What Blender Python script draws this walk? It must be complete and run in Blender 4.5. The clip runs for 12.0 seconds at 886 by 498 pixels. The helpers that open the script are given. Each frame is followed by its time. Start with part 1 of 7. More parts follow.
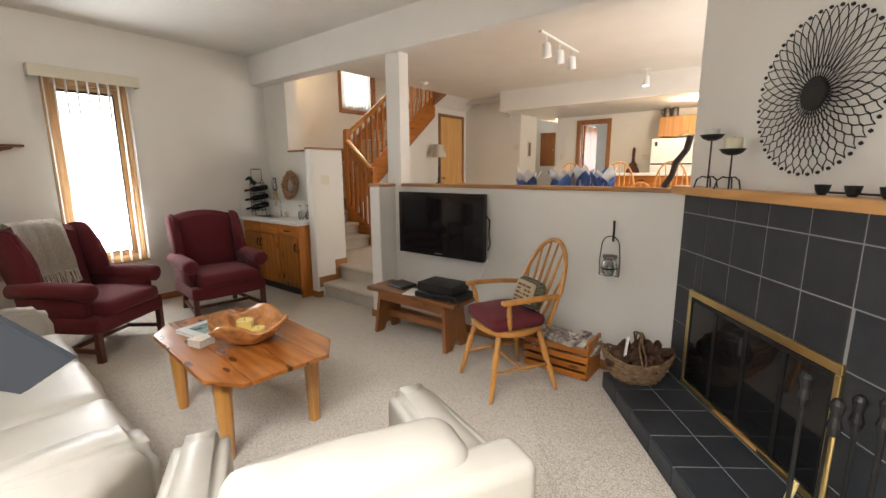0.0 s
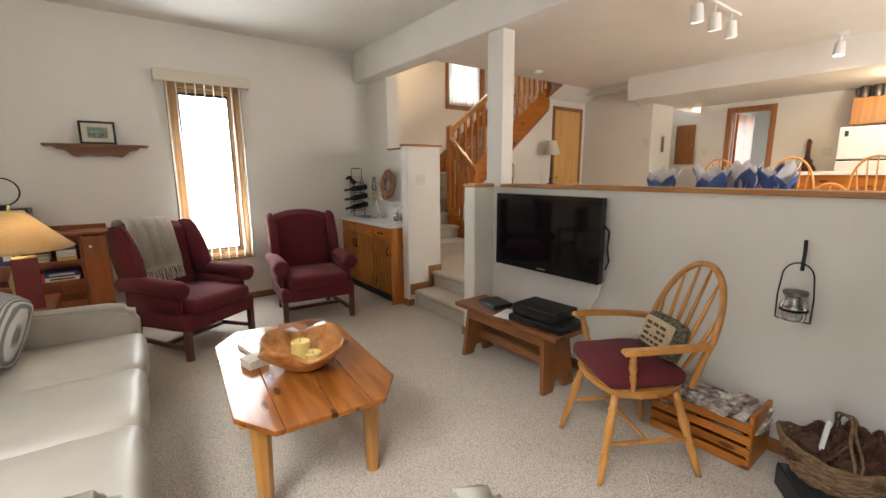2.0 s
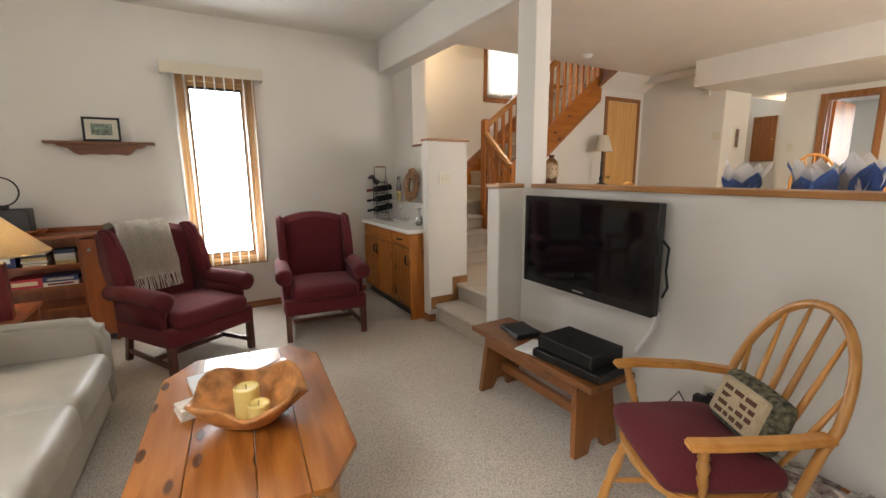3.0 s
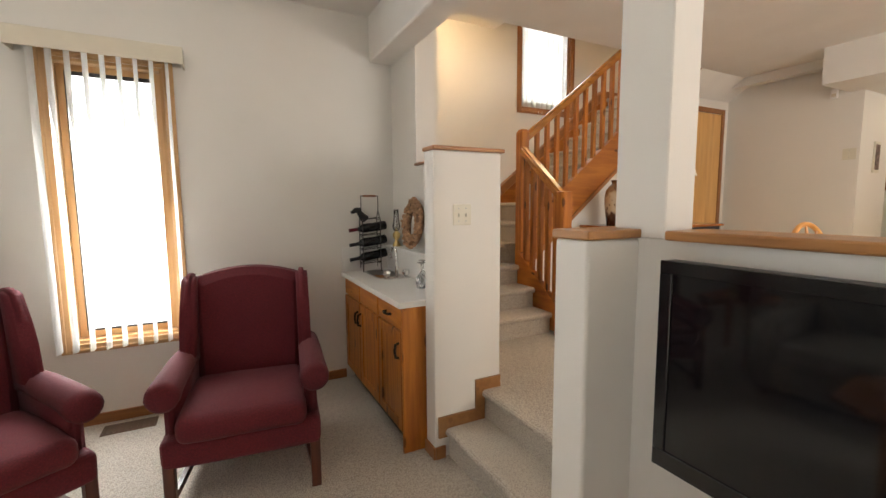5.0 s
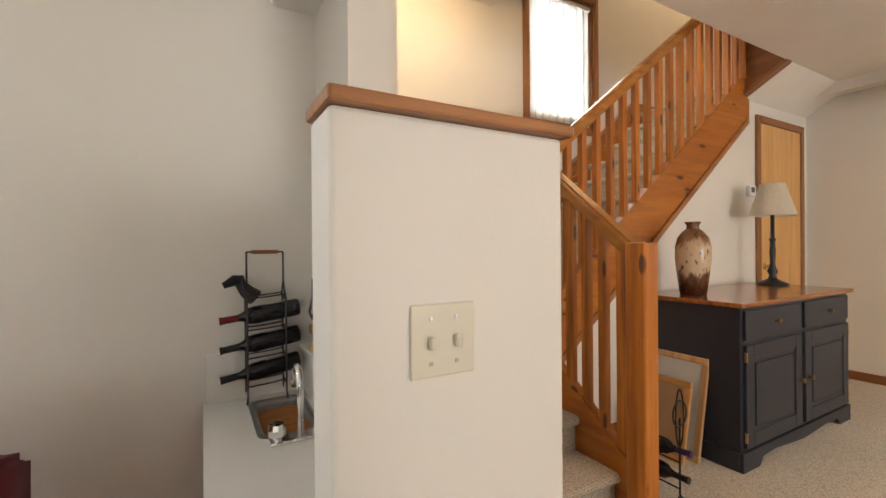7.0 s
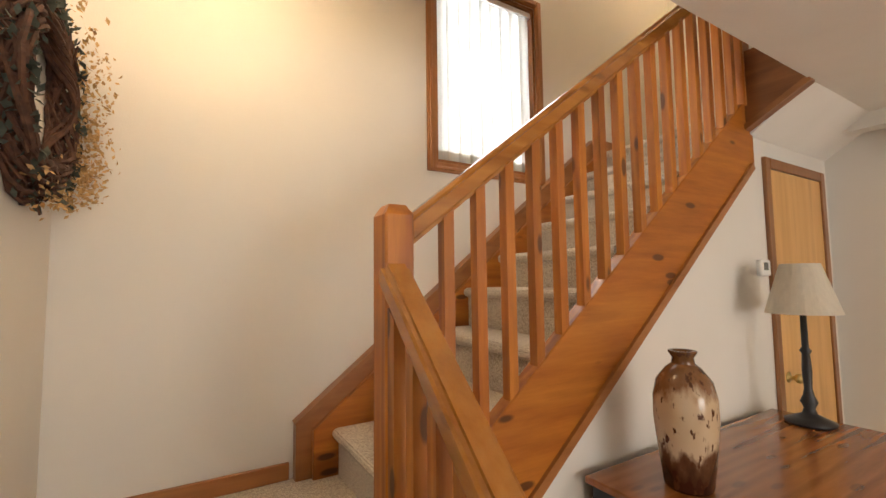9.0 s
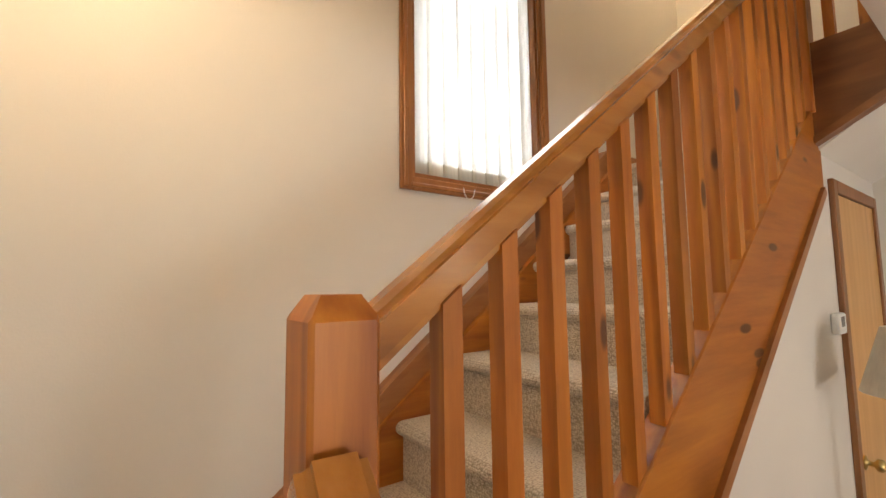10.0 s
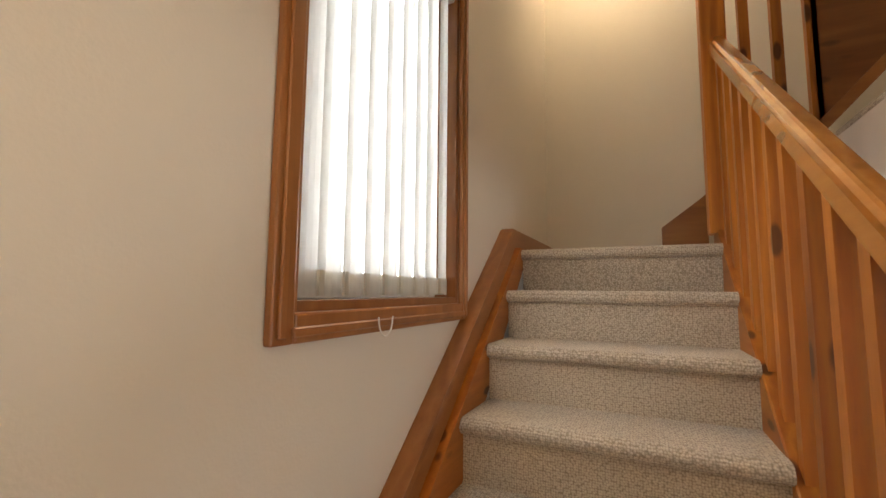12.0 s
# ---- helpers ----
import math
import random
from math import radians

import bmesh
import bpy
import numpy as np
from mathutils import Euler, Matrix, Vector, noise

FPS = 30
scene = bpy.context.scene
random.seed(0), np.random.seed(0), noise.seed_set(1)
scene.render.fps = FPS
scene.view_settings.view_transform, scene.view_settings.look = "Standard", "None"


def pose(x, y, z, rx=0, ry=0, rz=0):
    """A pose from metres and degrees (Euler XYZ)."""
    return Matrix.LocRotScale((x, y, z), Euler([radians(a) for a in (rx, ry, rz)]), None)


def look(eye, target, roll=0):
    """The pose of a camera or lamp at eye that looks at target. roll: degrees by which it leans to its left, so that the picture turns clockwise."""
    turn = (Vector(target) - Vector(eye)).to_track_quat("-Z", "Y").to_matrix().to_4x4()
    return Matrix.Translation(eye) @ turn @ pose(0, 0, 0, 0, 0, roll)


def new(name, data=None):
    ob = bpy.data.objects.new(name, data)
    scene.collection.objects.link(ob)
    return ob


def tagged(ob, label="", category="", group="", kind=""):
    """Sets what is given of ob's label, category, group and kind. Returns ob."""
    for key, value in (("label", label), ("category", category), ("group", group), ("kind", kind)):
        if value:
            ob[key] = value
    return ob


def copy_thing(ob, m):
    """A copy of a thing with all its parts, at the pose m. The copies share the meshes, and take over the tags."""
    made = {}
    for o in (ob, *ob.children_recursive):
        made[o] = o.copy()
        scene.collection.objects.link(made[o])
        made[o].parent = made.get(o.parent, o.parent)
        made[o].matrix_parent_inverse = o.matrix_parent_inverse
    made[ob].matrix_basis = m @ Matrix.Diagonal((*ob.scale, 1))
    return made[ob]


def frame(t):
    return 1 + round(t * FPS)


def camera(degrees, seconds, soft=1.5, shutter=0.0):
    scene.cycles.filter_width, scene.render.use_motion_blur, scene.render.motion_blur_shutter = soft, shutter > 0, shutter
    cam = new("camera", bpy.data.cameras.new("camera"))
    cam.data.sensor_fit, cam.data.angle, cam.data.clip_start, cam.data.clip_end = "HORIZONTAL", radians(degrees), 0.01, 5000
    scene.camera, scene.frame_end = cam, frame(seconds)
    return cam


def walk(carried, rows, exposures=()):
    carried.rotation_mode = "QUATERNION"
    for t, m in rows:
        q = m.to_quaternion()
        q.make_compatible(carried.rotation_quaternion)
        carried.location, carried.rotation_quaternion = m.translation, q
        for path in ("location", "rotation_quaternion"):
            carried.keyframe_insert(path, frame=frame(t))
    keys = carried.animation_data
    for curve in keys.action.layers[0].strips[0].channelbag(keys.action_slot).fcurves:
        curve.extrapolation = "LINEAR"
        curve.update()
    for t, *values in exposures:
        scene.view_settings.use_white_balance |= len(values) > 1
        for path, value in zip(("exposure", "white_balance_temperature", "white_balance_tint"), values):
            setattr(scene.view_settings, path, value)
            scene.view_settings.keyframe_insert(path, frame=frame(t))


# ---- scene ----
cam = camera(92.2, 12.0)
PATH = [
    (0, (0.958, 0.375, 1.481), (-0.253, 1.925, 1.122), -0.3),
    (0.5, (0.905, 0.406, 1.464), (-0.38, 1.896, 1.108), -0.3),
    (1, (0.822, 0.509, 1.468), (-0.545, 1.925, 1.111), -0.3),
    (1.5, (0.73, 0.658, 1.474), (-0.731, 1.976, 1.116), -0.3),
    (2, (0.625, 0.894, 1.461), (-0.947, 2.079, 1.107), -0.4),
    (2.5, (0.479, 1.16, 1.445), (-1.177, 2.224, 1.094), -0.5),
    (3, (0.291, 1.433, 1.446), (-1.409, 2.425, 1.093), -0.5),
    (3.2, (0.205, 1.526, 1.414), (-1.503, 2.51, 1.071), -0.5),
    (5, (-1.181, 2.329, 1.443), (-2.948, 3.243, 1.237), -0.4),
    (5.5, (-1.601, 2.494, 1.462), (-3.375, 3.406, 1.311), -0.5),
    (6, (-1.984, 2.695, 1.469), (-3.757, 3.613, 1.36), -0.5),
    (6.5, (-2.331, 2.914, 1.49), (-4.093, 3.858, 1.418), -0.4),
    (6.7, (-2.475, 3.012, 1.504), (-4.227, 3.974, 1.456), -0.4),
    (8.5, (-3.113, 4.141, 1.808), (-4.828, 5.163, 1.930), -0.95),
    (9, (-3.329, 4.351, 1.92), (-5.039, 5.38, 2.063), -0.7),
    (9.5, (-3.659, 4.509, 2.026), (-5.335, 5.586, 2.2), -0.8),
    (10, (-3.923, 4.654, 2.138), (-5.542, 5.815, 2.313), -0.7),
    (10.5, (-4.17, 4.765, 2.3), (-5.67, 6.071, 2.501), -0.8),
    (11, (-4.434, 4.818, 2.504), (-5.738, 6.321, 2.703), -0.0),
    (11.5, (-4.614, 4.892, 2.602), (-5.696, 6.563, 2.794), 0.5),
    (12, (-4.781, 4.948, 2.615), (-5.621, 6.752, 2.812), 0.5),
]
walk(cam, [(t, look(eye, target, roll)) for t, eye, target, roll in PATH], exposures=[(0.0, 0.0), (3.0, 0.02), (5.0, 0.2), (6.5, 0.32), (8.5, 0.36), (9.2, 0.36), (10.0, 0.3), (10.5, 0.3), (11.0, 0.25), (11.5, 0.1), (12.0, -0.2)])

# ---------------------------------------------------------------- world and large lights
world = bpy.data.worlds.new("sky")
scene.world = world
world.use_nodes = True
sky = world.node_tree.nodes.new("ShaderNodeTexSky")
sky.sky_type = "NISHITA"
sky.sun_disc = False
sky.sun_elevation, sky.sun_rotation = radians(38), radians(200)
world.node_tree.links.new(sky.outputs[0], world.node_tree.nodes["Background"].inputs[0])
world.node_tree.nodes["Background"].inputs[1].default_value = 0.12


def area(name, m, sx, sy, watts, col):
    d = bpy.data.lights.new(name, "AREA")
    d.shape, d.size, d.size_y, d.energy, d.color = "RECTANGLE", sx, sy, watts, col
    ob = new(name, d)
    ob.matrix_basis = m
    return ob


def spot(name, eye, target, watts, col, angle=100, blend=0.6, size=0.04):
    d = bpy.data.lights.new(name, "SPOT")
    d.energy, d.color, d.spot_size, d.spot_blend, d.shadow_soft_size = watts, col, radians(angle), blend, size
    ob = new(name, d)
    ob.matrix_basis = look(eye, target)
    return ob


def bulb(name, at, watts, col, size=0.04):
    d = bpy.data.lights.new(name, "POINT")
    d.energy, d.color, d.shadow_soft_size = watts, col, size
    ob = new(name, d)
    ob.location = at
    return ob


DAY = (1.0, 0.97, 0.93)
WARM = (1.0, 0.72, 0.42)
# sky through an added, unseen skylight and sliding glass door behind the camera, the tall window and the stair window
# overhead fill lamp for the foreground, set in the made-up skylight
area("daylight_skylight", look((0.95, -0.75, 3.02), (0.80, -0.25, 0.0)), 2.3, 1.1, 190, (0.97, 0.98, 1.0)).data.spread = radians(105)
area("daylight_south", look((1.3, -3.04, 1.22), (1.3, 0.0, 0.6)), 2.9, 2.0, 45, (0.96, 0.98, 1.0))
area("daylight_west", look((-4.60, 1.72, 1.45), (0, 1.72, 1.0)), 0.62, 1.7, 42, (0.95, 0.98, 1.0))
area("daylight_stair", look((-5.30, 5.9, 3.15), (0, 5.9, 2.6)), 0.7, 1.05, 6, (1.0, 0.96, 0.9))
bulb("landing_bulb", (-4.75, 4.45, 3.24), 11, (1.0, 0.68, 0.36), 0.08)
bulb("upper_bulb", (-4.85, 7.35, 4.95), 23, WARM, 0.1)
# fill lamp added for the dining side, whose east wall has no window
area("daylight_dining", look((1.8, 5.6, 1.6), (-3, 5.6, 1.2)), 2.4, 1.5, 92, DAY)

bulb("reading_lamp_bulb", (-3.36, 0.30, 1.07), 55, WARM, 0.03)
for k, y in enumerate((4.85, 5.2, 5.55)):
    spot("track_spot_light", (-1.14, y + 0.03, 2.60), (-1.5 + 0.5 * k, y + 1.2, 0.4), 38, (1.0, 0.78, 0.52), 130)
spot("kitchen_spot_light", (-0.70, 7.22, 2.60), (-0.8, 7.9, 0.4), 26, (1.0, 0.76, 0.48), 140)
# kitchen and hall fill bulbs, added with no source seen
bulb("kitchen_bulb", (-0.2, 8.1, 2.45), 26, (1.0, 0.74, 0.46), 0.05)
bulb("hall_bulb", (-3.0, 9.6, 2.45), 9, (1.0, 0.78, 0.52), 0.05)
area("daylight_back_room", look((-1.6, 11.0, 1.9), (-1.9, 9.5, 1.4)), 0.7, 1.0, 18, DAY)

# ---------------------------------------------------------------- helpers
def part(name, bm, mat, parent=None, label="", smooth=False):
    me = bpy.data.meshes.new(name)
    bmesh.ops.recalc_face_normals(bm, faces=bm.faces)
    bm.to_mesh(me)
    bm.free()
    me.materials.append(mat)
    if smooth:
        me.polygons.foreach_set("use_smooth", [True] * len(me.polygons))
    ob = new(name, me)
    if parent is not None:
        ob.parent = parent
    if label:
        ob["label"] = label
    return ob


def share(name, me, m, parent):
    ob = new(name, me)
    ob.parent = parent
    ob.matrix_basis = m
    return ob


def base(name, m, label, category, group="", kind=""):
    ob = new(name)
    ob.empty_display_size = 0.05
    ob.matrix_basis = m
    return tagged(ob, label, category, group, kind)


def box(bm, x0, x1, y0, y1, z0, z1, bevel=0.0, seg=1, m=None):
    r = bmesh.ops.create_cube(bm, size=1.0, matrix=Matrix.LocRotScale(((x0 + x1) / 2, (y0 + y1) / 2, (z0 + z1) / 2), None, (abs(x1 - x0), abs(y1 - y0), abs(z1 - z0))))
    vs = r["verts"]
    if bevel > 0:
        es = list({e for v in vs for e in v.link_edges})
        r2 = bmesh.ops.bevel(bm, geom=es, offset=bevel, segments=seg, affect="EDGES", profile=0.5)
        vs = list({v for f in r2["faces"] for v in f.verts} | {v for v in vs if v.is_valid})
    if m is not None:
        bmesh.ops.transform(bm, matrix=m, verts=vs)
    return vs


def one_box(x0, x1, y0, y1, z0, z1, bevel=0.0, seg=1, m=None):
    bm = bmesh.new()
    box(bm, x0, x1, y0, y1, z0, z1, bevel, seg, m)
    return bm


def prism(bm, pts, axis, a, b, m=None):
    """Extrude a polygon of 2D points between a and b along an axis ('x': points are y, z; 'y': x, z; 'z': x, y)."""
    def at(p, q):
        return {"x": (q, p[0], p[1]), "y": (p[0], q, p[1]), "z": (p[0], p[1], q)}[axis]
    lo = [bm.verts.new(at(p, a)) for p in pts]
    hi = [bm.verts.new(at(p, b)) for p in pts]
    n = len(pts)
    bm.faces.new(lo)
    bm.faces.new(hi[::-1])
    for i in range(n):
        bm.faces.new((lo[i], lo[(i + 1) % n], hi[(i + 1) % n], hi[i]))
    if m is not None:
        bmesh.ops.transform(bm, matrix=m, verts=lo + hi)
    return lo + hi


def lathe(bm, prof, seg=24, m=None):
    """Turn a profile of (radius, z) round the z axis."""
    rings = []
    made = []
    for r, z in prof:
        if r < 1e-4:
            v = bm.verts.new((0, 0, z))
            rings.append([v])
            made.append(v)
        else:
            ring = [bm.verts.new((r * math.cos(2 * math.pi * i / seg), r * math.sin(2 * math.pi * i / seg), z)) for i in range(seg)]
            rings.append(ring)
            made += ring
    for a, b in zip(rings, rings[1:]):
        for i in range(seg):
            j = (i + 1) % seg
            if len(a) == 1 and len(b) == 1:
                continue
            if len(a) == 1:
                bm.faces.new((a[0], b[i], b[j]))
            elif len(b) == 1:
                bm.faces.new((a[i], a[j], b[0]))
            else:
                bm.faces.new((a[i], a[j], b[j], b[i]))
    if m is not None:
        bmesh.ops.transform(bm, matrix=m, verts=made)
    return made


def tube(bm, pts, r, seg=8, closed=False, taper=None):
    """A round bar along points; taper gives a radius for each point."""
    P = [Vector(p) for p in pts]
    n = len(P)
    rings = []
    up = Vector((0, 0, 1))
    prev = None
    for i, p in enumerate(P):
        if closed:
            d = P[(i + 1) % n] - P[i - 1]
        else:
            d = P[min(i + 1, n - 1)] - P[max(i - 1, 0)]
        d.normalize()
        if prev is None:
            ref = up if abs(d.z) < 0.9 else Vector((1, 0, 0))
            u = d.cross(ref).normalized()
        else:
            u = (prev - d * prev.dot(d)).normalized()
        prev = u
        w = d.cross(u)
        rr = taper[i] if taper else r
        rings.append([bm.verts.new(p + (u * math.cos(2 * math.pi * k / seg) + w * math.sin(2 * math.pi * k / seg)) * rr) for k in range(seg)])
    pairs = list(zip(rings, rings[1:]))
    if closed:
        pairs.append((rings[-1], rings[0]))
    for a, b in pairs:
        for k in range(seg):
            bm.faces.new((a[k], a[(k + 1) % seg], b[(k + 1) % seg], b[k]))
    if not closed:
        bm.faces.new(rings[0][::-1])
        bm.faces.new(rings[-1])
    return [v for ring in rings for v in ring]


def strip(bm, pts, w, h, m=None):
    """A bar of w x h section along points; w across (horizontal), h up."""
    P = [Vector(p) for p in pts]
    rings = []
    for i, p in enumerate(P):
        d = (P[min(i + 1, len(P) - 1)] - P[max(i - 1, 0)]).normalized()
        s = d.cross(Vector((0, 0, 1)))
        s = s.normalized() if s.length > 1e-5 else Vector((1, 0, 0))
        u = s.cross(d).normalized()
        rings.append([bm.verts.new(p + s * a * w / 2 + u * b * h / 2) for a, b in ((-1, -1), (1, -1), (1, 1), (-1, 1))])
    for a, b in zip(rings, rings[1:]):
        for k in range(4):
            bm.faces.new((a[k], a[(k + 1) % 4], b[(k + 1) % 4], b[k]))
    bm.faces.new(rings[0][::-1])
    bm.faces.new(rings[-1])
    vs = [v for r in rings for v in r]
    if m is not None:
        bmesh.ops.transform(bm, matrix=m, verts=vs)
    return vs


def soft_box(x0, x1, y0, y1, z0, z1, r, puff=0.0, n=6, m=None):
    """A stuffed cushion shape: rounded box, its middle swelling by puff."""
    bm = bmesh.new()
    box(bm, x0, x1, y0, y1, z0, z1, r, 3)
    bmesh.ops.subdivide_edges(bm, edges=[e for e in bm.edges if e.calc_length() > 2.2 * r], cuts=n, use_grid_fill=True)
    c = Vector(((x0 + x1) / 2, (y0 + y1) / 2, (z0 + z1) / 2))
    h = Vector((abs(x1 - x0) / 2, abs(y1 - y0) / 2, abs(z1 - z0) / 2))
    for v in bm.verts:
        q = [(v.co[i] - c[i]) / h[i] for i in range(3)]
        k = [max(0.0, 1 - q[(i + 1) % 3] ** 2) * max(0.0, 1 - q[(i + 2) % 3] ** 2) for i in range(3)]
        for i in range(3):
            v.co[i] += puff * k[i] * q[i] * (1 if i == 2 else 0.5)
        v.co += Vector((noise.noise(v.co * 7), noise.noise(v.co * 7 + Vector((9, 0, 0))), noise.noise(v.co * 7 + Vector((0, 9, 0))))) * r * 0.12
    if m is not None:
        bmesh.ops.transform(bm, matrix=m, verts=bm.verts)
    return bm


# ---------------------------------------------------------------- materials
def nodes_of(name):
    mat = bpy.data.materials.new(name)
    mat.use_nodes = True
    nt = mat.node_tree
    return mat, nt, nt.nodes["Principled BSDF"]


def ramp(nt, fac, stops):
    r = nt.nodes.new("ShaderNodeValToRGB")
    e = r.color_ramp.elements
    while len(e) < len(stops):
        e.new(0.5)
    for k, (p, c) in zip(e, stops):
        k.position, k.color = p, (*c, 1)
    nt.links.new(fac, r.inputs[0])
    return r.outputs[0]


def tex(nt, kind, scale, coord="Object", stretch=(1, 1, 1), rot=(0, 0, 0), rand=False, **props):
    tc = nt.nodes.new("ShaderNodeTexCoord")
    mp = nt.nodes.new("ShaderNodeMapping")
    mp.inputs["Scale"].default_value = stretch
    mp.inputs["Rotation"].default_value = rot
    nt.links.new(tc.outputs[coord], mp.inputs["Vector"])
    if rand:
        oi = nt.nodes.new("ShaderNodeObjectInfo")
        ml = nt.nodes.new("ShaderNodeMath")
        ml.operation = "MULTIPLY"
        ml.inputs[1].default_value = 37.0
        nt.links.new(oi.outputs["Random"], ml.inputs[0])
        nt.links.new(ml.outputs[0], mp.inputs["Location"])
    t = nt.nodes.new("ShaderNodeTex" + kind)
    t.inputs["Scale"].default_value = scale
    for k, v in props.items():
        t.inputs[k.replace("_", " ")].default_value = v
    nt.links.new(mp.outputs[0], t.inputs["Vector"])
    return t


def bump(nt, bsdf, height, strength, dist):
    b = nt.nodes.new("ShaderNodeBump")
    b.inputs["Strength"].default_value = strength
    b.inputs["Distance"].default_value = dist
    nt.links.new(height, b.inputs["Height"])
    nt.links.new(b.outputs[0], bsdf.inputs["Normal"])


def mixc(nt, fac, a, b):
    m = nt.nodes.new("ShaderNodeMix")
    m.data_type = "RGBA"
    for s, v in ((m.inputs[0], fac), (m.inputs[6], a), (m.inputs[7], b)):
        if isinstance(v, (int, float)):
            s.default_value = v
        elif isinstance(v, tuple):
            s.default_value = (*v, 1)
        else:
            nt.links.new(v, s)
    return m.outputs[2]


def plain(name, col, rough=0.5, metal=0.0, vary=0.08, scale=6.0, fine=0.0, coat=0.0):
    """Paint, metal or plastic with faint mottling and an optional fine relief."""
    mat, nt, b = nodes_of(name)
    n = tex(nt, "Noise", scale, Detail=5.0)
    lo = tuple(c * (1 - vary) for c in col)
    hi = tuple(min(1.0, c * (1 + vary)) for c in col)
    nt.links.new(ramp(nt, n.outputs["Fac"], ((0.3, lo), (0.7, hi))), b.inputs["Base Color"])
    b.inputs["Roughness"].default_value = rough
    b.inputs["Metallic"].default_value = metal
    b.inputs["Coat Weight"].default_value = coat
    if fine:
        n2 = tex(nt, "Noise", 160.0, Detail=3.0)
        bump(nt, b, n2.outputs["Fac"], fine, 0.004)
    return mat


def wood(name, dark, mid, light, axis="x", rough=0.35, knots=0.85, coat=0.15, scale=1.0):
    """Grain along one axis, with knots and per-piece shift."""
    mat, nt, b = nodes_of(name)
    st = {"x": (0.09, 1, 1), "y": (1, 0.09, 1), "z": (1, 1, 0.09)}[axis]
    grain = tex(nt, "Noise", 26.0 * scale, stretch=st, rand=True, Detail=8.0, Roughness=0.65)
    broad = tex(nt, "Wave", 3.2 * scale, stretch=st, rand=True, Distortion=9.0, Detail=3.0, Detail_Scale=1.2)
    c1 = ramp(nt, grain.outputs["Fac"], ((0.25, dark), (0.5, mid), (0.78, light)))
    c2 = ramp(nt, broad.outputs["Fac"], ((0.0, mid), (0.6, light), (1.0, dark)))
    col = mixc(nt, 0.4, c1, c2)
    stk = {"x": (0.35, 1, 1), "y": (1, 0.35, 1), "z": (1, 1, 0.35)}[axis]
    kn = tex(nt, "Voronoi", 11.0 * scale, stretch=stk, rand=True)
    kf = ramp(nt, kn.outputs["Distance"], ((0.13, (1, 1, 1)), (0.19, (0, 0, 0))))
    dk = tuple(c * 0.32 for c in dark)
    km = nt.nodes.new("ShaderNodeMath")
    km.operation = "MULTIPLY"
    km.inputs[1].default_value = knots
    nt.links.new(kf, km.inputs[0])
    col = mixc(nt, km.outputs[0], col, dk)
    oi = nt.nodes.new("ShaderNodeObjectInfo")
    hs = nt.nodes.new("ShaderNodeHueSaturation")
    mr = nt.nodes.new("ShaderNodeMapRange")
    mr.inputs["To Min"].default_value = 0.82
    mr.inputs["To Max"].default_value = 1.16
    nt.links.new(oi.outputs["Random"], mr.inputs["Value"])
    nt.links.new(mr.outputs[0], hs.inputs["Value"])
    nt.links.new(col, hs.inputs["Color"])
    nt.links.new(hs.outputs[0], b.inputs["Base Color"])
    b.inputs["Roughness"].default_value = rough
    b.inputs["Coat Weight"].default_value = coat
    b.inputs["Coat Roughness"].default_value = 0.25
    bump(nt, b, grain.outputs["Fac"], 0.12, 0.003)
    return mat


def cloth(name, a, c, scale=90.0, rough=0.9, strength=0.5, dist=0.004, big=0.15, sheen=0.3):
    """Woven or looped fibre: small loops, blotches of wear."""
    mat, nt, b = nodes_of(name)
    n = tex(nt, "Noise", scale, Detail=4.0, Roughness=0.7)
    v = tex(nt, "Voronoi", scale * 1.3)
    g = tex(nt, "Noise", 1.7, Detail=4.0)
    col = ramp(nt, n.outputs["Fac"], ((0.28, a), (0.72, c)))
    shade = ramp(nt, g.outputs["Fac"], ((0.3, tuple(1 - big for _ in range(3))), (0.7, (1.0, 1.0, 1.0))))
    mu = nt.nodes.new("ShaderNodeMix")
    mu.data_type, mu.blend_type = "RGBA", "MULTIPLY"
    mu.inputs[0].default_value = 1.0
    nt.links.new(col, mu.inputs[6])
    nt.links.new(shade, mu.inputs[7])
    nt.links.new(mu.outputs[2], b.inputs["Base Color"])
    b.inputs["Roughness"].default_value = rough
    b.inputs["Sheen Weight"].default_value = sheen
    ad = nt.nodes.new("ShaderNodeMath")
    nt.links.new(n.outputs["Fac"], ad.inputs[0])
    nt.links.new(v.outputs["Distance"], ad.inputs[1])
    bump(nt, b, ad.outputs[0], strength, dist)
    return mat


def glow(name, col, strength):
    mat, nt, b = nodes_of(name)
    b.inputs["Base Color"].default_value = (*col, 1)
    b.inputs["Emission Color"].default_value = (*col, 1)
    b.inputs["Emission Strength"].default_value = strength
    return mat


def see_through(name, col, trans, rough=0.5):
    """Thin cloth or paper that lets part of the light through."""
    mat, nt, b = nodes_of(name)
    n = tex(nt, "Noise", 70.0, Detail=4.0, stretch=(1, 1, 0.3))
    c = ramp(nt, n.outputs["Fac"], ((0.3, tuple(k * 0.92 for k in col)), (0.7, col)))
    nt.links.new(c, b.inputs["Base Color"])
    b.inputs["Roughness"].default_value = rough
    tr = nt.nodes.new("ShaderNodeBsdfTranslucent")
    nt.links.new(c, tr.inputs[0])
    mx = nt.nodes.new("ShaderNodeMixShader")
    mx.inputs[0].default_value = trans
    nt.links.new(b.outputs[0], mx.inputs[1])
    nt.links.new(tr.outputs[0], mx.inputs[2])
    nt.links.new(mx.outputs[0], nt.nodes["Material Output"].inputs[0])
    return mat


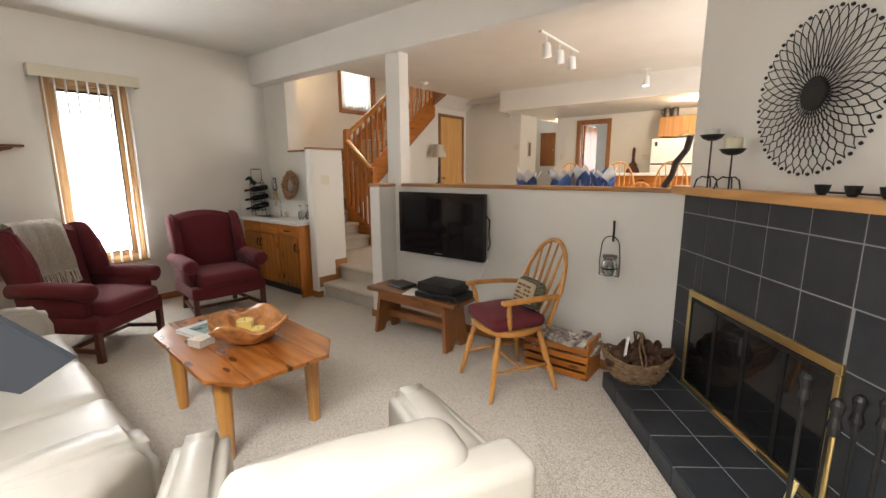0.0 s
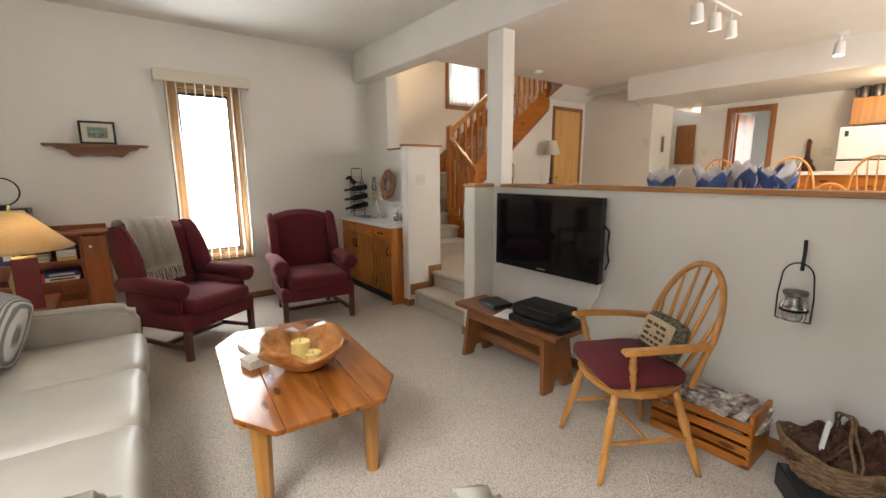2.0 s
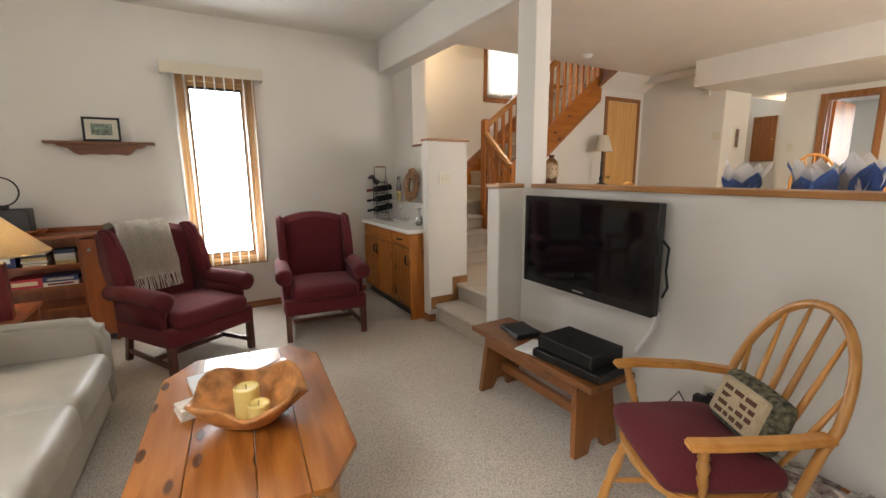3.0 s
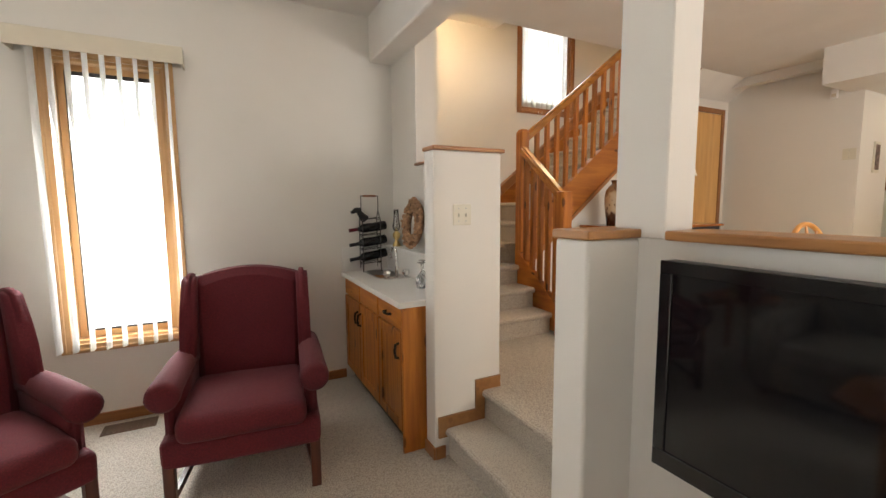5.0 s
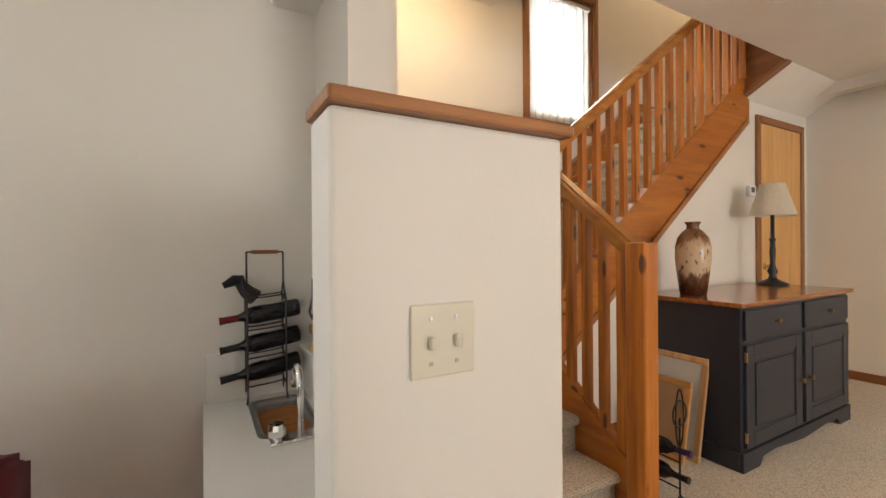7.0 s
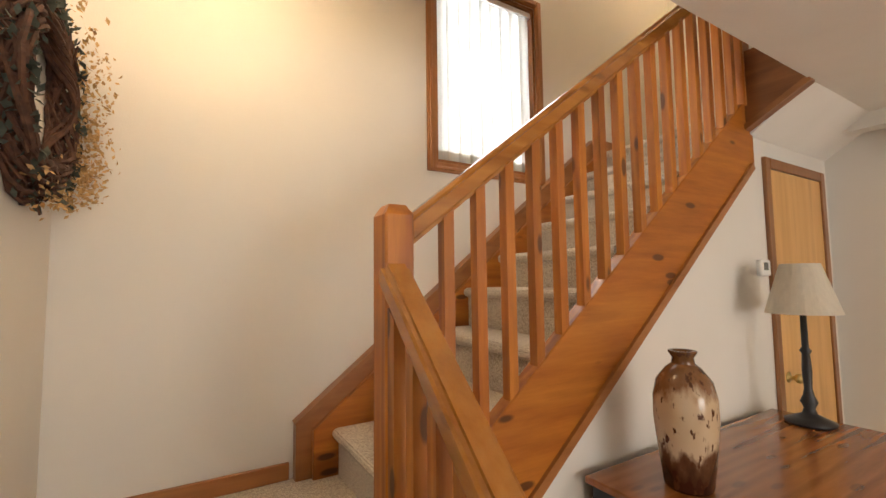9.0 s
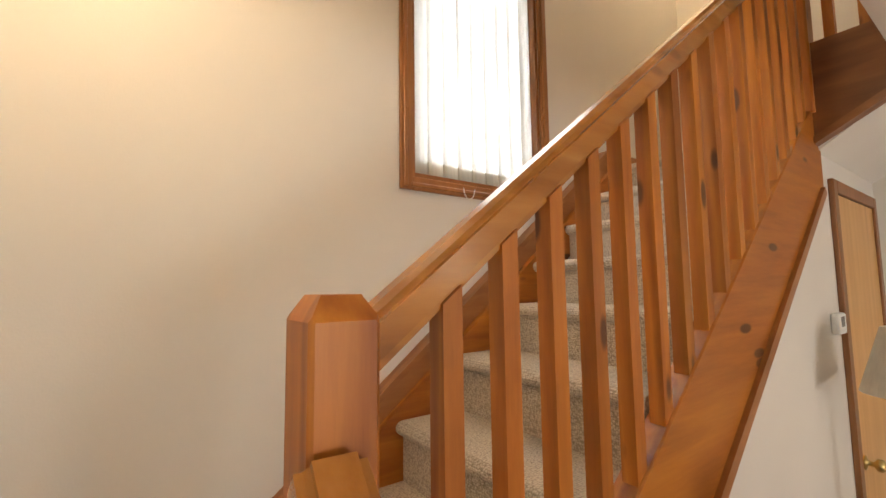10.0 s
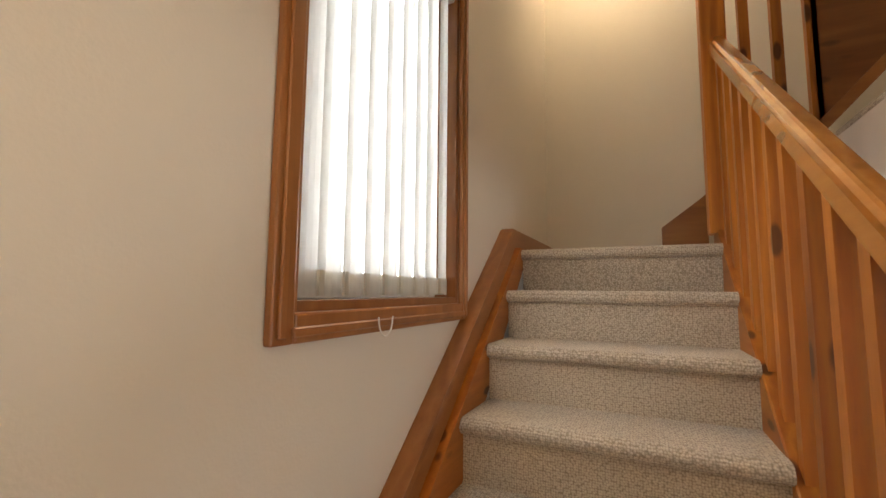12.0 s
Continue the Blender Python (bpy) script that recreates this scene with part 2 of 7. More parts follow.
def glass(name, tint=(1, 1, 1), rough=0.0):
    mat, nt, b = nodes_of(name)
    b.inputs["Base Color"].default_value = (*tint, 1)
    b.inputs["Transmission Weight"].default_value = 1.0
    b.inputs["Roughness"].default_value = rough
    b.inputs["IOR"].default_value = 1.45
    return mat


WALL = plain("wall_paint", (0.73, 0.70, 0.645), 0.62, vary=0.02, scale=2.0, fine=0.12)
CEIL = plain("ceiling_paint", (0.78, 0.75, 0.70), 0.8, vary=0.025, scale=3.0, fine=0.5)
TRIM_W = plain("white_trim", (0.78, 0.76, 0.72), 0.45, vary=0.02)
def looped_carpet(name, gap, loop, tip):
    """Berber pile: rows of rounded loops with dark gaps, soft tread wear."""
    mat, nt, b = nodes_of(name)
    v = tex(nt, "Voronoi", 150.0, stretch=(1.0, 0.8, 1.0), Randomness=0.55)
    n = tex(nt, "Noise", 150.0, Detail=3.0)
    g = tex(nt, "Noise", 1.6, Detail=4.0)
    col = ramp(nt, v.outputs["Distance"], ((0.15, tip), (0.42, loop), (0.72, gap)))
    fleck = ramp(nt, n.outputs["Fac"], ((0.35, (0.82, 0.80, 0.77)), (0.65, (1.0, 1.0, 1.0))))
    wear = ramp(nt, g.outputs["Fac"], ((0.3, (0.88, 0.87, 0.85)), (0.7, (1.0, 1.0, 1.0))))
    for layer in (fleck, wear):
        mu = nt.nodes.new("ShaderNodeMix")
        mu.data_type, mu.blend_type = "RGBA", "MULTIPLY"
        mu.inputs[0].default_value = 1.0
        nt.links.new(col, mu.inputs[6])
        nt.links.new(layer, mu.inputs[7])
        col = mu.outputs[2]
    nt.links.new(col, b.inputs["Base Color"])
    b.inputs["Roughness"].default_value = 0.95
    b.inputs["Sheen Weight"].default_value = 0.25
    inv = nt.nodes.new("ShaderNodeMath")
    inv.operation = "SUBTRACT"
    inv.inputs[0].default_value = 1.0
    nt.links.new(v.outputs["Distance"], inv.inputs[1])
    bump(nt, b, inv.outputs[0], 0.55, 0.005)
    return mat


CARPET = looped_carpet("berber_carpet", (0.38, 0.33, 0.27), (0.65, 0.58, 0.49), (0.75, 0.685, 0.59))
PINE_X = wood("pine_along_x", (0.20, 0.048, 0.005), (0.41, 0.128, 0.013), (0.58, 0.225, 0.027), "x", rough=0.42, coat=0.06)
PINE_Y = wood("pine_along_y", (0.20, 0.048, 0.005), (0.41, 0.128, 0.013), (0.58, 0.225, 0.027), "y", rough=0.42, coat=0.06)
PINE_Z = wood("pine_along_z", (0.20, 0.048, 0.005), (0.41, 0.128, 0.013), (0.58, 0.225, 0.027), "z", rough=0.42, coat=0.06)
TRIM_Y = wood("stained_trim", (0.20, 0.075, 0.022), (0.30, 0.118, 0.034), (0.38, 0.165, 0.052), "y", knots=0.0)
TRIM_X = wood("stained_trim_x", (0.20, 0.075, 0.022), (0.30, 0.118, 0.034), (0.38, 0.165, 0.052), "x", knots=0.0)
TRIM_Z = wood("stained_trim_z", (0.20, 0.075, 0.022), (0.30, 0.118, 0.034), (0.38, 0.165, 0.052), "z", knots=0.0)
OAK_Z = wood("oak_door", (0.42, 0.21, 0.06), (0.56, 0.31, 0.10), (0.66, 0.40, 0.15), "z", knots=0.0, scale=0.7)
OAK_X = wood("oak_rail", (0.40, 0.18, 0.05), (0.54, 0.27, 0.08), (0.66, 0.37, 0.13), "x", knots=0.0)
RAIL_Y = wood("varnished_rail", (0.30, 0.10, 0.014), (0.44, 0.17, 0.027), (0.55, 0.24, 0.045), "y", knots=0.3, rough=0.22, coat=0.35)
RAIL_X = wood("varnished_rail_x", (0.30, 0.10, 0.014), (0.44, 0.17, 0.027), (0.55, 0.24, 0.045), "x", knots=0.3, rough=0.22, coat=0.35)
# oak toned darker, with the caps' shade put into the colour
CAP_X = wood("shade_darkened_oak", (0.24, 0.10, 0.03), (0.34, 0.155, 0.048), (0.43, 0.21, 0.07), "x", knots=0.3)
DARK_X = wood("dark_pine", (0.17, 0.058, 0.016), (0.26, 0.095, 0.026), (0.34, 0.14, 0.042), "x", knots=0.5)
DARK_Z = wood("dark_pine_z", (0.17, 0.058, 0.016), (0.26, 0.095, 0.026), (0.34, 0.14, 0.042), "z", knots=0.5)
TABLE_X = wood("oiled_table_pine", (0.15, 0.040, 0.007), (0.31, 0.098, 0.017), (0.43, 0.165, 0.034), "x", rough=0.24, coat=0.35)
MAHOG = wood("mahogany_leg", (0.05, 0.014, 0.008), (0.09, 0.025, 0.014), (0.13, 0.04, 0.02), "z", knots=0.0)
MAPLE_Z = wood("honey_maple", (0.44, 0.18, 0.036), (0.55, 0.25, 0.06), (0.64, 0.33, 0.095), "z", knots=0.0, rough=0.28)
MAPLE_X = wood("honey_maple_x", (0.44, 0.18, 0.036), (0.55, 0.25, 0.06), (0.64, 0.33, 0.095), "x", knots=0.0, rough=0.28)
WALNUT = wood("shelf_wood", (0.10, 0.035, 0.014), (0.17, 0.065, 0.026), (0.23, 0.09, 0.04), "y", knots=0.0)
GROUT = plain("grey_grout", (0.27, 0.265, 0.255), 0.9, vary=0.1)
BRASS = plain("brass", (0.62, 0.47, 0.20), 0.28, 1.0, vary=0.1)
BLACK = plain("black_plastic", (0.012, 0.012, 0.013), 0.35, vary=0.2)
SCREEN = plain("dark_glossy_screen", (0.006, 0.006, 0.007), 0.06, vary=0.1)
IRON = plain("black_iron", (0.022, 0.021, 0.020), 0.5, 0.6, vary=0.3, scale=20.0, fine=0.3)
CHROME = plain("chrome", (0.80, 0.80, 0.80), 0.08, 1.0, vary=0.02)
STEEL = plain("stainless_steel", (0.42, 0.42, 0.41), 0.28, 1.0, vary=0.06)
LAMINATE = plain("pale_laminate", (0.76, 0.74, 0.70), 0.3, vary=0.03)
IVORY = plain("ivory_plastic", (0.66, 0.62, 0.50), 0.4, vary=0.03)
WHITE = plain("white_plastic", (0.8, 0.8, 0.78), 0.4, vary=0.02)
NAVY = plain("dark_slate_blue_paint", (0.019, 0.022, 0.032), 0.42, vary=0.12, scale=9.0)
BURGUNDY = cloth("burgundy_upholstery", (0.080, 0.0065, 0.011), (0.17, 0.014, 0.022), scale=150.0, strength=0.35, dist=0.002, big=0.2, sheen=0.04)
def creased_leather(name, col):
    """Hide with fine pores, soft creases and slightly rubbed high spots."""
    mat, nt, b = nodes_of(name)
    big = tex(nt, "Noise", 3.5, Detail=5.0)
    crease = tex(nt, "Noise", 5.0, stretch=(1.6, 0.7, 0.7), Detail=3.0, Distortion=0.4)
    pore = tex(nt, "Voronoi", 260.0)
    nt.links.new(ramp(nt, big.outputs["Fac"], ((0.3, tuple(c * 0.9 for c in col)), (0.7, tuple(c * 1.07 for c in col)))), b.inputs["Base Color"])
    rg = ramp(nt, crease.outputs["Fac"], ((0.3, (0.38, 0.38, 0.38)), (0.7, (0.46, 0.46, 0.46))))
    nt.links.new(rg, b.inputs["Roughness"])
    b1 = nt.nodes.new("ShaderNodeBump")
    b1.inputs["Strength"].default_value, b1.inputs["Distance"].default_value = 0.16, 0.012
    nt.links.new(crease.outputs["Fac"], b1.inputs["Height"])
    b2 = nt.nodes.new("ShaderNodeBump")
    b2.inputs["Strength"].default_value, b2.inputs["Distance"].default_value = 0.12, 0.002
    nt.links.new(pore.outputs["Distance"], b2.inputs["Height"])
    nt.links.new(b1.outputs[0], b2.inputs["Normal"])
    nt.links.new(b2.outputs[0], b.inputs["Normal"])
    return mat


LEATHER = creased_leather("cream_leather", (0.41, 0.375, 0.315))
THROW = cloth("beige_knit", (0.56, 0.50, 0.41), (0.80, 0.73, 0.62), scale=60.0, strength=0.8, dist=0.004)
OUTSIDE = glow("bright_daylight", (0.95, 0.98, 1.0), 6.0)
BLIND = see_through("vinyl_slat", (0.84, 0.83, 0.80), 0.5)
SHADE = see_through("linen_shade", (0.92, 0.87, 0.76), 0.12, 0.8)
CLEAR = glass("clear_glass")

# ---------------------------------------------------------------- plan (metres)
LW = -4.66      # living-room window wall
SW = -5.352     # stairwell window wall
BAR0, BAR1 = 3.65, 3.81   # wall behind the wet bar
TVY0, TVY1 = 3.50, 3.63   # half wall that carries the screen
L1, L2 = 0.351, 1.053     # dining floor, quarter landing
TOP = 2.808               # top landing
RISE = 0.1755
CEIL1, CEIL2, SOFF = 2.95, 2.90, 2.60
UNDER = -4.447            # wall under the stairs
DINW = 8.10               # far dining wall
KITW = 9.20               # kitchen wall
FP = Vector((0.50, 3.50, 0))          # where the fireplace face meets the half wall
FD = Vector((0.588, -0.809, 0))       # along the fireplace face
FN = Vector((-0.809, -0.588, 0))      # out of the fireplace face
FM = Matrix(((FD.x, -FN.x, 0, FP.x), (FD.y, -FN.y, 0, FP.y), (0, 0, 1, 0), (0, 0, 0, 1)))  # local: x along face, y into wall


def setting(name, bm, mat, label, category):
    return tagged(part(name, bm, mat), label, category, kind="structure")


def wall_with_hole(bm, plane, a, b, u0, u1, z0, z1, holes):
    """A wall slab normal to x or y, from a to b in its thickness, with rectangular holes (u0, u1, z0, z1)."""
    us = sorted({u0, u1, *[h[0] for h in holes], *[h[1] for h in holes]})
    zs = sorted({z0, z1, *[h[2] for h in holes], *[h[3] for h in holes]})
    for i in range(len(us) - 1):
        for j in range(len(zs) - 1):
            cu, cz = (us[i] + us[i + 1]) / 2, (zs[j] + zs[j + 1]) / 2
            if any(h[0] < cu < h[1] and h[2] < cz < h[3] for h in holes):
                continue
            if plane == "x":
                box(bm, a, b, us[i], us[i + 1], zs[j], zs[j + 1])
            else:
                box(bm, us[i], us[i + 1], a, b, zs[j], zs[j + 1])
    bmesh.ops.remove_doubles(bm, verts=bm.verts, dist=0.0005)
    seen = {}
    for f in bm.faces:
        seen.setdefault(tuple(round(c, 3) for c in f.calc_center_median()), []).append(f)
    bmesh.ops.delete(bm, geom=[f for fs in seen.values() if len(fs) > 1 for f in fs], context="FACES")


# living-room window opening: y 1.435 to 2.03, z 0.56 to 2.36
LWIN = (1.435, 2.03, 0.56, 2.36)
SWIN = (5.525, 6.295, 2.575, 3.715)
bm = bmesh.new()
wall_with_hole(bm, "x", LW - 0.16, LW, -3.0, BAR1, 0.0, CEIL1 + 0.1, [LWIN])
setting("wall_west", bm, WALL, "off-white painted wall with a tall narrow window", "wall")
bm = bmesh.new()
wall_with_hole(bm, "x", SW - 0.16, SW, BAR0, DINW + 0.2, 0.0, 5.3, [SWIN])
setting("wall_stairwell", bm, WALL, "cream painted stairwell wall with one window", "wall")
bm = bmesh.new()
box(bm, -4.36, -4.16, BAR0, BAR1, 0, 5.3)
box(bm, SW, -4.36, BAR0, BAR1 + 0.12, 0, 5.3)
box(bm, -4.16, -3.335, BAR0, BAR1, 0, 1.735)
setting("wall_bar", bm, WALL, "off-white wall behind the wet bar, cut low at one end", "wall")
bm = one_box(-3.357, -3.24, 3.337, 3.775, 0, 1.735, 0.008, 2)
setting("wall_pier", bm, WALL, "low white wall end with a wooden cap", "wall")
bm = bmesh.new()
box(bm, -2.233, -2.092, 3.28, TVY1 + 0.02, 0, 1.335, 0.012, 3)
box(bm, -2.10, 1.2, TVY0, TVY1, 0, 1.3345)
setting("wall_half", bm, WALL, "white half wall between living room and dining area", "wall")
setting("column", one_box(-2.187, -2.003, TVY0 - 0.002, TVY1 + 0.002, 1.335, SOFF, 0.004), WALL, "white square column standing on the half wall", "column")
setting("ceiling_beam", one_box(LW, 2.5, 3.46, 3.66, SOFF, CEIL1 + 0.05, 0.01), CEIL, "white dropped beam between two ceilings", "beam")
# skylight opening is unseen, added to let the overhead lamp in
bm = bmesh.new()
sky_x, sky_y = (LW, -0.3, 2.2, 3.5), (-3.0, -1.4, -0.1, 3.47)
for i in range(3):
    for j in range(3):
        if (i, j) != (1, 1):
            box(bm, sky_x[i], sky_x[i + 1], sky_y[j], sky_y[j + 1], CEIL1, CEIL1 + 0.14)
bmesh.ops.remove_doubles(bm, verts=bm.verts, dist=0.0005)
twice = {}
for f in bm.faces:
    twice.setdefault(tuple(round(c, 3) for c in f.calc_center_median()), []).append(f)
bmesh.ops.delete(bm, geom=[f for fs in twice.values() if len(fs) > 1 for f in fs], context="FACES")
setting("ceiling_living", bm, CEIL, "white textured living-room ceiling with an added, unseen skylight opening", "ceiling")
bm = bmesh.new()
box(bm, -4.15, 2.5, 3.65, 6.93, CEIL2, CEIL2 + 0.26)
box(bm, -4.15, 2.5, 6.93, 7.50, CEIL2, CEIL2 + 0.26)
setting("ceiling_dining", bm, CEIL, "white textured dining ceiling with stairwell edge", "ceiling")
setting("ceiling_kitchen", one_box(-3.26, 2.5, 7.50, 11.5, 2.56, 3.16), CEIL, "lower white kitchen ceiling", "ceiling")
setting("ceiling_landing", one_box(SW, -4.15, BAR1, 5.16, 3.40, 3.60), CEIL, "white low ceiling over the quarter landing", "ceiling")
setting("ceiling_stairwell", one_box(SW - 0.2, 0.0, 3.5, 10.0, 5.2, 5.3), CEIL, "white stairwell ceiling", "ceiling")
# floors
setting("floor_living", one_box(LW - 0.1, 3.5, -3.0, 3.66, -0.1, 0), CARPET, "pale berber carpet on the living-room floor", "carpet")
setting("floor_dining", one_box(UNDER - 0.3, 2.5, 3.72, 11.5, -0.1, L1), CARPET, "beige berber carpet on the dining floor", "carpet")
# enclosing walls
# door opening added in an unseen wall to admit light
bm = bmesh.new()
wall_with_hole(bm, "y", -3.1, -3.0, LW - 0.2, 3.6, 0.0, 3.1, [(-0.25, 2.85, 0.08, 2.3)])
setting("wall_south", bm, WALL, "off-white wall with an added, unseen wide sliding glass door", "wall")
setting("wall_east", one_box(3.5, 3.6, -3.0, 3.66, 0, 3.1), WALL, "plain off-white wall", "wall")
setting("wall_kitchen_east", one_box(1.9, 2.0, 3.66, 11.5, 0, 3.1), WALL, "plain cream kitchen wall", "wall")

# upper storey closing walls
setting("wall_stair_top", one_box(SW, -2.0, 7.86, 7.98, TOP, 5.3), WALL, "cream wall at the top of the stairs", "wall")
setting("wall_upper_far", one_box(-2.1, -2.0, 3.6, 7.86, CEIL2 + 0.26, 5.3), WALL, "plain upper hall wall", "wall")
setting("wall_upper_south", one_box(-4.05, -2.0, 3.6, 3.8, CEIL2 + 0.26, 5.3), WALL, "plain upper hall wall", "wall")
setting("floor_upper", one_box(-4.15, -2.1, 3.8, 7.86, CEIL2 + 0.262, CEIL2 + 0.28), CARPET, "beige carpet of the upper hall", "carpet")

# wall under the stairs, cut to the slope
bm = bmesh.new()
prism(bm, [(4.93, L1), (8.10, L1), (8.10, 2.80), (7.02, 2.80), (7.02, 2.55), (4.93, 0.86)], "x", UNDER - 0.1, UNDER)
setting("wall_under_stairs", bm, WALL, "white wall under the stair slope", "wall")
# dining and kitchen walls
bm = bmesh.new()
box(bm, UNDER - 0.1, -3.14, DINW, DINW + 0.12, L1, 2.9)
box(bm, -3.26, -3.14, DINW + 0.12, 8.8, L1, 2.9)
setting("wall_dining", bm, WALL, "cream dining wall ending at a hallway", "wall")
bm = bmesh.new()
wall_with_hole(bm, "y", KITW, KITW + 0.12, -2.86, 2.0, L1, 2.9, [(-2.36, -1.81, L1, 2.41)])
setting("wall_kitchen", bm, WALL, "cream kitchen wall with a doorway", "wall")
setting("wall_hall_end", one_box(-4.6, -2.7, 10.6, 10.7, L1, 2.9), WALL, "cream hallway end wall", "wall")
setting("wall_hall_side", one_box(-2.86, -2.74, KITW + 0.12, 10.6, L1, 2.9), WALL, "cream hallway wall", "wall")
bm = bmesh.new()
wall_with_hole(bm, "y", 11.2, 11.3, -2.74, 1.0, L1, 2.9, [(-1.95, -1.2, 1.3, 2.35)])
setting("wall_back_room", bm, WALL, "pale wall of the room beyond the doorway", "wall")
setting("wall_hall_west", one_box(-4.6, -4.5, 8.2, 10.6, L1, 2.9), WALL, "cream hallway wall", "wall")
# slanted white soffit under the upper flight
bm = bmesh.new()
prism(bm, [(-4.446, 2.70), (-4.15, 2.90), (-4.15, 2.94), (-4.446, 2.74)], "y", 7.03, 8.10)
box(bm, -4.15, -3.26, 7.50, 8.10, CEIL2, CEIL2 + 0.26)
setting("ceiling_under_flight", bm, CEIL, "white slanted soffit under the upper stairs", "ceiling")

# entry steps and quarter landing
def nosed(yn, yb, zt, zb, r=0.024, lip=0.03):
    pts = [(yn + lip, zb), (yn + lip, zt - 2 * r)]
    for i in range(7):
        a = -math.pi / 2 - math.pi * i / 6
        pts.append((yn + r + r * math.cos(a), zt - r + r * math.sin(a)))
    return pts + [(yb, zt), (yb, zb)]


es = base("entry_steps", pose(0, 0, 0), "two carpeted steps with rounded noses up from the living room", "steps", kind="structure")
for yn, yb, zt, zb in ((3.395, 3.67, RISE, 0.0), (3.64, 3.73, L1 + 0.002, 0.0)):
    bm = bmesh.new()
    prism(bm, nosed(yn, yb, zt, zb), "x", -3.24, -2.233)
    part("step", bm, CARPET, es)
setting("floor_landing", one_box(SW, -4.66, BAR1, 4.96, L2 - 0.2, L2), CARPET, "beige carpet on the quarter landing", "carpet")
setting("floor_top_landing", one_box(SW, -4.45, 6.9, 7.86, TOP - 0.05, TOP - 0.002), CARPET, "beige carpet on the top landing", "carpet")

# caps, baseboards
def strip_box(name, x0, x1, y0, y1, z0, z1, mat, label, cat="trim", bev=0.006):
    return setting(name, one_box(x0, x1, y0, y1, z0, z1, bev, 2), mat, label, cat)


strip_box("cap_trim", -3.362, -3.22, 3.330, 3.79, 1.735, 1.757, TRIM_Y, "stained wooden cap on the low wall end")
strip_box("cap_trim", -4.162, -3.335, BAR0 - 0.02, BAR1 + 0.02, 1.736, 1.756, TRIM_X, "stained wooden cap on the low bar wall")
strip_box("cap_trim", -2.24, -2.083, 3.272, TVY1 + 0.04, 1.335, 1.364, CAP_X, "honey oak cap on the stub wall")
strip_box("cap_trim", -1.985, 0.42, TVY0 - 0.03, TVY1 + 0.03, 1.335, 1.364, CAP_X, "honey oak cap along the half wall")


def baseboard(x0, x1, y0, y1, z):
    mat = TRIM_X if abs(x1 - x0) > abs(y1 - y0) else TRIM_Y
    bm = bmesh.new()
    box(bm, x0, x1, y0, y1, z, z + 0.075, 0.004, 1)
    setting("baseboard", bm, mat, "stained wooden baseboard", "baseboard")


baseboard(LW, LW + 0.014, -3.0, 3.2, 0)
baseboard(-3.357, -3.229, 3.323, 3.337, 0)
baseboard(-3.24, -3.226, 3.337, 3.40, 0)
baseboard(-2.247, -2.078, 3.266, 3.28, 0)
baseboard(-2.092, -2.078, 3.28, TVY0 - 0.014, 0)
baseboard(-2.078, 0.5, TVY0 - 0.014, TVY0, 0)
baseboard(SW, SW + 0.014, BAR1 + 0.12, 4.76, L2)
baseboard(SW + 0.014, -4.36, BAR1 + 0.12, BAR1 + 0.134, L2)
baseboard(UNDER, UNDER + 0.014, 4.95, 7.13, L1)
baseboard(UNDER + 0.014, -3.14, DINW - 0.014, DINW, L1)
# stepped skirting on the low wall end
bm = bmesh.new()
prism(bm, [(3.355, RISE - 0.05), (3.355, RISE + 0.07), (3.60, RISE + 0.07), (3.60, L1 + 0.07), (3.77, L1 + 0.07), (3.77, L1), (3.66, L1), (3.66, RISE - 0.05)], "x", -3.24, -3.225)
setting("stair_skirting", bm, CAP_X, "stepped wooden skirting beside the entry steps", "trim")
